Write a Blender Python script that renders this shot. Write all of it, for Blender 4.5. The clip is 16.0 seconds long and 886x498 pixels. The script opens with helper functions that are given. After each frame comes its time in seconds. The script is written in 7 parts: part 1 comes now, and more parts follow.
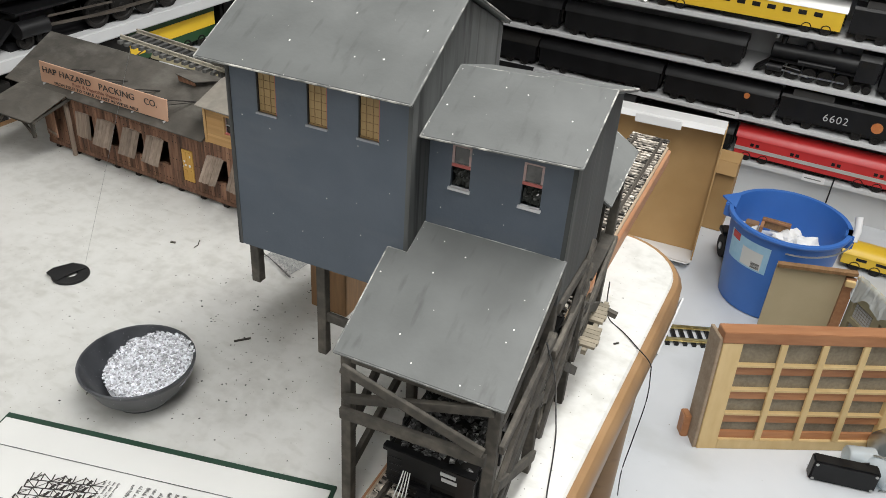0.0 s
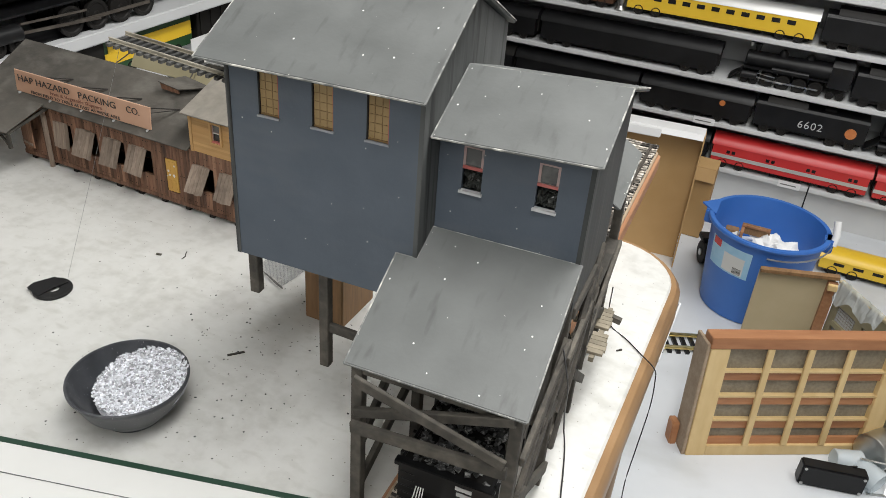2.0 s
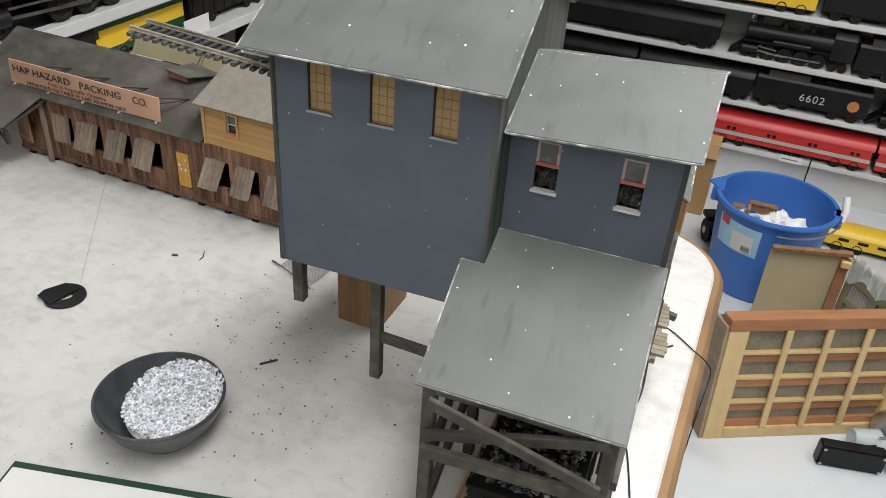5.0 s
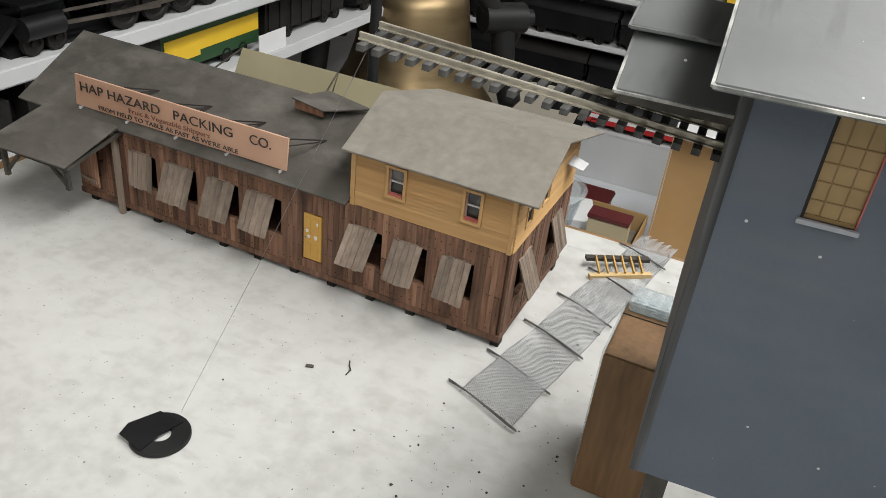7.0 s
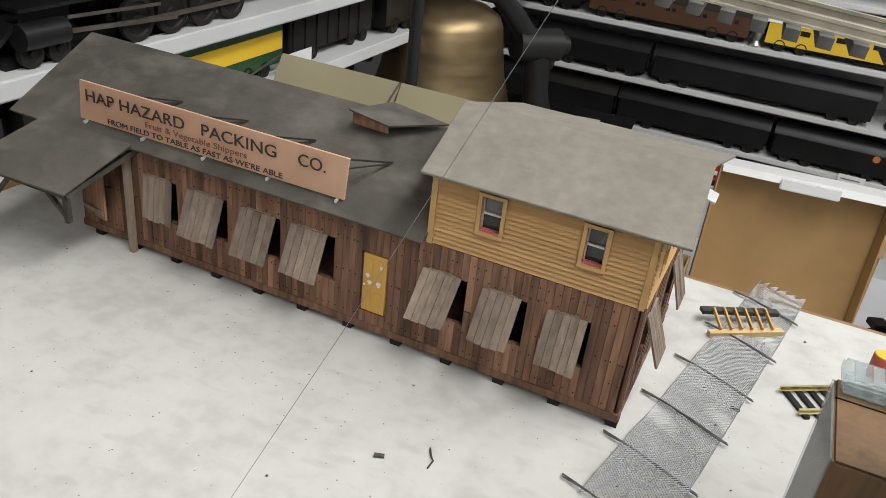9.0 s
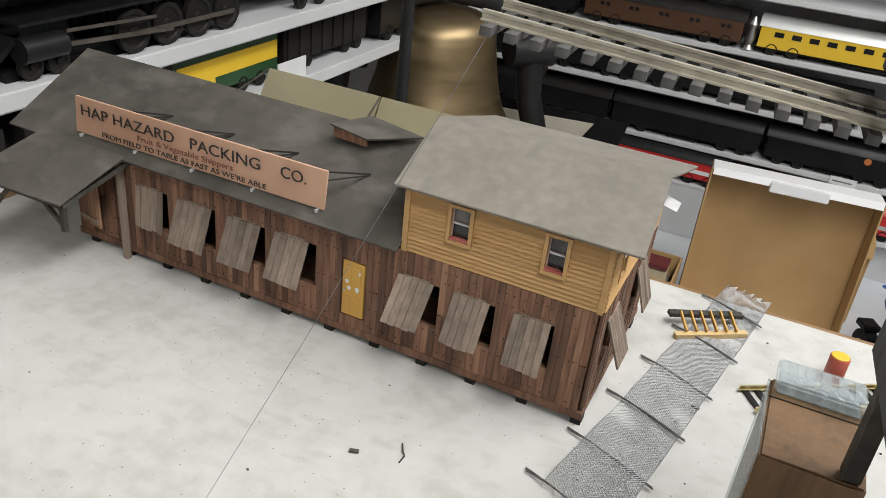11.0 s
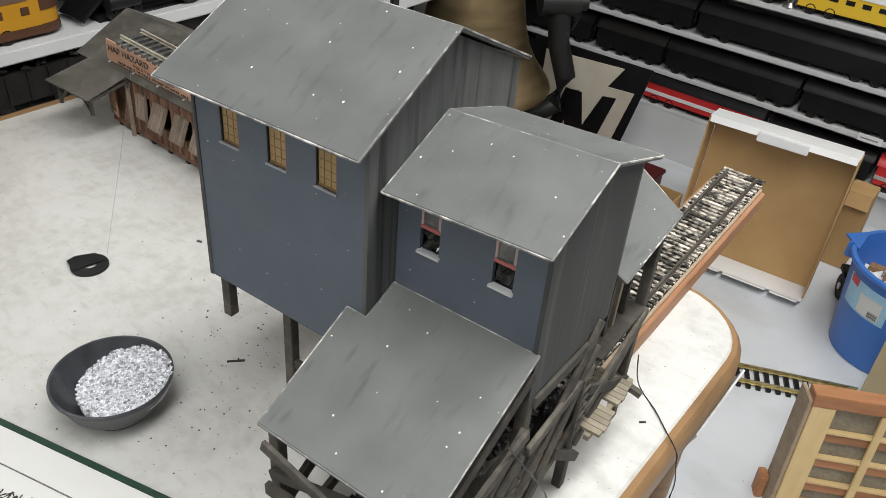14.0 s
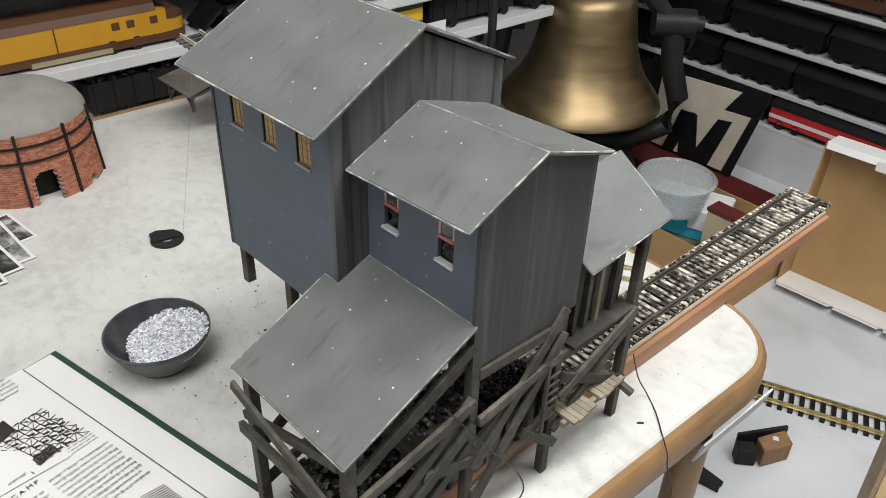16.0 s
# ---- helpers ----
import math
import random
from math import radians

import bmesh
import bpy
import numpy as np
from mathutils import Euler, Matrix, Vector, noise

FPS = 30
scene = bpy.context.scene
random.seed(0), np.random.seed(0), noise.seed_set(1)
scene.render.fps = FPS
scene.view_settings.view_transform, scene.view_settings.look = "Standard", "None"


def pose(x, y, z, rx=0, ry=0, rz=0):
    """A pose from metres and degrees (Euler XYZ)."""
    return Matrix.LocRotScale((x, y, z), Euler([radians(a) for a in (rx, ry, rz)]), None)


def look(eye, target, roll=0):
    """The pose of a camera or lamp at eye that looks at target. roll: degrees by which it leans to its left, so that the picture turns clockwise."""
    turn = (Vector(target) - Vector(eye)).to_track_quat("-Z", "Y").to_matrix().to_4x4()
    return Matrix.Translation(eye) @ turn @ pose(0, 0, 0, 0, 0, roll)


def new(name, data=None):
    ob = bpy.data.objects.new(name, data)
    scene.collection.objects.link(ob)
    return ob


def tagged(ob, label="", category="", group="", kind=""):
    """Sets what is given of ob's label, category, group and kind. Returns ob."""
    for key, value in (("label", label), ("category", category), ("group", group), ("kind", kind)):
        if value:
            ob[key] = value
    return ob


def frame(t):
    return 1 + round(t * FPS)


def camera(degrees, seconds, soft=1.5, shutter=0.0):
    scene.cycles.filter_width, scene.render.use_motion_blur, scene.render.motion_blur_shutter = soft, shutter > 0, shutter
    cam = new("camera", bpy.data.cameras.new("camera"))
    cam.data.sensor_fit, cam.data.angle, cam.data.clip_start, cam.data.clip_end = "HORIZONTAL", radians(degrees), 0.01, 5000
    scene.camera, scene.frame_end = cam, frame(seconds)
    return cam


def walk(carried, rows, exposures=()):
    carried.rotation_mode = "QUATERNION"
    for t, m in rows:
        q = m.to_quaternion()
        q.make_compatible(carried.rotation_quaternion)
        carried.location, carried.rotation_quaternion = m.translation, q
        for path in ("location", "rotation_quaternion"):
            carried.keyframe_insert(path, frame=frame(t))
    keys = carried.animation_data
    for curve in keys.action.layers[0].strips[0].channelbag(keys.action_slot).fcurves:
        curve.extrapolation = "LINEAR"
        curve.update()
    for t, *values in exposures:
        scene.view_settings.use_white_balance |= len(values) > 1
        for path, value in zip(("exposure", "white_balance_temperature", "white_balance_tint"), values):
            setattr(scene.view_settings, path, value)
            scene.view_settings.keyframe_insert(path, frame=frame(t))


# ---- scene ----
cam = camera(57.8, 16.0, soft=0.5)
PATH = [
    (0, (0.27, -0.365, 1.091), (-0.451, 1.162, 0.02), 4.2),
    (0.5, (0.256, -0.37, 1.094), (-0.449, 1.172, 0.034), 4.4),
    (1, (0.25, -0.37, 1.084), (-0.433, 1.193, 0.039), 4.8),
    (1.5, (0.252, -0.368, 1.081), (-0.424, 1.201, 0.04), 4.7),
    (2, (0.242, -0.364, 1.076), (-0.423, 1.209, 0.035), 4.6),
    (2.5, (0.249, -0.339, 1.072), (-0.413, 1.233, 0.027), 5.0),
    (3, (0.239, -0.328, 1.067), (-0.433, 1.225, 0.0), 5.2),
    (3.5, (0.207, -0.343, 1.064), (-0.458, 1.204, -0.015), 4.6),
    (3.7, (0.197, -0.347, 1.066), (-0.456, 1.206, -0.013), 4.5),
    (5.8, (0.143, -0.335, 1.057), (-0.451, 1.234, -0.032), 4.5),
    (6, (0.115, -0.325, 1.051), (-0.479, 1.252, -0.027), 4.8),
    (6.5, (0.02, -0.266, 1.018), (-0.584, 1.311, -0.054), 5.4),
    (7, (-0.07, -0.2, 0.975), (-0.691, 1.396, -0.057), 6.6),
    (7.5, (-0.141, -0.149, 0.926), (-0.779, 1.474, -0.053), 6.7),
    (8, (-0.164, -0.125, 0.91), (-0.81, 1.507, -0.049), 6.7),
    (10.5, (-0.163, -0.119, 0.919), (-0.807, 1.519, -0.03), 7.0),
    (11, (-0.14, -0.133, 0.929), (-0.796, 1.5, -0.023), 6.6),
    (11.5, (-0.108, -0.163, 0.947), (-0.8, 1.45, -0.012), 6.3),
    (12, (-0.062, -0.184, 0.961), (-0.793, 1.409, -0.002), 5.6),
    (12.5, (0.029, -0.222, 1.011), (-0.735, 1.34, 0.024), 6.3),
    (13, (0.124, -0.26, 1.05), (-0.674, 1.221, -0.031), 6.5),
    (13.5, (0.217, -0.281, 1.082), (-0.612, 1.168, -0.02), 6.9),
    (14, (0.301, -0.239, 1.104), (-0.661, 1.094, -0.035), 5.1),
    (14.5, (0.335, -0.228, 1.093), (-0.709, 1.032, -0.057), 4.4),
    (15, (0.379, -0.233, 1.112), (-0.735, 0.971, -0.032), 2.6),
    (15.5, (0.4, -0.209, 1.115), (-0.792, 0.933, -0.015), 2.1),
    (16, (0.414, -0.202, 1.114), (-0.824, 0.905, 0.0), 2.1),
]
walk(cam, [(t, look(eye, target, roll)) for t, eye, target, roll in PATH],
     exposures=[(0.0, 0.1), (3.5, 0.1), (6.0, 0.0), (6.8, 0.14), (12.0, 0.14), (12.7, 0.0), (13.3, 0.0), (14.5, 0.1), (16.0, 0.05)])

# ---- light: tube lamps under a low ceiling ----
world = bpy.data.worlds.new("world")
scene.world = world
world.use_nodes = True
world.node_tree.nodes["Background"].inputs[0].default_value = (0.9, 0.95, 1.0, 1)
world.node_tree.nodes["Background"].inputs[1].default_value = 0.012
T = 0.62          # height of the table top
# height of the unseen ceiling, low so lamplight falls off faster
CEIL = 2.12


def ceiling_lamp(x, y, lx, ly, watts):
    lamp = bpy.data.lights.new("tube_light", "AREA")
    lamp.shape, lamp.size, lamp.size_y, lamp.energy = "RECTANGLE", lx, ly, watts
    lamp.color = (1.0, 0.993, 0.972)
    ob = new("tube_light", lamp)
    ob.location = (x, y, CEIL - 0.09)
    return ob


LAMPS = [(0.3, -0.15, 0.3, 1.2, 23.0), (0.4, 1.05, 0.3, 1.2, 13.0), (1.05, 0.9, 0.3, 1.2, 13.0), (0.6, -1.6, 0.3, 1.2, 17.0)]
for lamp_row in LAMPS:
    ceiling_lamp(*lamp_row)
scene.view_settings.exposure = 0.0

# ---- materials ----
def material(name, colors, scale=20.0, rough=0.6, metal=0.0, bump=0.0, bump_scale=None, detail=6.0, stretch=(1, 1, 1),
             vary=0.0, flat=(1, 1, 0), spots=None, spot_scale=60.0, spot_size=0.12, streak=None, ramp=(0.3, 0.7), coat=0.0, island=False, spec=0.5):
    """Two scales of noise between colours, optional specks, streaks and hair scratches, object-to-object variation."""
    m = bpy.data.materials.new(name)
    m.use_nodes = True
    nt = m.node_tree
    n, l = nt.nodes, nt.links
    bsdf = n["Principled BSDF"]
    co = n.new("ShaderNodeTexCoord")
    mp = n.new("ShaderNodeMapping")
    mp.inputs["Scale"].default_value = stretch
    l.new(co.outputs["Object"], mp.inputs["Vector"])
    vec = mp.outputs["Vector"]
    if vary:
        info = n.new("ShaderNodeObjectInfo")
        geo = n.new("ShaderNodeNewGeometry")
        rnd = geo.outputs["Random Per Island"] if island else info.outputs["Random"]
        add = n.new("ShaderNodeVectorMath")
        mulr = n.new("ShaderNodeMath")
        mulr.operation = "MULTIPLY"
        mulr.inputs[1].default_value = 7.0
        l.new(rnd, mulr.inputs[0])
        l.new(vec, add.inputs[0])
        l.new(mulr.outputs[0], add.inputs[1])
        vec = add.outputs[0]
    fine = n.new("ShaderNodeTexNoise")
    fine.inputs["Scale"].default_value, fine.inputs["Detail"].default_value = scale, detail
    l.new(vec, fine.inputs["Vector"])
    wide = n.new("ShaderNodeTexNoise")
    wide.inputs["Scale"].default_value, wide.inputs["Detail"].default_value = scale * 0.17, 3.0
    l.new(vec, wide.inputs["Vector"])
    mix = n.new("ShaderNodeMath")
    mix.operation = "MULTIPLY_ADD"
    mix.inputs[1].default_value = 0.5
    half = n.new("ShaderNodeMath")
    half.operation = "MULTIPLY"
    half.inputs[1].default_value = 0.5
    l.new(wide.outputs["Fac"], half.inputs[0])
    l.new(fine.outputs["Fac"], mix.inputs[0])
    l.new(half.outputs[0], mix.inputs[2])
    cr = n.new("ShaderNodeValToRGB")
    el = cr.color_ramp.elements
    el[0].position, el[1].position = ramp
    el[0].color, el[1].color = (*colors[0], 1), (*colors[-1], 1)
    for k, c in enumerate(colors[1:-1]):
        e = el.new(ramp[0] + (ramp[1] - ramp[0]) * (k + 1) / (len(colors) - 1))
        e.color = (*c, 1)
    l.new(mix.outputs[0], cr.inputs["Fac"])
    col = cr.outputs["Color"]
    if vary:
        hsv = n.new("ShaderNodeHueSaturation")
        mr = n.new("ShaderNodeMapRange")
        mr.inputs["To Min"].default_value, mr.inputs["To Max"].default_value = 1 - vary, 1 + vary
        l.new(rnd, mr.inputs["Value"])
        l.new(mr.outputs[0], hsv.inputs["Value"])
        l.new(col, hsv.inputs["Color"])
        col = hsv.outputs["Color"]
    if streak:
        sm = n.new("ShaderNodeMapping")
        sm.inputs["Scale"].default_value = streak[1]
        l.new(co.outputs["Object"], sm.inputs["Vector"])
        sn = n.new("ShaderNodeTexNoise")
        sn.inputs["Scale"].default_value, sn.inputs["Detail"].default_value = 1.0, 5.0
        l.new(sm.outputs[0], sn.inputs["Vector"])
        sr = n.new("ShaderNodeValToRGB")
        sr.color_ramp.elements[0].position, sr.color_ramp.elements[1].position = streak[2]
        sr.color_ramp.elements[0].color, sr.color_ramp.elements[1].color = (0, 0, 0, 1), (1, 1, 1, 1)
        l.new(sn.outputs["Fac"], sr.inputs["Fac"])
        mx = n.new("ShaderNodeMix")
        mx.data_type = "RGBA"
        l.new(sr.outputs["Color"], mx.inputs["Factor"])
        l.new(col, mx.inputs["A"])
        mx.inputs["B"].default_value = (*streak[0], 1)
        col = mx.outputs["Result"]
    if spots:
        vo = n.new("ShaderNodeTexVoronoi")
        vo.inputs["Scale"].default_value = spot_scale
        vo.voronoi_dimensions = "2D"
        vo.inputs["Randomness"].default_value = 1.0
        fl = n.new("ShaderNodeMapping")
        if flat[1] == 0:
            fl.inputs["Rotation"].default_value = (radians(90), 0, 0)
        l.new(co.outputs["Object"], fl.inputs["Vector"])
        l.new(fl.outputs[0], vo.inputs["Vector"])
        pick = n.new("ShaderNodeSeparateColor")
        l.new(vo.outputs["Color"], pick.inputs[0])
        size = n.new("ShaderNodeMath")
        size.operation = "MULTIPLY_ADD"
        size.inputs[1].default_value, size.inputs[2].default_value = spot_size * 1.6, -spot_size * 0.75
        l.new(pick.outputs[0], size.inputs[0])
        less = n.new("ShaderNodeMath")
        less.operation = "LESS_THAN"
        l.new(vo.outputs["Distance"], less.inputs[0])
        l.new(size.outputs[0], less.inputs[1])
        mx = n.new("ShaderNodeMix")
        mx.data_type = "RGBA"
        l.new(less.outputs[0], mx.inputs["Factor"])
        l.new(col, mx.inputs["A"])
        mx.inputs["B"].default_value = (*spots, 1)
        col = mx.outputs["Result"]
    l.new(col, bsdf.inputs["Base Color"])
    rr = n.new("ShaderNodeMapRange")
    rr.inputs["To Min"].default_value, rr.inputs["To Max"].default_value = max(rough - 0.12, 0.02), min(rough + 0.12, 1)
    l.new(fine.outputs["Fac"], rr.inputs["Value"])
    l.new(rr.outputs[0], bsdf.inputs["Roughness"])
    bsdf.inputs["Metallic"].default_value = metal
    bsdf.inputs["Coat Weight"].default_value = coat
    bsdf.inputs["Specular IOR Level"].default_value = spec
    if bump:
        bp = n.new("ShaderNodeBump")
        bp.inputs["Strength"].default_value = min(bump, 1.0)
        bp.inputs["Distance"].default_value = 0.001
        src = fine
        if bump_scale:
            src = n.new("ShaderNodeTexNoise")
            src.inputs["Scale"].default_value, src.inputs["Detail"].default_value = bump_scale, 4.0
            l.new(vec, src.inputs["Vector"])
        l.new(src.outputs["Fac"], bp.inputs["Height"])
        l.new(bp.outputs[0], bsdf.inputs["Normal"])
    return m


def glass(name, tint=(0.9, 0.95, 0.95), rough=0.05, alpha=0.25):
    m = bpy.data.materials.new(name)
    m.use_nodes = True
    n, l = m.node_tree.nodes, m.node_tree.links
    out = n["Material Output"]
    tr = n.new("ShaderNodeBsdfTransparent")
    gl = n["Principled BSDF"]
    gl.inputs["Base Color"].default_value = (*tint, 1)
    gl.inputs["Roughness"].default_value = rough
    tr.inputs[0].default_value = (*tint, 1)
    mx = n.new("ShaderNodeMixShader")
    mx.inputs[0].default_value = alpha
    l.new(tr.outputs[0], mx.inputs[1])
    l.new(gl.outputs[0], mx.inputs[2])
    l.new(mx.outputs[0], out.inputs["Surface"])
    return m


M = {}
M["slate"] = material("slate_paint", [(0.056, 0.072, 0.095), (0.1, 0.12, 0.148)], 22, 0.6, bump=0.3, bump_scale=300,
                      flat=(1, 0, 1), spots=(0.5, 0.5, 0.48), spot_scale=44, spot_size=0.026, streak=((0.125, 0.135, 0.148), (9, 9, 26), (0.56, 0.9)))
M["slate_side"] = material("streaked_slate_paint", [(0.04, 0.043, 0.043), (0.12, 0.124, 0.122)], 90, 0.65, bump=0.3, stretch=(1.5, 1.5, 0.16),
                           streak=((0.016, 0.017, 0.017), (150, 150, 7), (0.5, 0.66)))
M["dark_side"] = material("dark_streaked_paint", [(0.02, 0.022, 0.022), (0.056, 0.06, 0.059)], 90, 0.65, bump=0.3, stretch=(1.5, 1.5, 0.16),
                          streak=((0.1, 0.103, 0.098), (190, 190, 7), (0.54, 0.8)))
M["roof"] = material("grey_roof_paint", [(0.085, 0.089, 0.087), (0.136, 0.142, 0.139)], 34, 0.5, bump=0.12, bump_scale=260,
                     spots=(0.75, 0.75, 0.72), spot_scale=62, spot_size=0.046,
                     streak=((0.068, 0.071, 0.069), (150, 22, 60), (0.58, 0.8)))
M["timber"] = material("weathered_black_timber", [(0.016, 0.0145, 0.012), (0.055, 0.049, 0.04), (0.12, 0.107, 0.087)], 130, 0.78, bump=0.5, vary=0.35)
M["dock"] = material("grey_brown_planks", [(0.13, 0.112, 0.08), (0.27, 0.235, 0.175)], 120, 0.8, bump=0.4, vary=0.25)
M["table"] = material("scuffed_white_laminate", [(0.42, 0.415, 0.39), (0.535, 0.533, 0.51), (0.58, 0.58, 0.56)], 80, 0.45, bump=0.1, bump_scale=160,
                      spots=(0.16, 0.145, 0.12), spot_scale=105, spot_size=0.06, streak=((0.44, 0.435, 0.405), (40, 90, 3), (0.56, 0.8)))
M["rim"] = material("brown_table_rim", [(0.19, 0.105, 0.045), (0.31, 0.185, 0.085)], 30, 0.42, bump=0.15, streak=((0.12, 0.07, 0.035), (30, 8, 60), (0.58, 0.8)))
M["floor"] = material("painted_concrete", [(0.43, 0.445, 0.46), (0.58, 0.6, 0.625), (0.64, 0.66, 0.69)], 6, 0.35, bump=0.08, bump_scale=60,
                      spots=(0.25, 0.24, 0.22), spot_scale=20, spot_size=0.03, streak=((0.45, 0.46, 0.46), (4, 7, 1), (0.55, 0.8)))
M["white"] = material("white_shelf_paint", [(0.53, 0.535, 0.54), (0.66, 0.67, 0.675)], 8, 0.45, bump=0.05)
# mid-grey, chosen to cut bounce light and deepen the shadows
M["wall"] = material("low_bounce_wall_grey", [(0.36, 0.36, 0.345), (0.43, 0.43, 0.415)], 3, 0.7, bump=0.1, bump_scale=120)
M["plank"] = material("stained_plank", [(0.04, 0.019, 0.012), (0.17, 0.085, 0.05), (0.3, 0.17, 0.105)], 95, 0.75, bump=0.5, stretch=(3, 3, 0.35), vary=0.36)
M["shutter"] = material("grey_weathered_plank", [(0.13, 0.095, 0.072), (0.32, 0.255, 0.2)], 110, 0.8, bump=0.5, stretch=(3, 3, 0.3), vary=0.25)
M["pkroof"] = material("dusty_roof_paper", [(0.034, 0.031, 0.026), (0.1, 0.09, 0.076)], 60, 0.8, bump=0.4, bump_scale=240,
                       streak=((0.15, 0.14, 0.122), (30, 46, 14), (0.5, 0.82)))
M["pkroof2"] = material("pale_roof_paper", [(0.155, 0.14, 0.116), (0.25, 0.228, 0.194)], 120, 0.8, bump=0.4, bump_scale=240, streak=((0.135, 0.125, 0.11), (70, 26, 20), (0.54, 0.9)))
M["clap"] = material("ochre_clapboard", [(0.42, 0.24, 0.09), (0.56, 0.35, 0.15)], 40, 0.65, bump=0.2, stretch=(0.4, 0.4, 3), vary=0.12)
M["ochre"] = material("ochre_door_paint", [(0.48, 0.26, 0.05), (0.6, 0.36, 0.08)], 60, 0.6, bump=0.2)
M["sign"] = material("copper_tan_board", [(0.45, 0.26, 0.17), (0.58, 0.36, 0.25)], 30, 0.7, bump=0.1)
M["ink"] = material("black_ink", [(0.02, 0.018, 0.016), (0.035, 0.03, 0.028)], 80, 0.6)
M["redink"] = material("brown_ink", [(0.16, 0.06, 0.04), (0.22, 0.09, 0.06)], 80, 0.6)
M["black"] = material("black_enamel", [(0.004, 0.004, 0.0045), (0.012, 0.012, 0.013)], 30, 0.42, bump=0.05, spec=0.3)
# also colours the sheets that stand in for dark interiors
M["dullblack"] = material("soot_and_shade_black", [(0.006, 0.0055, 0.005), (0.018, 0.0165, 0.015)], 40, 0.6, bump=0.15, spec=0.25)
M["bowl"] = material("black_plastic_bowl", [(0.022, 0.024, 0.028), (0.05, 0.053, 0.06), (0.12, 0.122, 0.13)], 60, 0.4, spots=(0.3, 0.3, 0.32), spot_scale=300, spot_size=0.07)
M["grit"] = material("grey_white_ballast", [(0.16, 0.165, 0.18), (0.6, 0.61, 0.65), (0.85, 0.86, 0.9)], 300, 0.85, bump=0.3, vary=0.5, island=True)
M["tan"] = material("tan_paper_pane", [(0.27, 0.18, 0.075), (0.4, 0.28, 0.135)], 90, 0.7, bump=0.2)
M["redtrim"] = material("red_window_paint", [(0.35, 0.07, 0.06), (0.48, 0.15, 0.13)], 80, 0.6)
M["palered"] = material("worn_pink_frame", [(0.2, 0.19, 0.185), (0.42, 0.3, 0.28), (0.5, 0.24, 0.21)], 260, 0.6)
# mottled grey puts the panes' reflection into their colour
M["dullpane"] = material("reflection_grey_acetate", [(0.045, 0.045, 0.045), (0.15, 0.145, 0.14)], 110, 0.22, ramp=(0.42, 0.58))
M["darkfilm"] = material("dark_glossy_film", [(0.02, 0.022, 0.02), (0.05, 0.052, 0.048)], 90, 0.16)
M["muntin"] = material("brown_glazing_bar", [(0.2, 0.125, 0.05), (0.29, 0.19, 0.085)], 90, 0.7)
M["greysill"] = material("dull_grey_sill", [(0.2, 0.215, 0.235), (0.34, 0.35, 0.37)], 120, 0.6)
M["palesill"] = material("grey_white_trim", [(0.4, 0.41, 0.42), (0.6, 0.6, 0.6)], 80, 0.6)
M["blockwood"] = material("brown_block_wood", [(0.15, 0.083, 0.036), (0.32, 0.18, 0.082)], 70, 0.6, bump=0.2, stretch=(4, 4, 0.5))
M["rampwood"] = material("reddish_board", [(0.27, 0.12, 0.055), (0.43, 0.23, 0.12)], 40, 0.6, bump=0.2, stretch=(4, 0.4, 4))
M["cork"] = material("cork_roadbed", [(0.28, 0.2, 0.13), (0.42, 0.33, 0.24)], 200, 0.85, bump=0.4)
M["tie"] = material("dark_sleeper", [(0.03, 0.026, 0.022), (0.08, 0.07, 0.06)], 120, 0.8, bump=0.3, vary=0.3)
M["creamrail"] = material("pale_dusty_rail", [(0.3, 0.27, 0.215), (0.56, 0.52, 0.43)], 130, 0.42, metal=0.55)
M["brass"] = material("brass_rail", [(0.55, 0.45, 0.2), (0.78, 0.68, 0.38)], 60, 0.35, metal=1.0)
M["darkrail"] = material("weathered_rail", [(0.06, 0.05, 0.042), (0.16, 0.14, 0.12)], 80, 0.5, metal=0.6)
M["bronze"] = material("bell_bronze", [(0.2, 0.145, 0.075), (0.36, 0.27, 0.155)], 14, 0.42, metal=1.0, bump=0.05, stretch=(1, 1, 4))
M["iron"] = material("black_cast_iron", [(0.006, 0.006, 0.0065), (0.018, 0.018, 0.018)], 30, 0.5, bump=0.3, spec=0.35)
M["blue"] = material("blue_plastic", [(0.035, 0.13, 0.44), (0.05, 0.17, 0.52)], 12, 0.38, bump=0.03)
M["card"] = material("brown_cardboard", [(0.38, 0.23, 0.09), (0.47, 0.3, 0.135)], 15, 0.75, bump=0.08)
M["cardwhite"] = material("white_card", [(0.7, 0.7, 0.7), (0.8, 0.8, 0.8)], 15, 0.6)
M["pine"] = material("yellow_pine", [(0.52, 0.36, 0.16), (0.66, 0.5, 0.26)], 30, 0.55, bump=0.15, stretch=(2, 2, 0.6), vary=0.12)
M["redpine"] = material("red_brown_wood", [(0.30, 0.12, 0.05), (0.46, 0.22, 0.1)], 40, 0.55, bump=0.2, stretch=(0.6, 3, 3), vary=0.15)
M["panel"] = material("beige_board", [(0.40, 0.33, 0.2), (0.5, 0.42, 0.27)], 14, 0.7, bump=0.05)
M["screen"] = material("woven_screen", [(0.16, 0.13, 0.09), (0.3, 0.26, 0.19)], 160, 0.75, bump=0.3)
M["feedtie"] = material("dusty_black_sleeper", [(0.012, 0.012, 0.012), (0.03, 0.03, 0.029), (0.12, 0.117, 0.11)], 150, 0.75)
M["coalmix"] = material("frosted_coal", [(0.012, 0.012, 0.012), (0.05, 0.05, 0.05), (0.42, 0.42, 0.41)], 380, 0.6, ramp=(0.4, 0.66), vary=0.5, island=True)
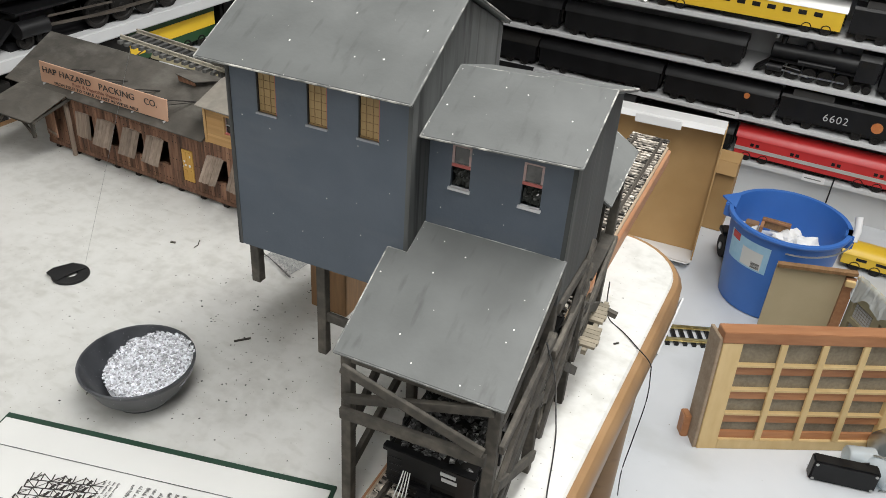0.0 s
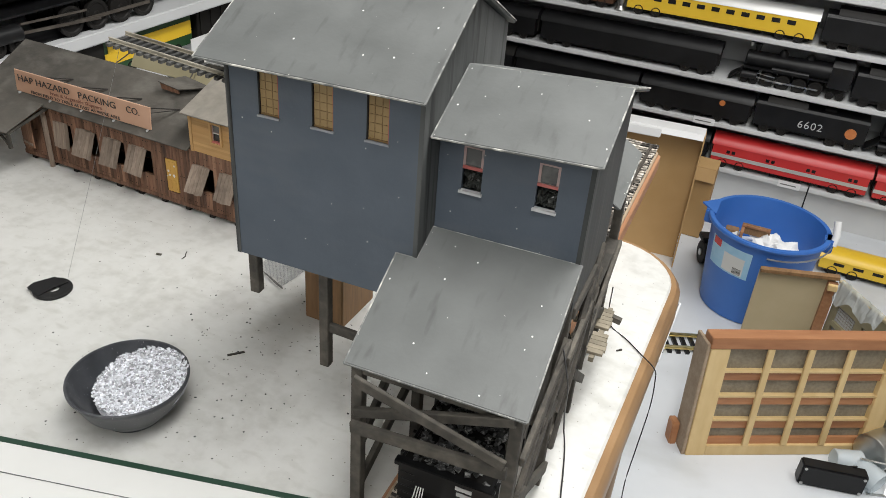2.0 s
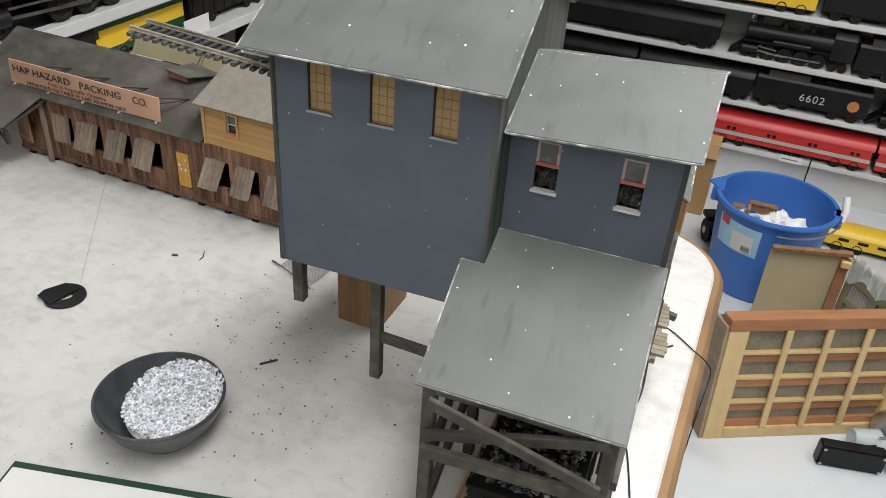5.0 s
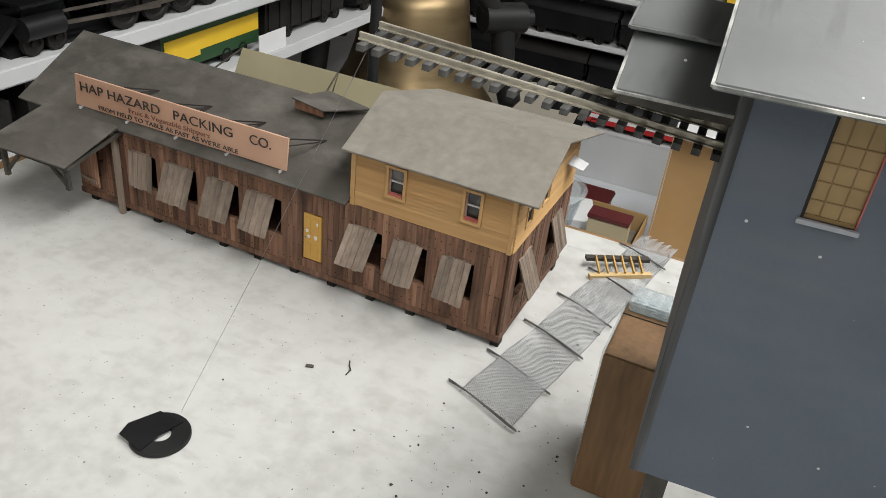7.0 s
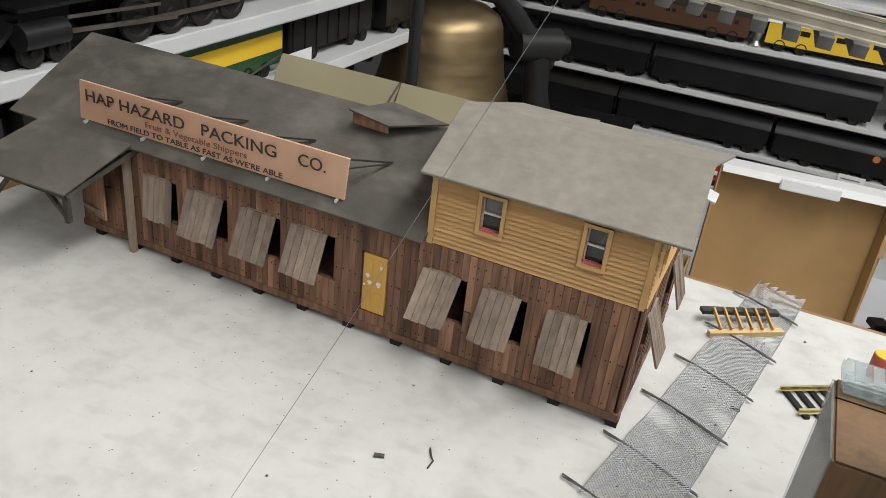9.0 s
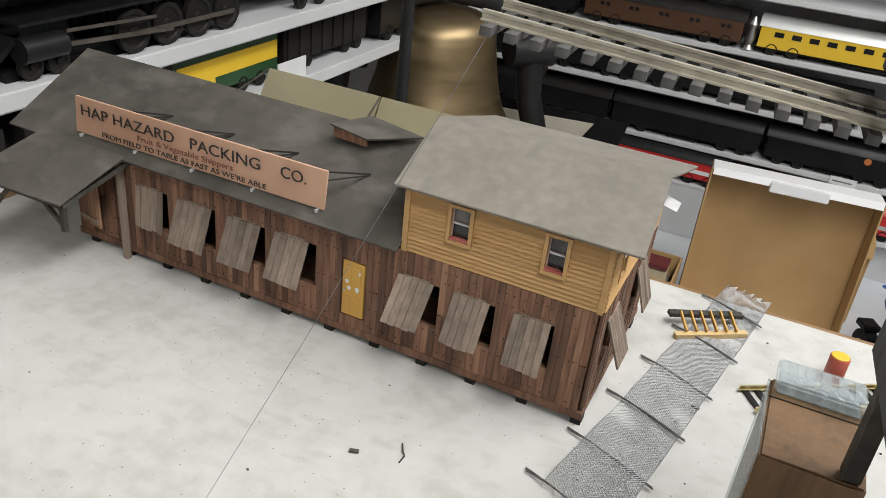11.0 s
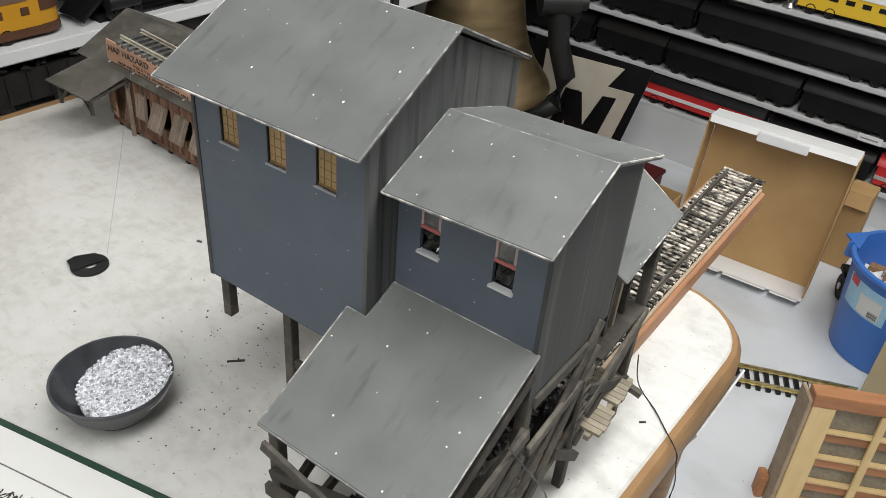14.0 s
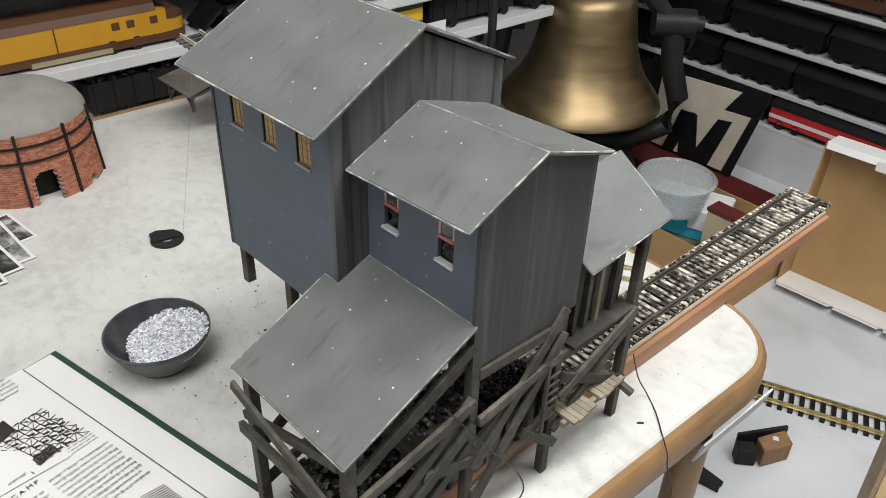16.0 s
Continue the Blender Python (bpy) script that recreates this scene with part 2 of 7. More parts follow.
M["steel"] = material("dull_steel", [(0.42, 0.42, 0.41), (0.6, 0.6, 0.58)], 30, 0.35, metal=1.0)
M["meshsteel"] = material("galvanised_wire", [(0.15, 0.155, 0.16), (0.34, 0.345, 0.35)], 200, 0.45, metal=0.3)
M["wirepost"] = material("dull_grey_wire", [(0.1, 0.1, 0.1), (0.24, 0.24, 0.235)], 300, 0.45, metal=0.7)
M["paper"] = material("white_page", [(0.62, 0.62, 0.6), (0.7, 0.7, 0.685)], 12, 0.6)
M["print"] = material("grey_print", [(0.05, 0.05, 0.05), (0.25, 0.25, 0.25)], 300, 0.7)
M["green"] = material("dark_green_cloth", [(0.012, 0.035, 0.022), (0.02, 0.055, 0.035)], 60, 0.5)
M["traingreen"] = material("dark_green_enamel", [(0.015, 0.055, 0.02), (0.025, 0.075, 0.03)], 20, 0.4)
M["yellow"] = material("yellow_enamel", [(0.68, 0.43, 0.025), (0.8, 0.53, 0.04)], 20, 0.38)
M["orange"] = material("orange_yellow_enamel", [(0.42, 0.2, 0.012), (0.52, 0.27, 0.02)], 20, 0.4)
M["emblem"] = material("orange_red_emblem", [(0.45, 0.13, 0.03), (0.62, 0.25, 0.09)], 120, 0.45)
M["maroonred"] = material("red_enamel", [(0.45, 0.02, 0.022), (0.6, 0.04, 0.04)], 20, 0.38)
M["maroon"] = material("maroon_paint", [(0.07, 0.008, 0.008), (0.12, 0.018, 0.018)], 15, 0.45)
M["brown"] = material("brown_enamel", [(0.06, 0.025, 0.012), (0.1, 0.045, 0.022)], 20, 0.45)
M["silver"] = material("silver_enamel", [(0.5, 0.5, 0.49), (0.62, 0.62, 0.6)], 20, 0.4, metal=0.4)
M["cream"] = material("cream_sign_paint", [(0.52, 0.47, 0.38), (0.68, 0.63, 0.53)], 14, 0.6, bump=0.1)
M["brick"] = material("red_brick", [(0.26, 0.085, 0.045), (0.42, 0.17, 0.1)], 120, 0.8, bump=0.3, vary=0.3, island=True)
M["mortar"] = material("mortar", [(0.25, 0.2, 0.17), (0.36, 0.3, 0.26)], 90, 0.9, bump=0.3)
M["dome"] = material("weathered_grey_plaster", [(0.16, 0.155, 0.14), (0.27, 0.26, 0.24)], 40, 0.75, bump=0.3)
M["redplastic"] = material("red_plastic", [(0.42, 0.09, 0.06), (0.5, 0.13, 0.09)], 40, 0.4)
M["clear"] = glass("clear_plastic")
M["paletie"] = material("weathered_pale_sleeper", [(0.025, 0.022, 0.018), (0.36, 0.32, 0.27), (0.66, 0.61, 0.54)], 170, 0.85, bump=0.4, vary=0.35, ramp=(0.46, 0.61))
M["flapcloth"] = material("olive_tan_sheet", [(0.24, 0.21, 0.125), (0.32, 0.285, 0.18)], 20, 0.7, bump=0.1)
M["worn"] = material("worn_pale_edge", [(0.13, 0.135, 0.13), (0.55, 0.54, 0.5)], 130, 0.7, ramp=(0.46, 0.62))
M["frosted"] = glass("frosted_plastic", (0.82, 0.86, 0.88), 0.3, 0.36)
M["tubclear"] = glass("clear_tub", (0.86, 0.89, 0.9), 0.1, 0.24)
M["cyan"] = material("cyan_label", [(0.02, 0.42, 0.6), (0.05, 0.5, 0.68)], 20, 0.5)
M["labelblue"] = material("pale_blue_label", [(0.25, 0.5, 0.7), (0.4, 0.62, 0.78)], 60, 0.5)
M["purple"] = material("purple_ribbon", [(0.2, 0.14, 0.32), (0.3, 0.22, 0.42)], 20, 0.5)

# ---- mesh helpers ----
PLACES = {}


def thing(name, at, label, category, group="", kind="", turn=0.0):
    ob = new(name)
    ob.empty_display_size = 0.02
    ob.matrix_basis = pose(*at, 0, 0, turn)
    PLACES[ob.name] = ob.matrix_basis.copy()
    return tagged(ob, label, category, group, kind)


def finish(bm, name, mat, smooth=False):
    bmesh.ops.recalc_face_normals(bm, faces=bm.faces)
    me = bpy.data.meshes.new(name)
    bm.to_mesh(me)
    bm.free()
    for mm in (mat if isinstance(mat, list) else [mat]):
        me.materials.append(mm)
    if smooth:
        for p in me.polygons:
            p.use_smooth = True
        me.set_sharp_from_angle(angle=radians(40))
    return me


def part(name, bm, mat, parent, label="", smooth=False, at=None):
    """One mesh under a thing or a part; its points are given in the thing's own frame."""
    ob = new(name, finish(bm, name, mat, smooth))
    ob.parent = parent
    if at is not None:
        ob.matrix_basis = at
    if label:
        ob["label"] = label
    return ob


def solid(name, bm, mat, label, category, group="", kind="", smooth=False, at=None):
    """A thing or piece of the setting that is one mesh."""
    ob = new(name, finish(bm, name, mat, smooth))
    if at is not None:
        ob.matrix_basis = at
    return tagged(ob, label, category, group, kind)


def shared(name, me, parent, at=None):
    ob = new(name, me)
    ob.parent = parent
    if at is not None:
        ob.matrix_basis = at
    return ob


def hexa(bm, pts):
    """Eight corners: four below, four above, each ring in the same order."""
    v = [bm.verts.new(p) for p in pts]
    for f in ((3, 2, 1, 0), (4, 5, 6, 7), (0, 1, 5, 4), (1, 2, 6, 5), (2, 3, 7, 6), (3, 0, 4, 7)):
        bm.faces.new([v[i] for i in f])
    return bm


def box(x0, x1, y0, y1, z0, z1, bevel=0.0, bm=None):
    b = bmesh.new()
    hexa(b, [(x0, y0, z0), (x1, y0, z0), (x1, y1, z0), (x0, y1, z0), (x0, y0, z1), (x1, y0, z1), (x1, y1, z1), (x0, y1, z1)])
    if bevel:
        bmesh.ops.bevel(b, geom=b.edges[:], offset=bevel, segments=2, affect="EDGES")
    return merge(bm, b) if bm is not None else b


def merge(bm, other):
    me = bpy.data.meshes.new("tmp")
    other.to_mesh(me)
    other.free()
    bm.from_mesh(me)
    bpy.data.meshes.remove(me)
    return bm


def beam(p, q, w, h, up=(0, 0, 1), bm=None, bevel=0.0):
    """A squared timber from p to q, w across and h along up."""
    p, q = Vector(p), Vector(q)
    d = (q - p).normalized()
    side = d.cross(Vector(up))
    if side.length < 1e-4:
        side = d.cross(Vector((0, 1, 0)))
    side.normalize()
    top = side.cross(d).normalized()
    a, b = side * w / 2, top * h / 2
    bb = bmesh.new()
    hexa(bb, [p - a - b, p + a - b, q + a - b, q - a - b, p - a + b, p + a + b, q + a + b, q - a + b])
    if bevel:
        bmesh.ops.bevel(bb, geom=bb.edges[:], offset=bevel, segments=1, affect="EDGES")
    return merge(bm, bb) if bm is not None else bb


def slab(pts, thick, bm=None, bevel=0.0):
    """A flat sheet with the outline pts, thick below it."""
    b = bmesh.new()
    v = [bm_v for bm_v in (b.verts.new(p) for p in pts)]
    f = b.faces.new(v)
    f.normal_update()
    if f.normal.z < 0 and abs(f.normal.z) > 1e-3:
        f.normal_flip()
    nrm = f.normal.copy()
    r = bmesh.ops.extrude_face_region(b, geom=[f])
    for e in r["geom"]:
        if isinstance(e, bmesh.types.BMVert):
            e.co -= nrm * thick
    if bevel:
        bmesh.ops.bevel(b, geom=b.edges[:], offset=bevel, segments=1, affect="EDGES")
    return merge(bm, b) if bm is not None else b


def lathe(profile, n=40, bm=None, at=(0, 0, 0), close=True):
    """A turned body from (radius, height) pairs."""
    b = bm if bm is not None else bmesh.new()
    rings = []
    for r, z in profile:
        rings.append([b.verts.new((at[0] + r * math.cos(2 * math.pi * k / n), at[1] + r * math.sin(2 * math.pi * k / n), at[2] + z)) for k in range(n)])
    for a, c in zip(rings, rings[1:]):
        for k in range(n):
            b.faces.new((a[k], a[(k + 1) % n], c[(k + 1) % n], c[k]))
    if close:
        b.faces.new(rings[0][::-1])
        b.faces.new(rings[-1])
    return b


def tube(pts, r, n=8, bm=None):
    """A round bar along pts."""
    b = bm if bm is not None else bmesh.new()
    pts = [Vector(p) for p in pts]
    rings = []
    for i, p in enumerate(pts):
        d = (pts[min(i + 1, len(pts) - 1)] - pts[max(i - 1, 0)]).normalized()
        s = d.cross(Vector((0, 0, 1)))
        if s.length < 1e-3:
            s = d.cross(Vector((0, 1, 0)))
        s.normalize()
        u = s.cross(d)
        rings.append([b.verts.new(p + r * (math.cos(2 * math.pi * k / n) * s + math.sin(2 * math.pi * k / n) * u)) for k in range(n)])
    for a, c in zip(rings, rings[1:]):
        for k in range(n):
            b.faces.new((a[k], a[(k + 1) % n], c[(k + 1) % n], c[k]))
    b.faces.new(rings[0][::-1])
    b.faces.new(rings[-1])
    return b


def wall_with_holes(u0, u1, z0, z1, holes, thick, to3d):
    """A wall from u0 to u1 and z0 to z1, with openings cut through. to3d(u, depth, z) gives the place."""
    b = bmesh.new()
    us = sorted({u0, u1, *[h[0] for h in holes], *[h[1] for h in holes]})
    zs = sorted({z0, z1, *[h[2] for h in holes], *[h[3] for h in holes]})
    verts = {}

    def vert(u, d, z):
        key = (round(u, 5), d, round(z, 5))
        if key not in verts:
            verts[key] = b.verts.new(to3d(u, d, z))
        return verts[key]

    def full(i, j):
        if not (0 <= i < len(us) - 1 and 0 <= j < len(zs) - 1):
            return False
        cu, cz = (us[i] + us[i + 1]) / 2, (zs[j] + zs[j + 1]) / 2
        return not any(h[0] < cu < h[1] and h[2] < cz < h[3] for h in holes)

    for i in range(len(us) - 1):
        for j in range(len(zs) - 1):
            if not full(i, j):
                continue
            a, c, e, g = us[i], us[i + 1], zs[j], zs[j + 1]
            for d in (0, thick):
                b.faces.new([vert(a, d, e), vert(c, d, e), vert(c, d, g), vert(a, d, g)])
            for di, dj, p, q in ((-1, 0, (a, e), (a, g)), (1, 0, (c, e), (c, g)), (0, -1, (a, e), (c, e)), (0, 1, (a, g), (c, g))):
                if not full(i + di, j + dj):
                    b.faces.new([vert(p[0], 0, p[1]), vert(q[0], 0, q[1]), vert(q[0], thick, q[1]), vert(p[0], thick, p[1])])
    return b


def lettering(text, size, at, mat, parent=None, name="lettering", depth=0.0002, align="LEFT", spread=1.0):
    """Words in the built-in font, as a mesh."""
    cu = bpy.data.curves.new(name, "FONT")
    cu.body, cu.size, cu.extrude, cu.align_x = text, size, depth, align
    cu.space_character = spread
    tmp = bpy.data.objects.new("tmp_text", cu)
    scene.collection.objects.link(tmp)
    me = bpy.data.meshes.new_from_object(tmp.evaluated_get(bpy.context.evaluated_depsgraph_get()))
    bpy.data.objects.remove(tmp)
    bpy.data.curves.remove(cu)
    me.name = name
    me.materials.clear()
    me.materials.append(mat)
    ob = new(name, me)
    ob.parent = parent
    ob.matrix_basis = at
    return ob

def prism(profile, x0, x1, bm=None):
    b = bm if bm is not None else bmesh.new()
    a = [b.verts.new((x0, y, z)) for y, z in profile]
    c = [b.verts.new((x1, y, z)) for y, z in profile]
    b.faces.new(a)
    b.faces.new(c[::-1])
    n = len(profile)
    for k in range(n):
        b.faces.new((a[k], a[(k + 1) % n], c[(k + 1) % n], c[k]))
    return b


def wpart(name, bm, mat, parent, label="", smooth=False):
    """A part whose points are given in the room's frame."""
    return part(name, bm, mat, parent, label, smooth, at=PLACES[parent.name].inverted() if parent.name in PLACES else None)


# ---- the room ----
RX0, RX1, RY0, RY1 = -1.12, 2.3, -2.6, 2.16
solid("floor", box(RX0 - 0.1, RX1 + 0.1, RY0 - 0.1, RY1 + 0.1, -0.08, 0.0), M["floor"], "pale grey painted concrete floor with scuffs", "floor", kind="structure")
# ceiling, south and east walls are unseen, added to close in the light
solid("ceiling", box(RX0 - 0.1, RX1 + 0.1, RY0 - 0.1, RY1 + 0.1, CEIL, CEIL + 0.1), M["wall"], "unseen mid-grey ceiling that limits bounce light", "ceiling", kind="structure")
solid("wall_north", box(RX0 - 0.1, RX1 + 0.1, RY1, RY1 + 0.1, 0.0, CEIL), M["wall"], "white painted wall behind the train shelves", "wall", kind="structure")
solid("wall_south", box(RX0 - 0.1, RX1 + 0.1, RY0 - 0.1, RY0, 0.0, CEIL), M["wall"], "unseen mid-grey wall that limits bounce light", "wall", kind="structure")
solid("wall_west", box(RX0 - 0.1, RX0, RY0, RY1, 0.0, CEIL), M["wall"], "white painted wall behind the side shelves", "wall", kind="structure")
solid("wall_east", box(RX1, RX1 + 0.1, RY0, RY1, 0.0, CEIL), M["wall"], "unseen mid-grey wall that limits bounce light", "wall", kind="structure")

# ---- table ----
table = thing("folding_table", (-0.25, -0.4, 0), "white laminate folding table with a rounded brown edge", "table")
TX0, TX1, TY0, TY1, TR = -0.685, 0.1885, -1.3, 0.4505, 0.075


def rounded(x0, x1, y0, y1, r, z, n=8):
    pts = []
    for cx, cy, a0 in ((x1 - r, y1 - r, 0), (x0 + r, y1 - r, 90), (x0 + r, y0 + r, 180), (x1 - r, y0 + r, 270)):
        for k in range(n + 1):
            a = radians(a0 + 90 * k / n)
            pts.append((cx + r * math.cos(a), cy + r * math.sin(a), z))
    return pts


wpart("table_top", slab(rounded(TX0, TX1 + 0.001, TY0, TY1 + 0.001, TR, T), 0.012, bevel=0.002), M["table"], table)
rimb = bmesh.new()
prof = [(0.0, -0.003), (0.010, -0.002), (0.015, -0.008), (0.0155, -0.03), (0.011, -0.038), (-0.02, -0.038), (-0.02, -0.0125), (-0.002, -0.0125)]
rings = [[rimb.verts.new((x, y, z)) for x, y, z in rounded(TX0 - 0.004 - o, TX1 + o - 0.003, TY0 - o, TY1 + o - 0.003, TR + o, T + dz)] for o, dz in prof]
for a, c in zip(rings, rings[1:] + rings[:1]):
    for k in range(len(a)):
        rimb.faces.new((a[k], a[(k + 1) % len(a)], c[(k + 1) % len(a)], c[k]))
wpart("table_rim", rimb, M["rim"], table, "rounded brown edge band", smooth=True)
wpart("apron", box(TX0 + 0.03, TX1 - 0.024, TY0 + 0.05, TY1 - 0.045, T - 0.075, T - 0.039, 0.001), M["palesill"], table, "dull grey metal apron")
for lx in (0.168, -0.6):
    for ly in (0.355, -1.15):
        wpart("leg", tube([(lx, ly, 0.0), (lx, ly, T - 0.06)], 0.017, 14), M["rim"], table, "round brown leg", smooth=True)
wpart("leg_brace", tube([(0.168, 0.355, 0.42), (0.05, 0.05, T - 0.06)], 0.007, 8), M["steel"], table, "", smooth=True)
wpart("leg_bracket", slab([(0.199, 0.31, 0.578), (0.199, 0.425, 0.578), (0.186, 0.44, 0.535), (0.186, 0.325, 0.535)], 0.002), M["palesill"], table, "dull grey steel leg bracket")

# ---- white tiered shelves on the back and side walls ----
BACK_Z = [0.115, 0.246, 0.370, 0.502, 0.635, 0.77]
SHELF_Y = 1.93
shelf_back = thing("display_shelf", (0, 2.0, 0), "tall white tiered shelf unit packed with model trains", "shelf")
for bz in BACK_Z:
    wpart("shelf_board", box(RX0 + 0.004, 2.2, SHELF_Y, RY1 - 0.004, bz - 0.014, bz, 0.002), M["white"], shelf_back)
wpart("kick_board", box(RX0 + 0.004, 2.2, SHELF_Y + 0.03, SHELF_Y + 0.045, 0.0, BACK_Z[0] - 0.015), M["white"], shelf_back)
wpart("back_panel", box(RX0 + 0.004, 2.2, RY1 - 0.02, RY1 - 0.006, BACK_Z[0], 1.1), M["white"], shelf_back)
SIDE_Z = [0.566, 0.662, 0.80]
shelf_side = thing("display_shelf", (-0.95, 0.4, 0), "white side shelf unit behind the table holding locomotives", "shelf")
for k, bz in enumerate(SIDE_Z):
    wpart("shelf_board", box(RX0 + 0.004, -0.785, -1.6, 1.9, bz - 0.02, bz, 0.002), M["white"], shelf_side)
wpart("front_panel", box(-0.80, -0.79, -1.6, 0.55, 0.0, SIDE_Z[0] - 0.021), M["white"], shelf_side)
wpart("back_panel", box(RX0 + 0.005, RX0 + 0.02, -1.6, 1.9, SIDE_Z[0], 1.2), M["white"], shelf_side)

# ---- coaling tower model ----
tower = thing("coaling_tower", (0.04, 0.06, T), "dark slate-grey model coaling tower on braced black timber legs", "model building")
AX0, AX1, AY0, AY1, AZ0 = -0.0765, 0.0545, 0.005, 0.149, 0.7705


def gable_wall(x, thick, y0, y1, z0, z_front, z_back, y_peak, z_peak):
    b = bmesh.new()
    ring = [(y0, z0), (y1, z0), (y1, z_back), (y_peak, z_peak), (y0, z_front)]
    a = [b.verts.new((x, y, z)) for y, z in ring]
    c = [b.verts.new((x + thick, y, z)) for y, z in ring]
    b.faces.new(a)
    b.faces.new(c[::-1])
    for k in range(5):
        b.faces.new((a[k], a[(k + 1) % 5], c[(k + 1) % 5], c[k]))
    return b


# tall house
A_WIN = [(-0.0555, -0.0409), (-0.0175, -0.0029), (0.0195, 0.0342)]
AW_Z0, AW_Z1 = 0.8785, 0.9085
A_TOP = 0.9215
wpart("front_wall", wall_with_holes(AX0, AX1, AZ0, A_TOP, [(a, b, AW_Z0, AW_Z1) for a, b in A_WIN], 0.003, lambda u, d, z: (u, AY0 + d, z)), M["slate"], tower, "smooth dark blue-grey wall")
wpart("rear_wall", box(AX0, AX1, AY1 - 0.003, AY1, AZ0, A_TOP), M["slate_side"], tower)
wpart("gable_wall", gable_wall(AX1 - 0.0005, 0.003, AY0 - 0.0006, AY1, AZ0, A_TOP, 0.9215, 0.073, 0.9565), M["slate_side"], tower, "streaked grey gable wall")
wpart("gable_wall", gable_wall(AX0 - 0.0025, 0.003, AY0 - 0.0006, AY1, AZ0, A_TOP, 0.9215, 0.073, 0.9565), M["slate_side"], tower, "streaked grey gable wall")
wpart("house_floor", box(AX0 + 0.001, AX1 - 0.001, AY0 + 0.004, AY1 - 0.004, AZ0 + 0.002, AZ0 + 0.006), M["timber"], tower)


def roof_slope(name, p, label="", thick=0.0028):
    ob = wpart(name, slab(p, thick, bevel=0.0006), M["roof"], tower, label)
    mid = sum((Vector(q) for q in p), Vector()) / len(p)
    for a, c in zip(p, p[1:] + p[:1]):
        a, c = Vector(a), Vector(c)
        down = Vector((0, 0, -0.0007))
        part("worn_edge", beam(a + (mid - a) * 0.002 + down, c + (mid - c) * 0.002 + down, 0.0012, 0.0009), M["worn"], ob)


roof_slope("roof_slope", [(-0.087, -0.0145, 0.9155), (0.063, -0.0115, 0.9155), (0.0615, 0.073, 0.9615), (-0.087, 0.073, 0.9615)], "speckled mid-grey roof slope")
roof_slope("roof_slope", [(-0.087, 0.073, 0.9615), (0.0615, 0.073, 0.9615), (0.060, 0.157, 0.922), (-0.087, 0.157, 0.922)], "speckled mid-grey roof slope")
for a, b in A_WIN:
    win = wpart("window", box(a - 0.0003, b + 0.0003, AY0 + 0.0014, AY0 + 0.002, AW_Z0 - 0.0004, AW_Z1), M["tan"], tower, "window closed with tan paper panes")
    grid = bmesh.new()
    for k in (1, 2):
        gx = a + (b - a) * k / 3
        box(gx - 0.00018, gx + 0.00018, AY0 + 0.001, AY0 + 0.0014, AW_Z0, AW_Z1, bm=grid)
    for k in range(1, 5):
        gz = AW_Z0 + 0.0055 * k
        box(a + 0.0004, b - 0.0004, AY0 + 0.00105, AY0 + 0.00135, gz - 0.00018, gz + 0.00018, bm=grid)
    part("muntin_grid", grid, M["muntin"], win, "thin brown glazing bars")
    part("sash_rail", box(a, b, AY0 + 0.0008, AY0 + 0.0014, AW_Z0, AW_Z0 + 0.0011), M["muntin"], win)
    part("jamb", box(a - 0.0002, a + 0.0009, AY0 + 0.0001, AY0 + 0.0014, AW_Z0, AW_Z1), M["dullblack"], win)
    part("jamb", box(b - 0.0004, b + 0.0002, AY0 + 0.0001, AY0 + 0.0014, AW_Z0, AW_Z1), M["redtrim"], win)
    part("sill", box(a - 0.0008, b + 0.0008, AY0 - 0.0014, AY0 + 0.0016, AW_Z0 - 0.0013, AW_Z0), M["greysill"], win)

# middle house
BX0, BX1, BY0, BY1 = 0.0575, 0.1553, 0.030, 0.130
B_WIN = [(0.0734, 0.0866), (0.1212, 0.1344)]
BW_Z0, BW_Z1 = 0.8475, 0.8775
wpart("front_wall", wall_with_holes(BX0, BX1 - 0.003, 0.787, 0.892, [(a, b, BW_Z0, BW_Z1) for a, b in B_WIN], 0.003, lambda u, d, z: (u, BY0 + d, z)), M["slate"], tower, "dark slate wall under the eave")
wpart("rear_wall", box(BX0, BX1, BY1 - 0.003, BY1, 0.781, 0.893), M["slate_side"], tower)
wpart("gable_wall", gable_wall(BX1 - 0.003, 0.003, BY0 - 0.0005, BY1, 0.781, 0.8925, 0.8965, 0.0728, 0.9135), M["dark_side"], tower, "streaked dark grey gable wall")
wpart("house_floor", box(BX0, BX1 - 0.004, BY0 + 0.004, BY1 - 0.004, 0.788, 0.792), M["timber"], tower)
roof_slope("roof_slope", [(0.0578, 0.0138, 0.8858), (0.1606, 0.0138, 0.8903), (0.1615, 0.0728, 0.9185), (0.0578, 0.0728, 0.9138)], "speckled mid-grey roof slope")
roof_slope("roof_slope", [(0.0578, 0.0728, 0.9138), (0.1615, 0.0728, 0.9185), (0.1640, 0.1325, 0.9005), (0.0578, 0.1325, 0.8955)], "speckled mid-grey roof slope")
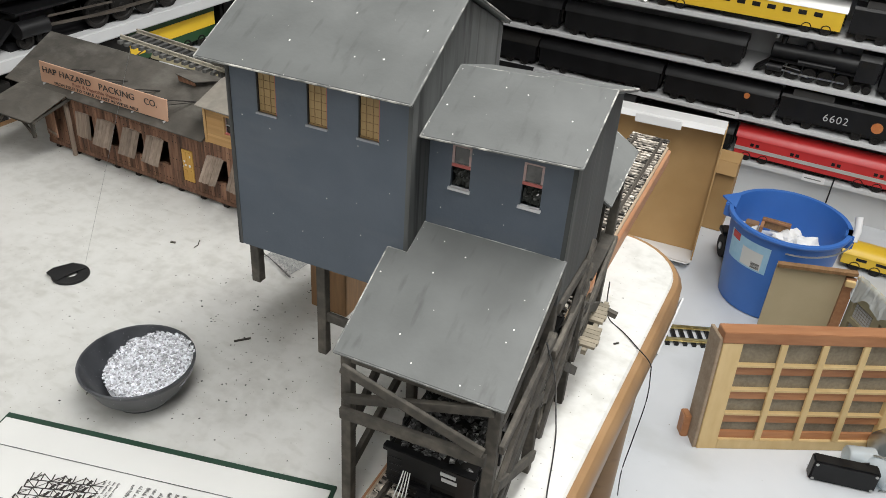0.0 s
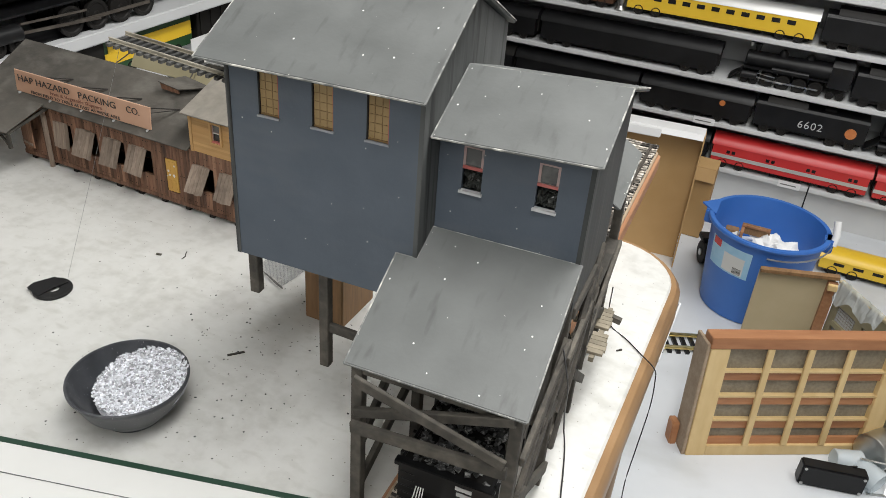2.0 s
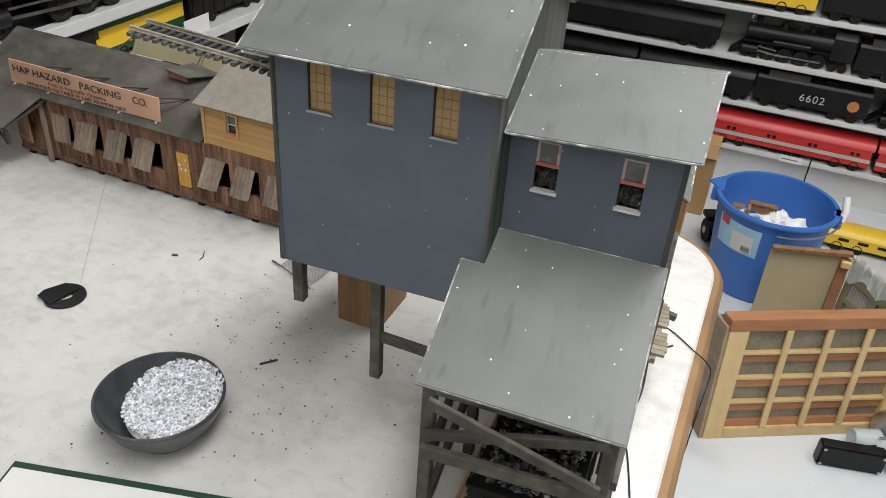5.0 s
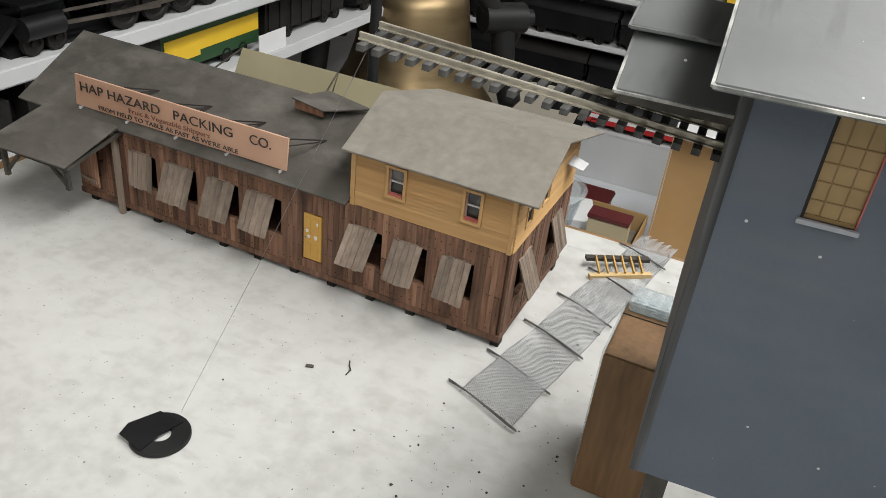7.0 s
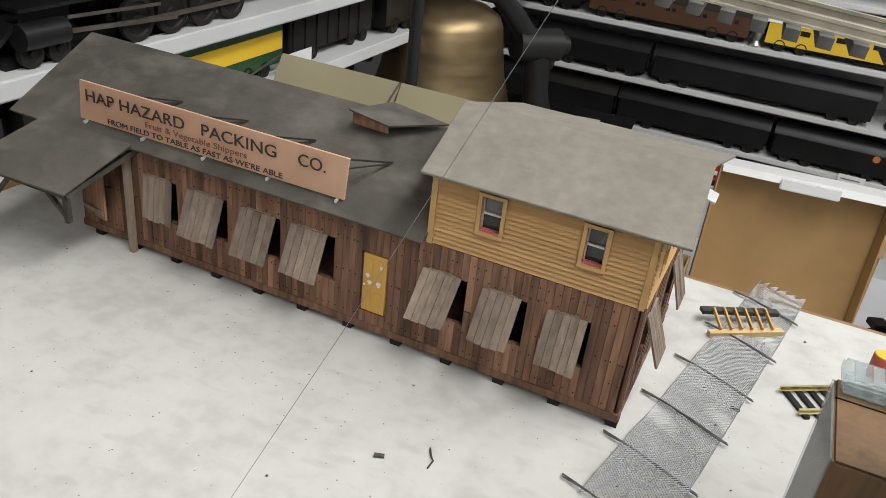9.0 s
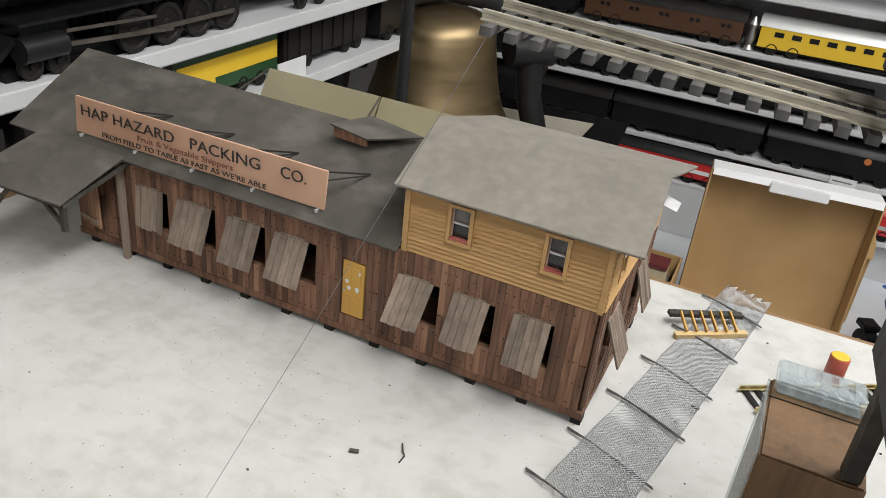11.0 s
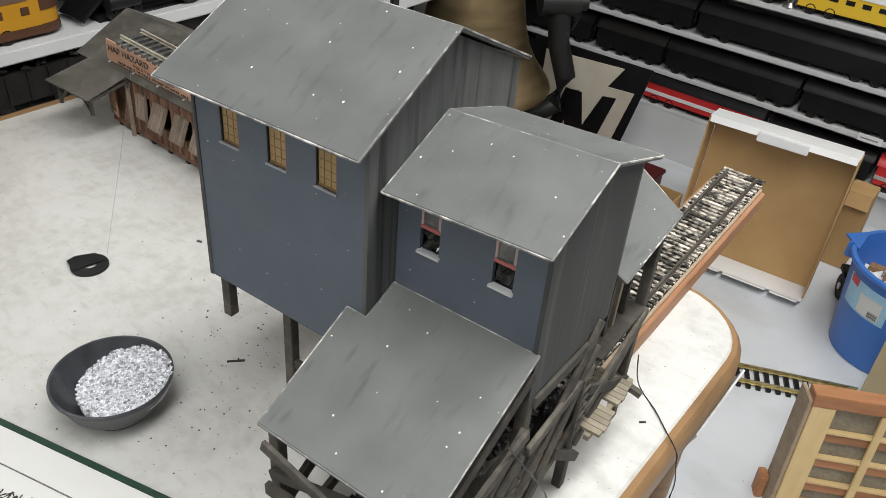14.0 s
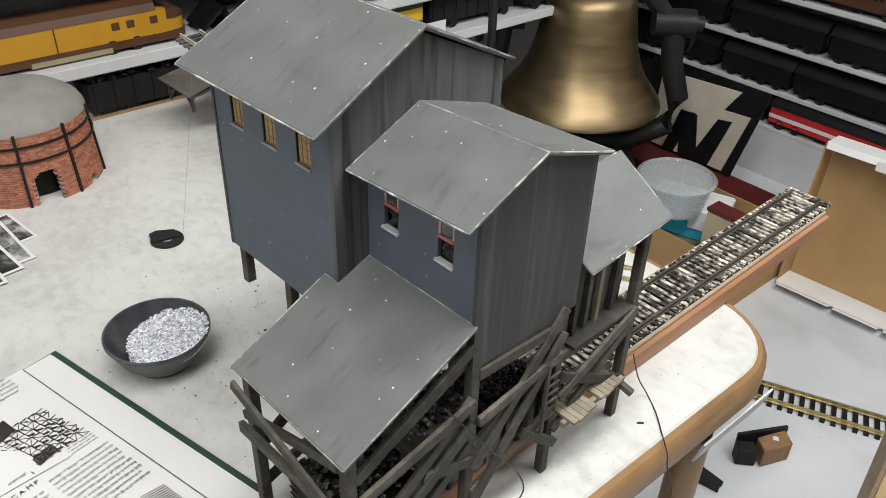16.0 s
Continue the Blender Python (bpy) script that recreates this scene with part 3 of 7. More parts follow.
for a, b in B_WIN:
    zm = (BW_Z0 + BW_Z1) / 2 + 0.001
    fr = bmesh.new()
    box(a, a + 0.0016, BY0 + 0.0002, BY0 + 0.002, zm, BW_Z1, bm=fr)
    box(b - 0.0016, b, BY0 + 0.0002, BY0 + 0.002, zm, BW_Z1, bm=fr)
    box(a, b, BY0 + 0.0001, BY0 + 0.0021, zm - 0.0012, zm + 0.0012, bm=fr)
    box(a, b, BY0 + 0.0003, BY0 + 0.0019, BW_Z1 - 0.0012, BW_Z1, bm=fr)
    win = wpart("window", fr, M["palered"], tower, "half-open sash window with worn red frame")
    part("bottom_rail", box(a + 0.0002, b - 0.0002, BY0 - 0.0004, BY0, zm - 0.001, zm + 0.0011), M["redtrim"], win, "red bottom rail")
    part("pane", box(a + 0.0016, b - 0.0016, BY0 + 0.0008, BY0 + 0.0012, zm + 0.0012, BW_Z1 - 0.0012), M["dullpane"], win, "acetate pane with painted grey reflection")
    cr = bmesh.new()
    NC = 9
    cg = [[cr.verts.new((a + 0.0004 + (b - a - 0.0008) * p / NC, BY0 + 0.0035 + 0.0045 * noise.noise((p * 0.42 + a * 90, q * 0.5, 2.0)) + 0.0016 * q / NC, BW_Z0 + 0.0004 + (zm - 0.0016 - BW_Z0) * q / NC)) for p in range(NC + 1)] for q in range(NC + 1)]
    for p in range(NC):
        for q in range(NC):
            cr.faces.new((cg[q][p], cg[q][p + 1], cg[q + 1][p + 1], cg[q + 1][p]))
    part("loose_film", cr, M["darkfilm"], win, "crumpled dark acetate film")
    part("sill", box(a - 0.001, b + 0.001, BY0 - 0.002, BY0 + 0.002, BW_Z0 - 0.0015, BW_Z0 + 0.0002), M["palesill"], win)
    # added black sheet that keeps the room behind the sash in shade
    part("shade_backing", box(a - 0.004, b + 0.004, BY0 + 0.02, BY0 + 0.021, BW_Z0 - 0.006, BW_Z1 + 0.006), M["dullblack"], win)


# low front roof, following the slope with its notch round the tall house
def cz(y):
    return 0.7735 + (y + 0.0715) * 0.428


roof_slope("roof_slope", [(x, y, cz(y)) for x, y in ((0.0462, -0.0718), (0.1583, -0.0718), (0.1568, 0.0297), (0.0568, 0.0297), (0.0568, 0.0046), (0.0427, 0.0046))], "low grey roof slope with dark scuffs", 0.003)

# posts
POST = 0.0074


def post(x, y, z0, z1, w=POST, lean=0.0):
    wpart("post", beam((x, y, z0), (x + lean, y, z1), w, w, up=(0, 1, 0), bevel=0.0006), M["timber"], tower)


def brace(p, q, w=0.004, h=0.0085, up=(0, 0, 1)):
    wpart("brace", beam(p, q, w, h, up=up, bevel=0.0005), M["timber"], tower)


PXL, PXR, PYF, PYM = 0.0525, 0.1515, -0.064, 0.034
for px in (PXL, PXR):
    post(px, PYF, T, 0.772)
post(PXR, PYM, T, 0.8135)
post(PXL, PYM, T, 0.79)
post(PXR, 0.1205, T, 0.781)
post(PXL, 0.1205, T, 0.79)
post(PXR, 0.2115, T, 0.8075)
post(0.075, 0.2115, T, 0.83)
post(-0.0687, 0.0105, 0.737, AZ0 + 0.003)
post(-0.0139, 0.0135, 0.6865, AZ0 + 0.003)
post(-0.071, 0.138, 0.7198, AZ0 + 0.003)
# front bent of the low bay
yf = PYF - 0.006
brace((PXL, yf, 0.7362), (PXR, yf, 0.7695), h=0.0065)
brace((PXL, yf - 0.0042, 0.7282), (PXR, yf - 0.0042, 0.7332), h=0.0085)
brace((PXL + 0.003, yf - 0.0078, 0.7688), (PXR - 0.001, yf - 0.0078, 0.7425), w=0.003, h=0.0072)
brace((PXL, PYF, 0.767), (PXR, PYF, 0.767), h=0.006, w=0.006)
brace((PXL, PYF, 0.70), (PXL, PYM, 0.765))
brace((PXL, PYF, 0.765), (PXL, PYM, 0.70))
brace((PXL, PYF, 0.665), (PXL, PYM, 0.70))
brace((-0.0139, 0.0135, 0.722), (PXL, 0.0135, 0.7185), h=0.0075)
# right side bracing
xs = PXR + 0.0035
for bi, (y0, z0, y1, z1) in enumerate(((-0.0611, 0.752, 0.0321, 0.8), (-0.0611, 0.685, 0.0321, 0.757), (-0.0611, 0.668, 0.0321, 0.735), (-0.064, 0.735, 0.0321, 0.755), (-0.0564, 0.64, 0.0321, 0.715), (-0.0088, 0.715, 0.0321, 0.7), (-0.0611, 0.7, 0.0321, 0.64), (0.0361, 0.655, 0.1184, 0.765), (0.0361, 0.71, 0.1184, 0.75), (0.0361, 0.775, 0.1184, 0.77), (0.0361, 0.69, 0.1184, 0.785), (0.0361, 0.735, 0.1184, 0.745), (0.0361, 0.665, 0.1184, 0.69), (0.1226, 0.665, 0.2094, 0.725), (0.1226, 0.72, 0.2094, 0.665), (0.1226, 0.7, 0.2094, 0.738))):
    bx = xs - 0.0012 + 0.0011 * (bi % 4) + 0.0002 * (bi // 4)
    brace((bx, y0, z0), (bx + 0.0002, y1, z1), h=0.0085, w=0.0034)
# rafters and short studs under the low roof's open side
for k in range(5):
    ry = -0.052 + 0.019 * k
    wpart("stud", beam((PXR - 0.004, ry, cz(ry) - 0.03), (PXR - 0.004, ry, cz(ry) - 0.004), 0.0032, 0.0032, up=(0, 1, 0)), M["timber"], tower)
    wpart("stud_cap", beam((PXR - 0.018, ry, cz(ry) - 0.011), (PXR + 0.001, ry, cz(ry) - 0.011), 0.003, 0.003), M["timber"], tower)
wpart("side_plate", beam((PXR - 0.003, PYF, 0.742), (PXR - 0.003, PYM, 0.786), 0.004, 0.006), M["timber"], tower)
wpart("side_beam", box(0.147, 0.1545, 0.04, 0.1165, 0.7735, 0.7805), M["timber"], tower)
wpart("side_beam", box(0.144, 0.1545, 0.1175, 0.2175, 0.731, 0.738), M["timber"], tower)
wpart("ledge", box(0.136, 0.1575, 0.134, 0.208, 0.7385, 0.741), M["timber"], tower)

# rear shed
roof_slope("shed_roof", [(0.105, 0.131, 0.8425), (0.1602, 0.1375, 0.8055), (0.1578, 0.2345, 0.8105), (0.105, 0.2345, 0.8445)], "grey lean-to roof slope")
roof_slope("shed_roof", [(0.105, 0.2345, 0.8445), (0.06, 0.2345, 0.815), (0.06, 0.131, 0.815), (0.105, 0.131, 0.8425)], "grey lean-to roof slope")
for k in range(6):
    yy = 0.136 + k * 0.0115
    wpart("wall_board", box(0.1405, 0.1428, yy, yy + 0.0112, 0.741, 0.812), M["slate_side" if k % 3 else "timber"], tower)
for yy in (0.142, 0.1555, 0.169, 0.188):
    wpart("wall_stud", box(0.143, 0.1475, yy, yy + 0.0042, 0.741, 0.8085), M["dock" if yy == 0.169 else "timber"], tower)
wpart("shed_back", box(0.075, 0.078, 0.136, 0.222, 0.741, 0.815), M["slate_side"], tower)

# loading dock with loose planks
for k in range(10):
    yy = 0.128 + k * 0.0058 + (0.0075 if k > 4 else 0.0)
    xo = -0.003 if k > 4 else 0.0
    wpart("dock_plank", box(0.142 + xo + 0.001 * math.sin(k * 2.1), 0.171 + xo + 0.001 * math.sin(k * 1.3), yy, yy + 0.0053, 0.678, 0.6805), M["dock"], tower, "grey-brown dock plank")
wpart("dock_joist", box(0.1445, 0.1485, 0.127, 0.206, 0.6735, 0.678), M["dock"], tower)
wpart("dock_joist", box(0.161, 0.165, 0.124, 0.20, 0.6735, 0.678), M["dock"], tower)
wpart("dock_arm", beam((0.149, 0.2, 0.672), (0.174, 0.2, 0.6665), 0.005, 0.005), M["timber"], tower)
wpart("dock_sill", beam((0.156, 0.084, 0.69), (0.1585, 0.122, 0.656), 0.005, 0.007), M["timber"], tower)
for k in range(6):
    wpart("ladder_rung", beam((0.159, 0.104, 0.69 + k * 0.008), (0.159, 0.118, 0.69 + k * 0.008), 0.0015, 0.0015), M["timber"], tower)
wpart("ladder_rail", beam((0.159, 0.104, 0.68), (0.159, 0.104, 0.745), 0.0025, 0.0025, up=(0, 1, 0)), M["timber"], tower)

# upper feed track and its hood on the tall house
def track(name, x0, x1, y, z, gauge, tie_len, step, tie_w, tie_h, rail_h, railmat, label, category, along="x", at=None, tiemat=None):
    tr = thing(name, at or (x0, y, z), label, category)
    n = int((x1 - x0) / step)
    tm = finish(box(-tie_w / 2, tie_w / 2, -tie_len / 2, tie_len / 2, 0, tie_h), "sleeper", tiemat or M["tie"])
    for k in range(n):
        shared("sleeper", tm, tr, pose((k + 0.5) * step, 0.0006 * math.sin(k * 5.1), 0))
    for s in (-1, 1):
        g, L = s * gauge / 2, x1 - x0
        prof = [(-0.42, 0), (0.42, 0), (0.42, 0.16), (0.1, 0.24), (0.1, 0.66), (0.26, 0.74), (0.26, 1), (-0.26, 1), (-0.26, 0.74), (-0.1, 0.66), (-0.1, 0.24), (-0.42, 0.16)]
        rb = prism([(g + u * rail_h, tie_h + v * rail_h) for u, v in prof], 0, L)
        part("rail", rb, railmat, tr)
    return tr


feed = track("feed_track", -0.2155, -0.06, 0.063, 0.8815, 0.0172, 0.029, 0.0066, 0.003, 0.0024, 0.0028, M["creamrail"], "silvery model track reaching out of the tower on black sleepers", "model track", tiemat=M["feedtie"])
# hood over the feed track
for pts in ([(-0.116, 0.034, 0.893), (-0.07, 0.034, 0.893), (-0.07, 0.058, 0.9065), (-0.116, 0.058, 0.9065)], [(-0.118, 0.054, 0.9085), (-0.07, 0.054, 0.9085), (-0.07, 0.082, 0.915), (-0.118, 0.082, 0.915)], [(-0.116, 0.081, 0.912), (-0.07, 0.081, 0.912), (-0.07, 0.112, 0.89), (-0.116, 0.112, 0.89)]):
    roof_slope("hood_roof", pts, "grey stepped hood roof", 0.002)
wpart("hood_beam", box(-0.115, -0.073, 0.036, 0.041, 0.8885, 0.8925), M["timber"], tower)
wpart("hood_beam", box(-0.115, -0.073, 0.104, 0.109, 0.8795, 0.889), M["timber"], tower)

# the tower stands a little askew on the table
TOWER = pose(0.04, 0.08, T, 0, 0, 3)
SHIFT = TOWER @ PLACES[tower.name].inverted()
feed.matrix_basis = SHIFT @ PLACES[feed.name] @ Matrix.Rotation(radians(4.4), 4, "Y")
tower.matrix_basis = TOWER


# ---- packing house model ----
pack = thing("packing_house", (-0.38, 0.32, T), "brown plank model packing house with propped shutters, dusty roofs", "model building")
PY, PYB, PZ0, PZ1 = 0.247, 0.385, 0.6295, 0.6978
PX0, PX1, SPLIT = -0.588, -0.1945, -0.3195
OPEN = [(-0.527, -0.501), (-0.490, -0.4585), (-0.4475, -0.4185), (-0.4095, -0.381), (-0.3185, -0.292), (-0.281, -0.2555), (-0.2425, -0.2175)]
OZ0, OZ1 = 0.6505, 0.6805
DOOR = (-0.359, -0.3435, 0.6385, 0.678)
HOLES = [(a, b, OZ0, OZ1) for a, b in OPEN]
wpart("front_wall", wall_with_holes(PX0, PX1 - 0.004, PZ0, PZ1, HOLES, 0.0025, lambda u, d, z: (u, PY + 0.0012 + d, z)), M["plank"], pack)
wpart("rear_wall", box(PX0, PX1, PYB - 0.003, PYB, PZ0, PZ1), M["plank"], pack)
EH = (0.2665, 0.291, 0.6505, 0.682)
EH2 = (0.338, 0.362, 0.6505, 0.682)
wpart("end_wall", wall_with_holes(PY + 0.004, PYB - 0.003, PZ0, PZ1, [EH, EH2], 0.0025, lambda u, d, z: (PX1 - 0.0012 - d, u, z)), M["plank"], pack)
wpart("end_wall", box(PX0, PX0 + 0.003, PY + 0.004, PYB - 0.003, PZ0, PZ1), M["plank"], pack)
wpart("floor_deck", box(PX0 - 0.001, PX1 + 0.001, PY - 0.001, PYB, PZ0 - 0.005, PZ0), M["plank"], pack)
# added black sheet: paints the shade seen through the window openings
wpart("shade_sheet", box(PX0 + 0.01, PX1 - 0.01, 0.31, 0.312, PZ0, 0.695), M["dullblack"], pack)
for k in range(12):
    fx = PX0 + 0.012 + k * 0.0345
    for fy in (PY + 0.004, PYB - 0.012):
        wpart("pier", box(fx - 0.0032, fx + 0.0032, fy - 0.004, fy + 0.004, T, PZ0 - 0.005), M["dullblack"], pack)


def pr(name, pts, mat, label, th=0.0018):
    return wpart(name, slab(pts, th, bevel=0.0004), mat, pack, label)


RZ, RY = 0.7405, 0.316
pr("roof_slope", [(-0.640, 0.2385, 0.7005), (-0.3195, 0.2385, 0.7005), (-0.3195, RY, RZ), (-0.640, RY, RZ)], M["pkroof"], "dusty dark grey-brown roof slope")
pr("roof_slope", [(-0.640, RY, RZ), (-0.3195, RY, RZ), (-0.3195, 0.394, 0.7005), (-0.640, 0.394, 0.7005)], M["pkroof"], "dusty dark grey-brown roof slope")
P2Y, P2Z = 0.312, 0.7605
pr("roof_slope", [(-0.325, 0.2395, 0.7422), (-0.1795, 0.2395, 0.7422), (-0.1845, P2Y, P2Z), (-0.334, P2Y, P2Z)], M["pkroof2"], "pale dusty grey roof slope")
pr("roof_slope", [(-0.334, P2Y, P2Z), (-0.1845, P2Y, P2Z), (-0.1795, 0.3945, 0.741), (-0.325, 0.3945, 0.741)], M["pkroof2"], "pale dusty grey roof slope")
# upper storey in clapboard
W2 = [(-0.2897, -0.278, 0.7147, 0.7355), (-0.2315, -0.2207, 0.7143, 0.7355)]
U0, U1 = PZ1 + 0.0003, 0.7425
GW = [(0.268, 0.2795, 0.7105, 0.733), (0.303, 0.3145, 0.7125, 0.737)]
wpart("upper_front", wall_with_holes(SPLIT, PX1 - 0.0035, U0, U1, W2, 0.002, lambda u, d, z: (u, PY + 0.0016 + d, z)), M["clap"], pack, "ochre clapboard storey")
wpart("upper_gable", gable_wall(PX1 - 0.0033, 0.0022, PY + 0.001, PYB, U0, 0.7418, 0.7418, P2Y, 0.7580), M["clap"], pack, "ochre clapboard gable")
wpart("upper_gable", gable_wall(SPLIT, 0.0022, PY + 0.004, PYB, U0, 0.7418, 0.7418, P2Y, 0.7580), M["clap"], pack, "ochre clapboard gable")
wpart("upper_rear", box(SPLIT, PX1, PYB - 0.003, PYB, U0, 0.7415), M["clap"], pack)
wpart("corner_board", box(SPLIT - 0.0005, SPLIT + 0.003, PY - 0.0012, PY + 0.0016, PZ1, 0.7425), M["clap"], pack)
wpart("corner_board", box(PX1 - 0.0035, PX1 - 0.0005, PY - 0.0012, PY + 0.0016, PZ1, 0.7425), M["clap"], pack)
for wx0, wx1, wz0, wz1 in W2:
    fr = bmesh.new()
    for q in ((wx0 - 0.0022, wx0, wz0 - 0.002, wz1 + 0.002), (wx1, wx1 + 0.0022, wz0 - 0.002, wz1 + 0.002), (wx0, wx1, wz1, wz1 + 0.002), (wx0, wx1, wz0 - 0.0022, wz0)):
        box(q[0], q[1], PY - 0.0022, PY + 0.002, q[2], q[3], bm=fr)
    win = wpart("window", fr, M["clap"], pack, "double-hung window with white and red sashes")
    sash = bmesh.new()
    zm = wz0 + (wz1 - wz0) * 0.52
    for q in ((wx0, wx1, zm - 0.0006, zm + 0.0006), (wx0, wx0 + 0.0008, wz0, wz1), (wx1 - 0.0008, wx1, wz0, wz1)):
        box(q[0], q[1], PY + 0.0006, PY + 0.0016, q[2], q[3], bm=sash)
    part("sash", sash, M["palered"], win, "worn pink sash")
    part("meeting_rail", box(wx0 + 0.0009, wx1 - 0.0009, PY + 0.0002, PY + 0.0005, zm - 0.0006, zm + 0.0005), M["palesill"], win, "white meeting rail")
    part("sill", box(wx0, wx1, PY - 0.0012, PY + 0.0016, wz0, wz0 + 0.0016), M["redtrim"], win)
    part("pane", box(wx0, wx1, PY + 0.0018, PY + 0.0021, zm, wz1), M["dullpane"], win)
    part("pane", box(wx0, wx1, PY + 0.0024, PY + 0.0027, wz0, zm - 0.0001), M["darkfilm"], win)
    # added black sheet for the unlit interior behind the panes
    part("shade_backing", box(wx0 - 0.003, wx1 + 0.003, PY + 0.012, PY + 0.013, wz0 - 0.003, wz1 + 0.003), M["dullblack"], win)

for gy0, gy1, gz0, gz1 in GW:
    fr = bmesh.new()
    for q in ((gy0 - 0.0018, gy0, gz0 - 0.0018, gz1 + 0.0018), (gy1, gy1 + 0.0018, gz0 - 0.0018, gz1 + 0.0018), (gy0, gy1, gz1, gz1 + 0.0018), (gy0, gy1, gz0 - 0.0018, gz0)):
        box(PX1 - 0.0015, PX1 + 0.0012, q[0], q[1], q[2], q[3], bm=fr)
    win = wpart("window", fr, M["clap"], pack, "narrow gable window with an ochre frame")
    part("pane", box(PX1 - 0.0012, PX1 - 0.0004, gy0, gy1, gz0, gz1), M["dullblack"], win, "dark pane")
    part("sash", box(PX1 - 0.0003, PX1 + 0.0004, gy0, gy1, (gz0 + gz1) / 2 - 0.0006, (gz0 + gz1) / 2 + 0.0006), M["palesill"], win)

# door with peeling paint
door = wpart("door", box(DOOR[0], DOOR[1], PY - 0.0009, PY + 0.0014, DOOR[2], DOOR[3]), M["ochre"], pack, "ochre panel door with white peeled patches")
for ux, uz0, uz1 in ((0.0022, 0.003, 0.0145), (0.0088, 0.003, 0.0145), (0.0022, 0.0175, 0.037), (0.0088, 0.0175, 0.037)):
    part("door_panel", box(DOOR[0] + ux, DOOR[0] + ux + 0.0044, PY - 0.0013, PY - 0.0005, DOOR[2] + uz0, DOOR[2] + uz1, 0.0003), M["ochre"], door)
for px, pz, pw, ph in ((0.0035, 0.019, 0.003, 0.003), (0.002, 0.0235, 0.0028, 0.003), (0.0095, 0.0185, 0.003, 0.004), (0.0115, 0.031, 0.0016, 0.003)):
    pts = [(DOOR[0] + px + pw * (0.5 + 0.5 * math.cos(a) * (1 + 0.3 * math.sin(3 * a))), PY - 0.0015, DOOR[2] + pz + ph * (0.5 + 0.5 * math.sin(a))) for a in (k * 0.7 for k in range(9))]
    part("peeled_patch", slab(pts, 0.0003), M["paper"], door, "peeled white patch")
part("door_knob", lathe([(0.0007, 0), (0.0009, 0.0006), (0.0004, 0.0011)], 10, at=(DOOR[0] + 0.0015, PY - 0.0016, DOOR[2] + 0.018)), M["steel"], door)


# shutters propped out at the bottom
def shutter(x0, x1, out, tilt=0.0):
    top, bot = OZ1 + 0.001, OZ1 + 0.001 - math.sqrt(max(0.0315 ** 2 - out ** 2, 0.0))
    sh = wpart("shutter", beam(((x0 + x1) / 2 - 0.009, PY - 0.0005, top), ((x0 + x1) / 2 + 0.009, PY - 0.0005, top), 0.001, 0.0012), M["shutter"], pack, "grey weathered plank shutter")
    n = 5
    w = (x1 - x0) / n
    for k in range(n):
        a, c = x0 + k * w, x0 + (k + 0.94) * w
        dz = 0.0006 * math.sin(7 * a * 1000)
        pts = [(a, PY - 0.0008, top), (c, PY - 0.0008, top), (c + tilt, PY - out, bot + dz), (a + tilt, PY - out, bot + dz)]
        bm = bmesh.new()
        off = Vector((0, -0.001, -0.0003))
        hexa(bm, [Vector(p) for p in pts] + [Vector(p) + off for p in pts])
        part("plank", bm, M["shutter"], sh)
    return sh


for (a, b), out, tilt in zip(OPEN, (0.004, 0.014, 0.0135, 0.014, 0.0145, 0.014, 0.0135), (0, 0.001, 0, 0, -0.003, -0.001, 0.0005)):
    shutter(a - 0.0015, b - 0.0035, out, tilt)
for y0, y1, out in ((0.2665, 0.2915, 0.0125), (0.338, 0.3625, 0.0105)):
    sh = wpart("shutter", beam((PX1 + 0.0005, y0, 0.683), (PX1 + 0.0005, y1, 0.683), 0.001, 0.0012), M["shutter"], pack, "grey weathered plank shutter propped open")
    for k in range(5):
        a, c = y0 + (y1 - y0) * k / 5, y0 + (y1 - y0) * (k + 0.94) / 5
        part("plank", slab([(PX1 + 0.0012, a, 0.683), (PX1 + 0.0012, c, 0.683), (PX1 + out, c, 0.6535), (PX1 + out, a, 0.6535)], 0.0012), M["shutter"], sh)
wpart("vent_flap", slab([(PX1, 0.352, 0.7265), (PX1, 0.37, 0.7265), (PX1 + 0.013, 0.37, 0.7225), (PX1 + 0.013, 0.354, 0.7225)], 0.0012), M["palesill"], pack)

# lean-to porch at the far end
PZT, PZF, PYF2 = 0.7045, 0.6845, 0.194
porch = pr("porch_roof", [(-0.5285, 0.2375, PZT), (-0.606, 0.2375, PZT), (-0.613, PYF2 - 0.014, PZF + 0.004), (-0.539, PYF2 - 0.004, PZF - 0.0015)], M["pkroof"], "dark lean-to porch roof")
wpart("porch_rafter", beam((-0.5415, PYF2, 0.680), (-0.532, 0.246, 0.6975), 0.003, 0.0035), M["timber"], pack)
wpart("porch_post", beam((-0.5435, PYF2 + 0.002, 0.6605), (-0.5435, PYF2 + 0.002, 0.681), 0.0035, 0.0035, up=(0, 1, 0)), M["timber"], pack)
wpart("porch_post", beam((-0.606, PYF2 - 0.002, 0.657), (-0.606, PYF2 - 0.002, 0.684), 0.0035, 0.0035, up=(0, 1, 0)), M["timber"], pack)
wpart("porch_beam", beam((-0.5425, PYF2 + 0.001, 0.6795), (-0.608, PYF2 - 0.004, 0.6835), 0.003, 0.004), M["timber"], pack)
wpart("porch_brace", beam((-0.6055, PYF2 - 0.002, 0.661), (-0.588, PYF2 - 0.001, 0.681), 0.0025, 0.0025), M["timber"], pack)
wpart("porch_brace", beam((-0.5435, PYF2 + 0.002, 0.663), (-0.560, PYF2 + 0.002, 0.678), 0.0025, 0.0025), M["timber"], pack)
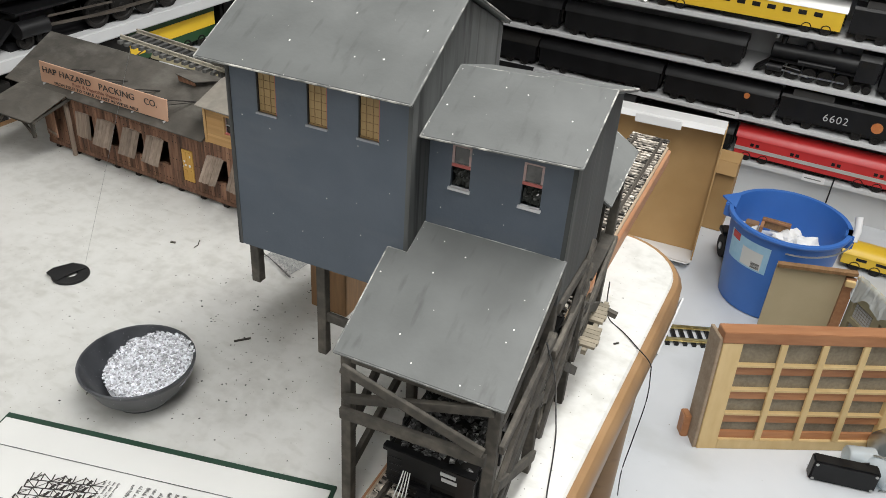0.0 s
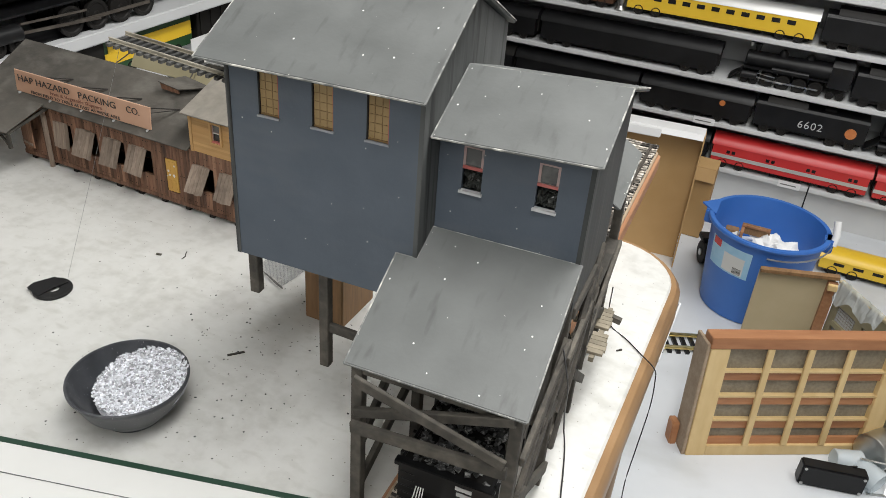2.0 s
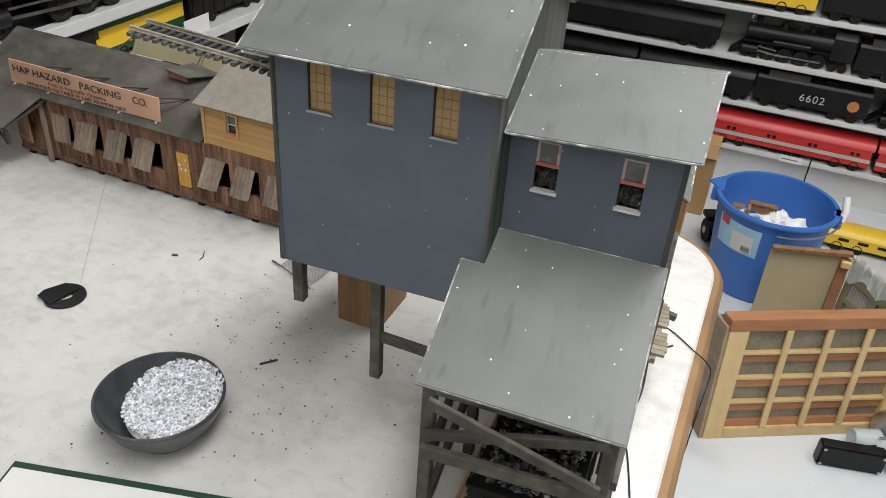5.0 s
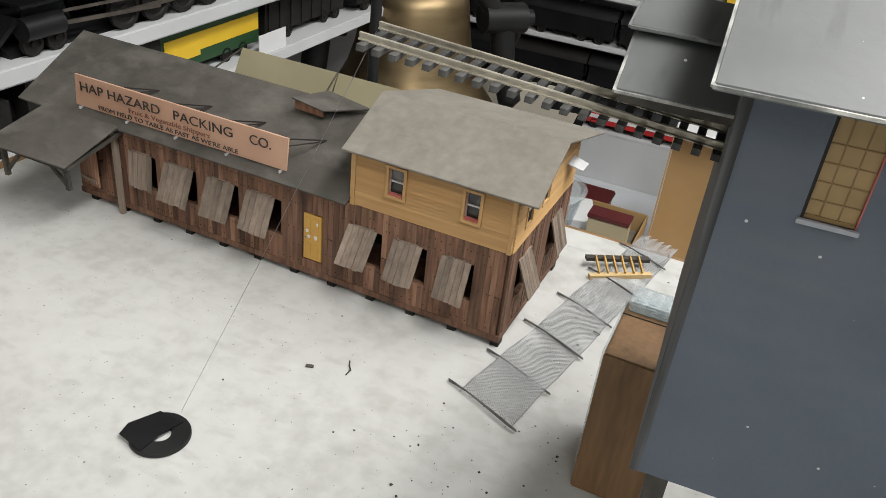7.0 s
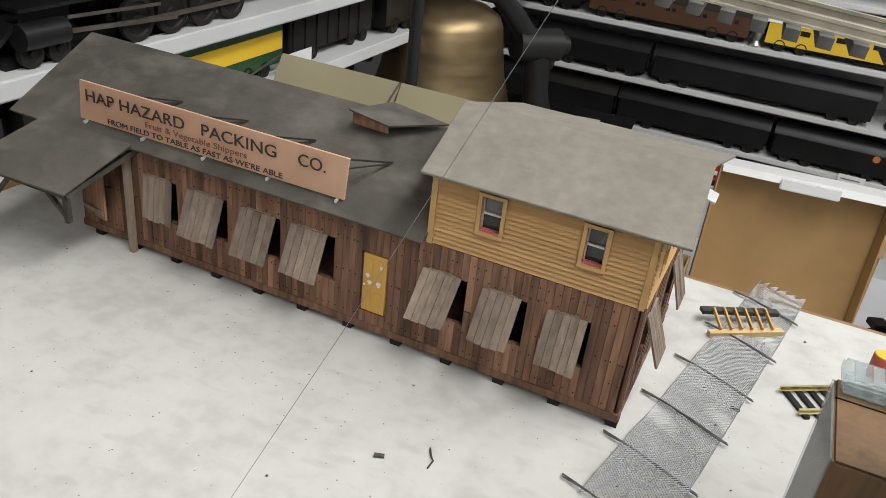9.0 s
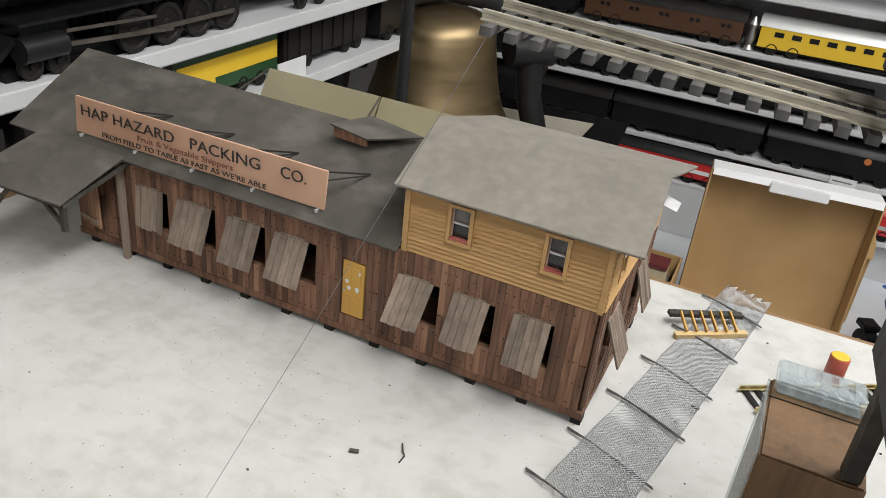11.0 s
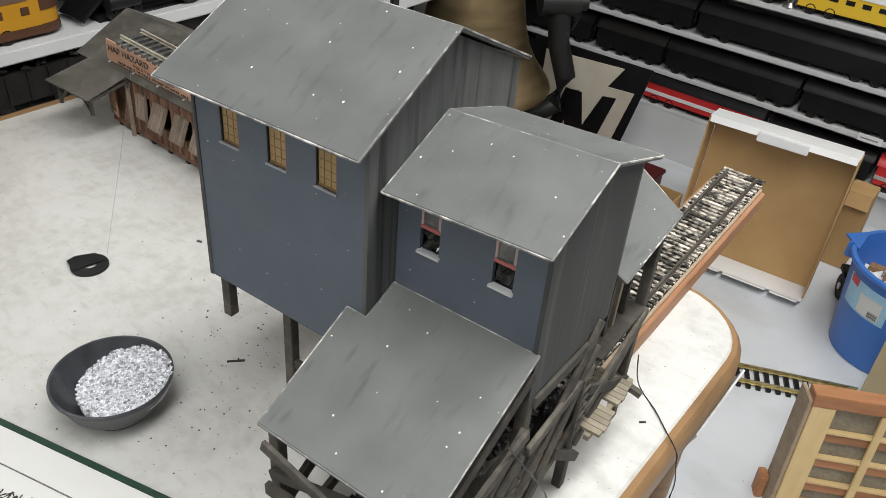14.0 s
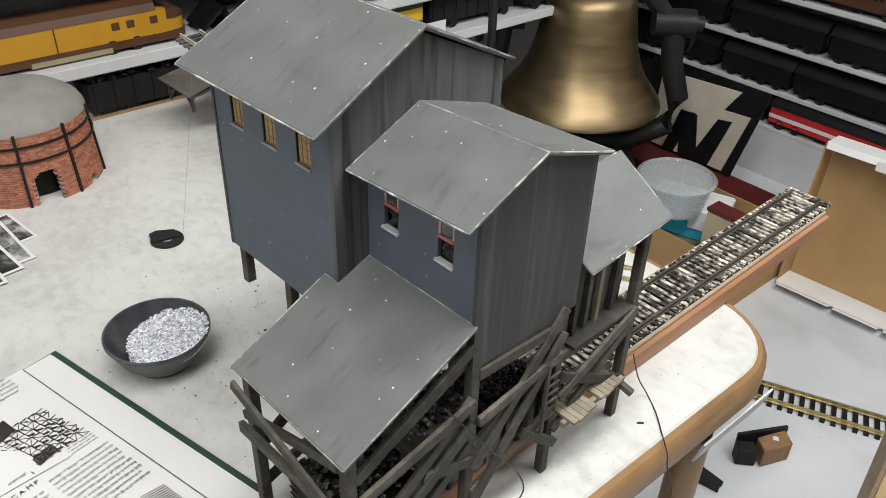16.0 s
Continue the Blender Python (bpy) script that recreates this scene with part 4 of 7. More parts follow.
wpart("corner_post", beam((-0.5395, 0.2425, T), (-0.5395, 0.2425, 0.6985), 0.004, 0.004, up=(0, 1, 0)), M["shutter"], pack)
cd = wpart("cargo_door", slab([(-0.578, 0.2385, 0.6415), (-0.5515, 0.2315, 0.6445), (-0.5515, 0.2315, 0.6845), (-0.578, 0.2385, 0.6825)], 0.0015), M["plank"], pack, "weathered brown plank door left ajar")
for dz in (0.647, 0.675):
    part("door_rail", slab([(-0.577, 0.2372, dz - 0.001), (-0.5525, 0.2302, dz + 0.001), (-0.5525, 0.2302, dz + 0.004), (-0.577, 0.2372, dz + 0.002)], 0.001), M["shutter"], cd)

# sign on the roof edge
SGX0, SGX1, SGZ0, SGZ1 = -0.5790, -0.3735, 0.7068, 0.7332
sign = wpart("sign_board", slab([(SGX0 - 0.0025, PY, SGZ0), (SGX1 - 0.0022, PY, SGZ0), (SGX1, PY, SGZ1), (SGX0, PY, SGZ1)], 0.0016), M["sign"], pack, "tan sign board with black lettering")
for text, width, sx, sz, size, mat in (("HAP HAZARD", 0.0825, -0.5735, 0.7213, 0.0108, "ink"), ("PACKING", 0.0565, -0.4785, 0.7213, 0.0108, "ink"), ("CO.", 0.0195, -0.4070, 0.7213, 0.0108, "ink"),
                                       ("Fruit & Vegetable Shippers", 0.0800, -0.5235, 0.7150, 0.0056, "redink"), ("FROM FIELD TO TABLE AS FAST AS WE'RE ABLE", 0.1380, -0.5555, 0.7093, 0.0050, "ink")):
    w = lettering(text, size, Matrix(), M[mat], sign, "lettering")
    w.data.transform(Matrix.Diagonal((width / max(v.co.x for v in w.data.vertices), 1, 1, 1)))
    w.matrix_basis = Matrix.Translation((sx, PY - 0.0019, sz)) @ Matrix.Rotation(radians(90), 4, "X")
for k, bx in enumerate((-0.540, -0.486, -0.434, -0.379)):
    wpart("sign_strut", beam((bx, PY + 0.001, 0.7315), (bx + 0.016, PY + 0.034, 0.7228), 0.001, 0.001), M["ink"], pack)
    wpart("sign_strut", beam((bx + 0.003, PY + 0.001, 0.7262), (bx + 0.016, PY + 0.034, 0.7222), 0.0008, 0.0008), M["ink"], pack)
for k in range(5):
    fx = -0.576 + 0.049 * k
    wpart("sign_foot", box(fx - 0.0005, fx + 0.0005, PY - 0.0026, PY + 0.002, 0.7045, 0.7066), M["palesill"], pack)

# raised roof lights beyond the ridge and the small vent hatch
for xa, xb in ((-0.500, -0.4035), (-0.4015, -0.345)):
    wpart("roof_flap", slab([(xa, 0.348, 0.726), (xb, 0.348, 0.726), (xb + 0.001, 0.36, 0.7455), (xa, 0.36, 0.7455)], 0.0015), M["flapcloth"], pack, "olive-tan lifted roof flap")
wpart("flap_strut", beam((-0.500, 0.36, 0.745), (-0.516, 0.34, 0.728), 0.0012, 0.0012), M["timber"], pack)
wpart("flap_strut", beam((-0.4025, 0.3595, 0.7455), (-0.4085, 0.346, 0.7255), 0.001, 0.001), M["timber"], pack)
wpart("vent_front", slab([(-0.3995, 0.2955, 0.7355), (-0.3745, 0.2955, 0.7345), (-0.3745, 0.294, 0.7405), (-0.3995, 0.294, 0.7435)], 0.0014), M["plank"], pack, "narrow vent board")
wpart("vent_lid", slab([(-0.4015, 0.292, 0.7445), (-0.3735, 0.292, 0.7405), (-0.3425, 0.3125, 0.7435), (-0.385, 0.318, 0.7465)], 0.0012), M["pkroof"], pack, "lifted hatch lid")

# planking, clapboards, roof edge (pieces)
for k in range(86):
    x0 = PX0 + k * 0.00455
    x1 = x0 + 0.0043
    cx = (x0 + x1) / 2
    if DOOR[0] - 0.001 < cx < DOOR[1] + 0.001:
        spans = [(DOOR[3] + 0.001, PZ1), (PZ0, DOOR[2] - 0.001)]
    elif any(a < cx < b for a, b in OPEN):
        spans = [(PZ0, OZ0), (OZ1, PZ1)]
    else:
        spans = [(PZ0, PZ1)] if k % 5 else [(PZ0, 0.661), (0.6615, PZ1)]
    for z0, z1 in spans:
        d = 0.0003 * math.sin(k * 12.9)
        wpart("wall_plank", box(x0, x1, PY - 0.0004 + d, PY + 0.0013, z0, z1), M["plank"], pack)
for k in range(28):
    y0 = PY + 0.001 + k * 0.0049
    for z0, z1 in ([(PZ0, EH[2]), (EH[3], PZ1)] if EH[0] < y0 + 0.002 < EH[1] or EH2[0] < y0 + 0.002 < EH2[1] else [(PZ0, PZ1)]):
        wpart("wall_plank", box(PX1 - 0.0013, PX1 + 0.0003 + 0.0003 * math.sin(k * 7.7), y0, y0 + 0.0046, z0, z1), M["plank"], pack)
for r in range(16):
    z0 = U0 + 0.0002 + r * 0.0028
    cuts = [w for w in W2 if w[2] - 0.002 < z0 + 0.0014 < w[3] + 0.002]
    edges = [SPLIT + 0.003] + [e for w in cuts for e in (w[0] - 0.0022, w[1] + 0.0022)] + [PX1 - 0.0035]
    for a, b in zip(edges[::2], edges[1::2]):
        bm = bmesh.new()
        hexa(bm, [(a, PY - 0.0006, z0), (b, PY - 0.0006, z0), (b, PY + 0.0017, z0), (a, PY + 0.0017, z0), (a, PY + 0.0006, z0 + 0.0027), (b, PY + 0.0006, z0 + 0.0027), (b, PY + 0.0017, z0 + 0.0027), (a, PY + 0.0017, z0 + 0.0027)])
        wpart("clapboard", bm, M["clap"], pack)
for r in range(16):
    z0 = U0 + 0.0002 + r * 0.0028
    y_in = max(0.0, (z0 + 0.0027 - 0.7415) / (0.758 - 0.7415) * (P2Y - PY))
    cuts = [w for w in GW if w[2] - 0.002 < z0 + 0.0014 < w[3] + 0.002]
    edges = [PY + 0.002 + y_in] + [e for w in cuts for e in (w[0] - 0.0018, w[1] + 0.0018)] + [PYB - 0.001 - y_in]
    for a, b in zip(edges[::2], edges[1::2]):
        bm = bmesh.new()
        hexa(bm, [(PX1 - 0.0012, a, z0), (PX1 + 0.0008, a, z0), (PX1 + 0.0008, b, z0), (PX1 - 0.0012, b, z0), (PX1 - 0.0012, a, z0 + 0.0027), (PX1 - 0.0003, a, z0 + 0.0027), (PX1 - 0.0003, b, z0 + 0.0027), (PX1 - 0.0012, b, z0 + 0.0027)])
        wpart("clapboard", bm, M["clap"], pack)
nails = bmesh.new()
nr = random.Random(19)
for k in range(86):
    for zz in (PZ0 + 0.0045, 0.6475, 0.6615, 0.684, PZ1 - 0.006):
        nx = PX0 + k * 0.00455 + nr.choice((0.0012, 0.0031)) + nr.uniform(-0.0003, 0.0003)
        if nr.random() < 0.75 and not any(a - 0.001 < nx < b + 0.001 and OZ0 < zz < OZ1 for a, b in OPEN) and not DOOR[0] - 0.001 < nx < DOOR[1] + 0.001:
            nz_ = zz + nr.uniform(-0.0006, 0.0006)
            box(nx - 0.00028, nx + 0.00028, PY - 0.0011, PY - 0.0006, nz_ - 0.00028, nz_ + 0.00028, bm=nails)
tagged(wpart("nailing", nails, M["dullblack"], pack, "rows of tiny dark nail heads"), kind="stuff")
# the packing house stands slightly turned about its near corner
pack.matrix_basis = Matrix.Translation((PX1, PY, 0)) @ Matrix.Rotation(radians(-0.86), 4, "Z") @ Matrix.Translation((-PX1, -PY, 0)) @ PLACES[pack.name]

# ---- things on the table ----
rng = random.Random(7)


def crumbs(n, place, size, seed, squash=0.7):
    """Many small broken pieces as one mesh."""
    r = random.Random(seed)
    verts, faces = [], []
    for _ in range(n):
        p, s = place(r), size * (0.5 + r.random())
        m = Euler((r.random() * 6, r.random() * 6, r.random() * 6)).to_matrix()
        b = len(verts)
        for v in ((1, 0, 0), (-1, 0, 0), (0, 1, 0), (0, -1, 0), (0, 0, 1), (0, 0, -1)):
            q = m @ (Vector(v) * s * (0.6 + 0.6 * r.random()))
            verts.append((p[0] + q.x, p[1] + q.y, p[2] + q.z * squash))
        for f in ((0, 2, 4), (2, 1, 4), (1, 3, 4), (3, 0, 4), (2, 0, 5), (1, 2, 5), (3, 1, 5), (0, 3, 5)):
            faces.append(tuple(b + i for i in f))
    me = bpy.data.meshes.new("crumbs")
    me.from_pydata(verts, [], faces)
    bm = bmesh.new()
    bm.from_mesh(me)
    bpy.data.meshes.remove(me)
    return bm


bowl = thing("bowl", (-0.1525, -0.0275, T), "black plastic bowl half full of pale grey ballast", "bowl")
part("shell", lathe([(0.021, 0.0), (0.0235, 0.0008), (0.0235, 0.003), (0.026, 0.004), (0.0365, 0.0145), (0.0435, 0.0285), (0.0455, 0.0315), (0.0455, 0.033), (0.0435, 0.033), (0.0415, 0.029), (0.034, 0.015), (0.02, 0.007)], 64), M["bowl"], bowl, smooth=True)


def heap_z(x, y):
    return 0.0262 + 0.0072 * (x * 0.25 + y * 0.8) / 0.04 + 0.0016 * noise.noise((x * 90, y * 90, 3.0))


hb = bmesh.new()
NR, NA = 9, 30
centre = hb.verts.new((0.004, 0.0, heap_z(0.004, 0)))
last = None
for i in range(1, NR + 1):
    ring = []
    for k in range(NA):
        a = 2 * math.pi * k / NA
        rr = 0.0348 * i / NR
        x, y = 0.0062 + rr * math.cos(a), 0.0062 + rr * math.sin(a)
        ring.append(hb.verts.new((x, y, heap_z(x, y) - (0.006 if i == NR else 0))))
    for k in range(NA):
        if last is None:
            hb.faces.new((centre, ring[k], ring[(k + 1) % NA]))
        else:
            hb.faces.new((last[k], ring[k], ring[(k + 1) % NA], last[(k + 1) % NA]))
    last = ring
part("ballast_bed", hb, M["grit"], bowl)


def in_bowl(r):
    a, rr = r.random() * 6.283, 0.0357 * math.sqrt(r.random())
    x, y = 0.0062 + rr * math.cos(a), 0.0062 + rr * math.sin(a)
    return x, y, heap_z(x, y) + 0.0002


tagged(part("ballast_heap", crumbs(2600, in_bowl, 0.0014, 3), M["grit"], bowl), "pale grey ballast grains", kind="stuff")
bowl.matrix_basis = bowl.matrix_basis @ Matrix.Diagonal((1.0, 1.0, 1.13, 1))

washer = thing("washer", (-0.3355, 0.0605, T), "flat steel washer with black tape across it", "washer")
part("ring", lathe([(0.0066, 0), (0.0172, 0), (0.0178, 0.0006), (0.0178, 0.0024), (0.0174, 0.003), (0.007, 0.003), (0.0064, 0.0024), (0.0064, 0.0006), (0.0066, 0)], 48, close=False), M["iron"], washer, "dull grey ring", smooth=True)
part("tape", slab([(-0.0205, -0.0035, 0.0038), (-0.019, -0.0125, 0.0036), (0.0005, -0.017, 0.0038), (0.0015, -0.002, 0.0038), (0.006, 0.0132, 0.0038), (-0.0115, 0.0138, 0.0038)], 0.0006), M["black"], washer, "shiny black tape")
solid("string", tube([(-0.336, 0.080, T + 0.003), (-0.3352, 0.0799, T + 0.006), (-0.2745, 0.0762, 0.753), (-0.2135, 0.0725, 0.8845)], 0.00012, 5), M["meshsteel"], "thin taut thread from the washer to the track end", "string")

# wood block and plastic case under the tower
blk = thing("wood_block", (-0.088, 0.17, T), "upright block of brown wood under the tower leg", "block")
wpart("block", box(-0.1085, -0.0685, 0.147, 0.205, T, 0.7195, 0.001), M["blockwood"], blk)
wpart("saw_line", box(-0.1083, -0.0687, 0.189, 0.1896, 0.7193, 0.7199), M["dullblack"], blk)
case = thing("plastic_case", (-0.088, 0.193, 0.72), "small clear plastic case on the wood block", "case")
wpart("lid", box(-0.107, -0.0695, 0.192, 0.213, 0.7205, 0.7265, 0.0012), M["tubclear"], case)
for cx_ in range(5):
    wpart("rib", box(-0.103 + 0.007 * cx_, -0.099 + 0.007 * cx_, 0.195, 0.21, 0.7266, 0.7272), M["tubclear"], case)
wpart("side_film", box(-0.1096, -0.1088, 0.149, 0.203, 0.64, 0.7195), M["tubclear"], case, "clear plastic side")
wpart("tray", box(-0.1055, -0.071, 0.1935, 0.2115, 0.7198, 0.7204), M["clear"], case)

can = thing("small_can", (-0.056, 0.387, T), "little red tube with a yellow top", "can")
part("tube", lathe([(0.0082, 0), (0.0086, 0.0006), (0.0086, 0.0225), (0.0082, 0.023)], 28), M["redplastic"], can, smooth=True)
part("cap", lathe([(0.0076, 0.0231), (0.0076, 0.0238), (0.006, 0.0241)], 28), M["yellow"], can, "yellow end")
can.matrix_basis = can.matrix_basis @ Matrix.Diagonal((0.76, 0.76, 0.8, 1))

spare = track("spare_track", 0, 0.16, 0, 0, 0.0215, 0.0285, 0.0085, 0.0034, 0.002, 0.003, M["brass"], "short piece of brass model track with black sleepers", "model track", at=(-0.098, 0.3385, T), tiemat=M["black"])
spare.matrix_basis = pose(-0.106, 0.3265, T, 0, 0, 33)

# strip of model chain-link fence lying flat
fence = thing("chain_link_strip", (-0.145, 0.34, T), "strip of model chain-link fence lying flat", "model fence")
FA, FB, FC, FD = Vector((-0.1975, 0.1875, 0)), Vector((-0.1555, 0.1755, 0)), Vector((-0.103, 0.463, 0)), Vector((-0.136, 0.476, 0))


def fpt(u, v):
    p = (FA * (1 - u) + FB * u) * (1 - v) + (FD * (1 - u) + FC * u) * v
    return Vector((p.x, p.y, T + 0.0016 + 0.0012 * math.sin(v * 14) + 0.0008 * math.sin(v * 37 + u * 3)))


fm = bmesh.new()
NV, NU = 150, 20
for sgn in (1, -1):
    for k in range(-NU, NV):
        pts = []
        for j in range(0, NU + 1, 4):
            v = (k + j) / NV
            if 0 <= v <= 1:
                u = j / NU
                p = fpt(u if sgn > 0 else 1 - u, v)
                p.z += sgn * 0.0002
                pts.append(p)
        if len(pts) > 1:
            tube(pts, 0.0002, 3, fm)
tagged(wpart("wire_mesh", fm, M["meshsteel"], fence, "fine woven grey wire"), kind="stuff")
for v in (0.005, 0.16, 0.33, 0.5, 0.68, 0.88):
    a, b = fpt(0.02, v + 0.006), fpt(1.1, v - 0.014)
    a.z = b.z = T + 0.0024
    hook = fpt(-0.3, v + 0.012)
    hook.z = T + 0.0012
    back = hook + Vector((0.001, -0.0022, 0.0003))
    wpart("fence_post", tube([a, a.lerp(b, 0.5) + Vector((0, 0, 0.0006)), b], 0.00055, 6), M["wirepost"], fence)
    wpart("fence_post", tube([b + Vector((0.0006, -0.001, 0)), b.lerp(a, 0.16) + Vector((0.0004, -0.0018, 0.0004)), a.lerp(b, 0.2)], 0.00045, 6), M["wirepost"], fence)
    wpart("fence_arm", tube([a, hook, back, a.lerp(b, 0.06)], 0.0005, 6), M["wirepost"], fence)
for u in (0.0, 1.0):
    wpart("selvage", tube([fpt(u, k / 20) for k in range(21)], 0.0003, 4), M["meshsteel"], fence)

stair = thing("stair_fragment", (-0.135, 0.42, T), "broken yellow wood stair fragment with tan slats", "model part")
a0, a1 = Vector((-0.167, 0.381, T + 0.005)), Vector((-0.1175, 0.413, T + 0.005))
wpart("stringer", beam(a0 + Vector((0.006, -0.006, -0.003)), a1 + Vector((0.002, -0.006, -0.003)), 0.005, 0.004), M["pine"], stair, "yellow wood strip")
wpart("stringer", beam(a0 + Vector((-0.003, 0.012, 0.003)), a1 + Vector((-0.004, 0.008, 0.003)), 0.006, 0.003), M["tie"], stair, "jagged dark strip")
for k in range(6):
    p = a0.lerp(a1, 0.18 + 0.13 * k)
    wpart("tread", beam(p + Vector((0.004, -0.006, 0.0)), p + Vector((-0.0045, 0.009, 0.0055)), 0.0012, 0.0028), M["ochre"], stair)

# kiln of small bricks
KR0, KR1, KH = 0.084, 0.078, 0.085
kiln = thing("brick_kiln", (-0.577, -0.006, T), "round red brick model kiln with iron bands", "model building")
ARCHES = [(radians(a), w, h) for a, w, h in ((-1.5, 0.0145, 0.041), (-52, 0.008, 0.012), (42, 0.007, 0.012), (-100, 0.006, 0.01), (140, 0.0125, 0.034))]


def in_arch(a, z):
    for c, w, h in ARCHES:
        d = abs((a - c + math.pi) % (2 * math.pi) - math.pi) * KR0
        if d < w and z < h - w + math.sqrt(max(w * w - d * d, 0)):
            return True
    return False


def kr(z):
    return KR0 + (KR1 - KR0) * z / KH


NB, NZ = 88, 30
bv, bf, mv, mf = [], [], [], []
for j in range(NZ):
    z0, z1 = KH * j / NZ, KH * (j + 1) / NZ
    for k in range(NB):
        a0_ = 2 * math.pi * (k + 0.5 * (j % 2)) / NB
        a1_ = a0_ + 2 * math.pi / NB
        if in_arch((a0_ + a1_) / 2, (z0 + z1) / 2):
            continue
        g, gz = 0.06 * (a1_ - a0_), 0.0002
        o = 0.0003 * rng.random()
        base = len(bv)
        for rr in (-0.003, 0.0006 + o):
            for aa, zz in ((a0_ + g, z0 + gz), (a1_ - g, z0 + gz), (a1_ - g, z1 - gz), (a0_ + g, z1 - gz)):
                bv.append(((kr(zz) + rr) * math.cos(aa), (kr(zz) + rr) * math.sin(aa), zz))
        for f in ((4, 5, 6, 7), (0, 1, 5, 4), (1, 2, 6, 5), (2, 3, 7, 6), (3, 0, 4, 7)):
            bf.append(tuple(base + i for i in f))
        base = len(mv)
        for rr in (-0.007, 0.0):
            for aa, zz in ((a0_, z0), (a1_, z0), (a1_, z1), (a0_, z1)):
                mv.append(((kr(zz) + rr) * math.cos(aa), (kr(zz) + rr) * math.sin(aa), zz))
        for f in ((4, 5, 6, 7), (3, 2, 1, 0), (0, 1, 5, 4), (1, 2, 6, 5), (2, 3, 7, 6), (3, 0, 4, 7)):
            mf.append(tuple(base + i for i in f))


def raw(verts, faces):
    me = bpy.data.meshes.new("raw")
    me.from_pydata(verts, [], faces)
    bm = bmesh.new()
    bm.from_mesh(me)
    bpy.data.meshes.remove(me)
    return bm


tagged(part("bricks", raw(bv, bf), M["brick"], kiln), "small red bricks", kind="stuff")
part("mortar_bed", raw(mv, mf), M["mortar"], kiln)
# added black drum, stands in for shade inside the hollow kiln
part("shade_core", lathe([(0.062, 0), (0.062, KH)], 40), M["dullblack"], kiln)
part("dome", lathe([(0.0795, KH), (0.0785, KH + 0.004), (0.074, KH + 0.012), (0.058, KH + 0.023), (0.034, KH + 0.031), (0.01, KH + 0.034)], 56), M["dome"], kiln, "weathered grey dome", smooth=True)
for z in (0.0535, 0.0715):
    part("iron_band", lathe([(kr(z) + 0.001, z), (kr(z) + 0.0026, z), (kr(z) + 0.0026, z + 0.0022), (kr(z) + 0.001, z + 0.0022)], 60), M["dullblack"], kiln)
for k in range(9):
    a = radians(-17 + 40 * k)
    p = lambda z, o: (math.cos(a) * (kr(z) + o), math.sin(a) * (kr(z) + o), z)
    part("iron_strap", beam(p(0.0, 0.002), p(KH + 0.003, 0.002), 0.003, 0.0025, up=(math.cos(a), math.sin(a), 0)), M["dullblack"], kiln)

# open book
book = thing("open_book", (-0.1, -0.2, T), "open book with printed pages and dark green cover", "book")
BO, BU, BV = Vector((-0.2235, -0.0975, 0)), Vector((0.9673, 0.2538, 0)), Vector((0.2538, -0.9673, 0))


def bp(u, v, z):
    q = BO + BU * u + BV * v
    return (q.x, q.y, T + z)


wpart("cover", slab([bp(0, 0, 0.0032), bp(0.272, 0, 0.0032), bp(0.272, 0.40, 0.0032), bp(0, 0.40, 0.0032)], 0.003, bevel=0.0008), M["green"], book, "dark green cloth cover")


def page(v0, v1, z0, bulge, u0=0.003, u1=0.269):
    bm = bmesh.new()
    n = 14
    top = [[bm.verts.new(bp(u, v0 + (v1 - v0) * k / n, z0 + bulge * math.sin(math.pi * min(k / n * 1.15, 1.0)) ** 0.6)) for u in (u0, u1)] for k in range(n + 1)]
    low = [[bm.verts.new(bp(u, v0 + (v1 - v0) * k / n, 0.0033)) for u in (u0, u1)] for k in range(n + 1)]
    for k in range(n):
        bm.faces.new((top[k][0], top[k][1], top[k + 1][1], top[k + 1][0]))
        for s in (0, 1):
            bm.faces.new((top[k][s], top[k + 1][s], low[k + 1][s], low[k][s]))
    for k in (0, n):
        bm.faces.new((top[k][0], top[k][1], low[k][1], low[k][0]))
    return bm


wpart("endpaper", slab([bp(0.003, 0.0065, 0.0042), bp(0.269, 0.0065, 0.0042), bp(0.269, 0.034, 0.0046), bp(0.003, 0.034, 0.0046)], 0.001), M["paper"], book, "blank white endpaper")
wpart("page_block", page(0.034, 0.39, 0.0058, 0.0035), M["paper"], book, "printed white page", smooth=True)
for k in range(4):
    wpart("page_edge", beam(bp(0.004, 0.0335 - 0.0006 * k, 0.0058 - 0.0006 * k), bp(0.268, 0.0335 - 0.0006 * k, 0.0058 - 0.0006 * k), 0.0003, 0.0003), M["print"], book)


def page_z(v):
    k = (v - 0.034) / 0.356
    return 0.0058 + 0.0035 * math.sin(math.pi * min(k * 1.15, 1.0)) ** 0.6 + 0.00025


def bar(u0, v0, u1, v1, w, bm):
    z = max(page_z(v0), page_z(v1)) + 0.0001
    a, b = Vector(bp(u0, v0, z)), Vector(bp(u1, v1, z))
    beam(a, b, w, 0.0001, bm=bm)


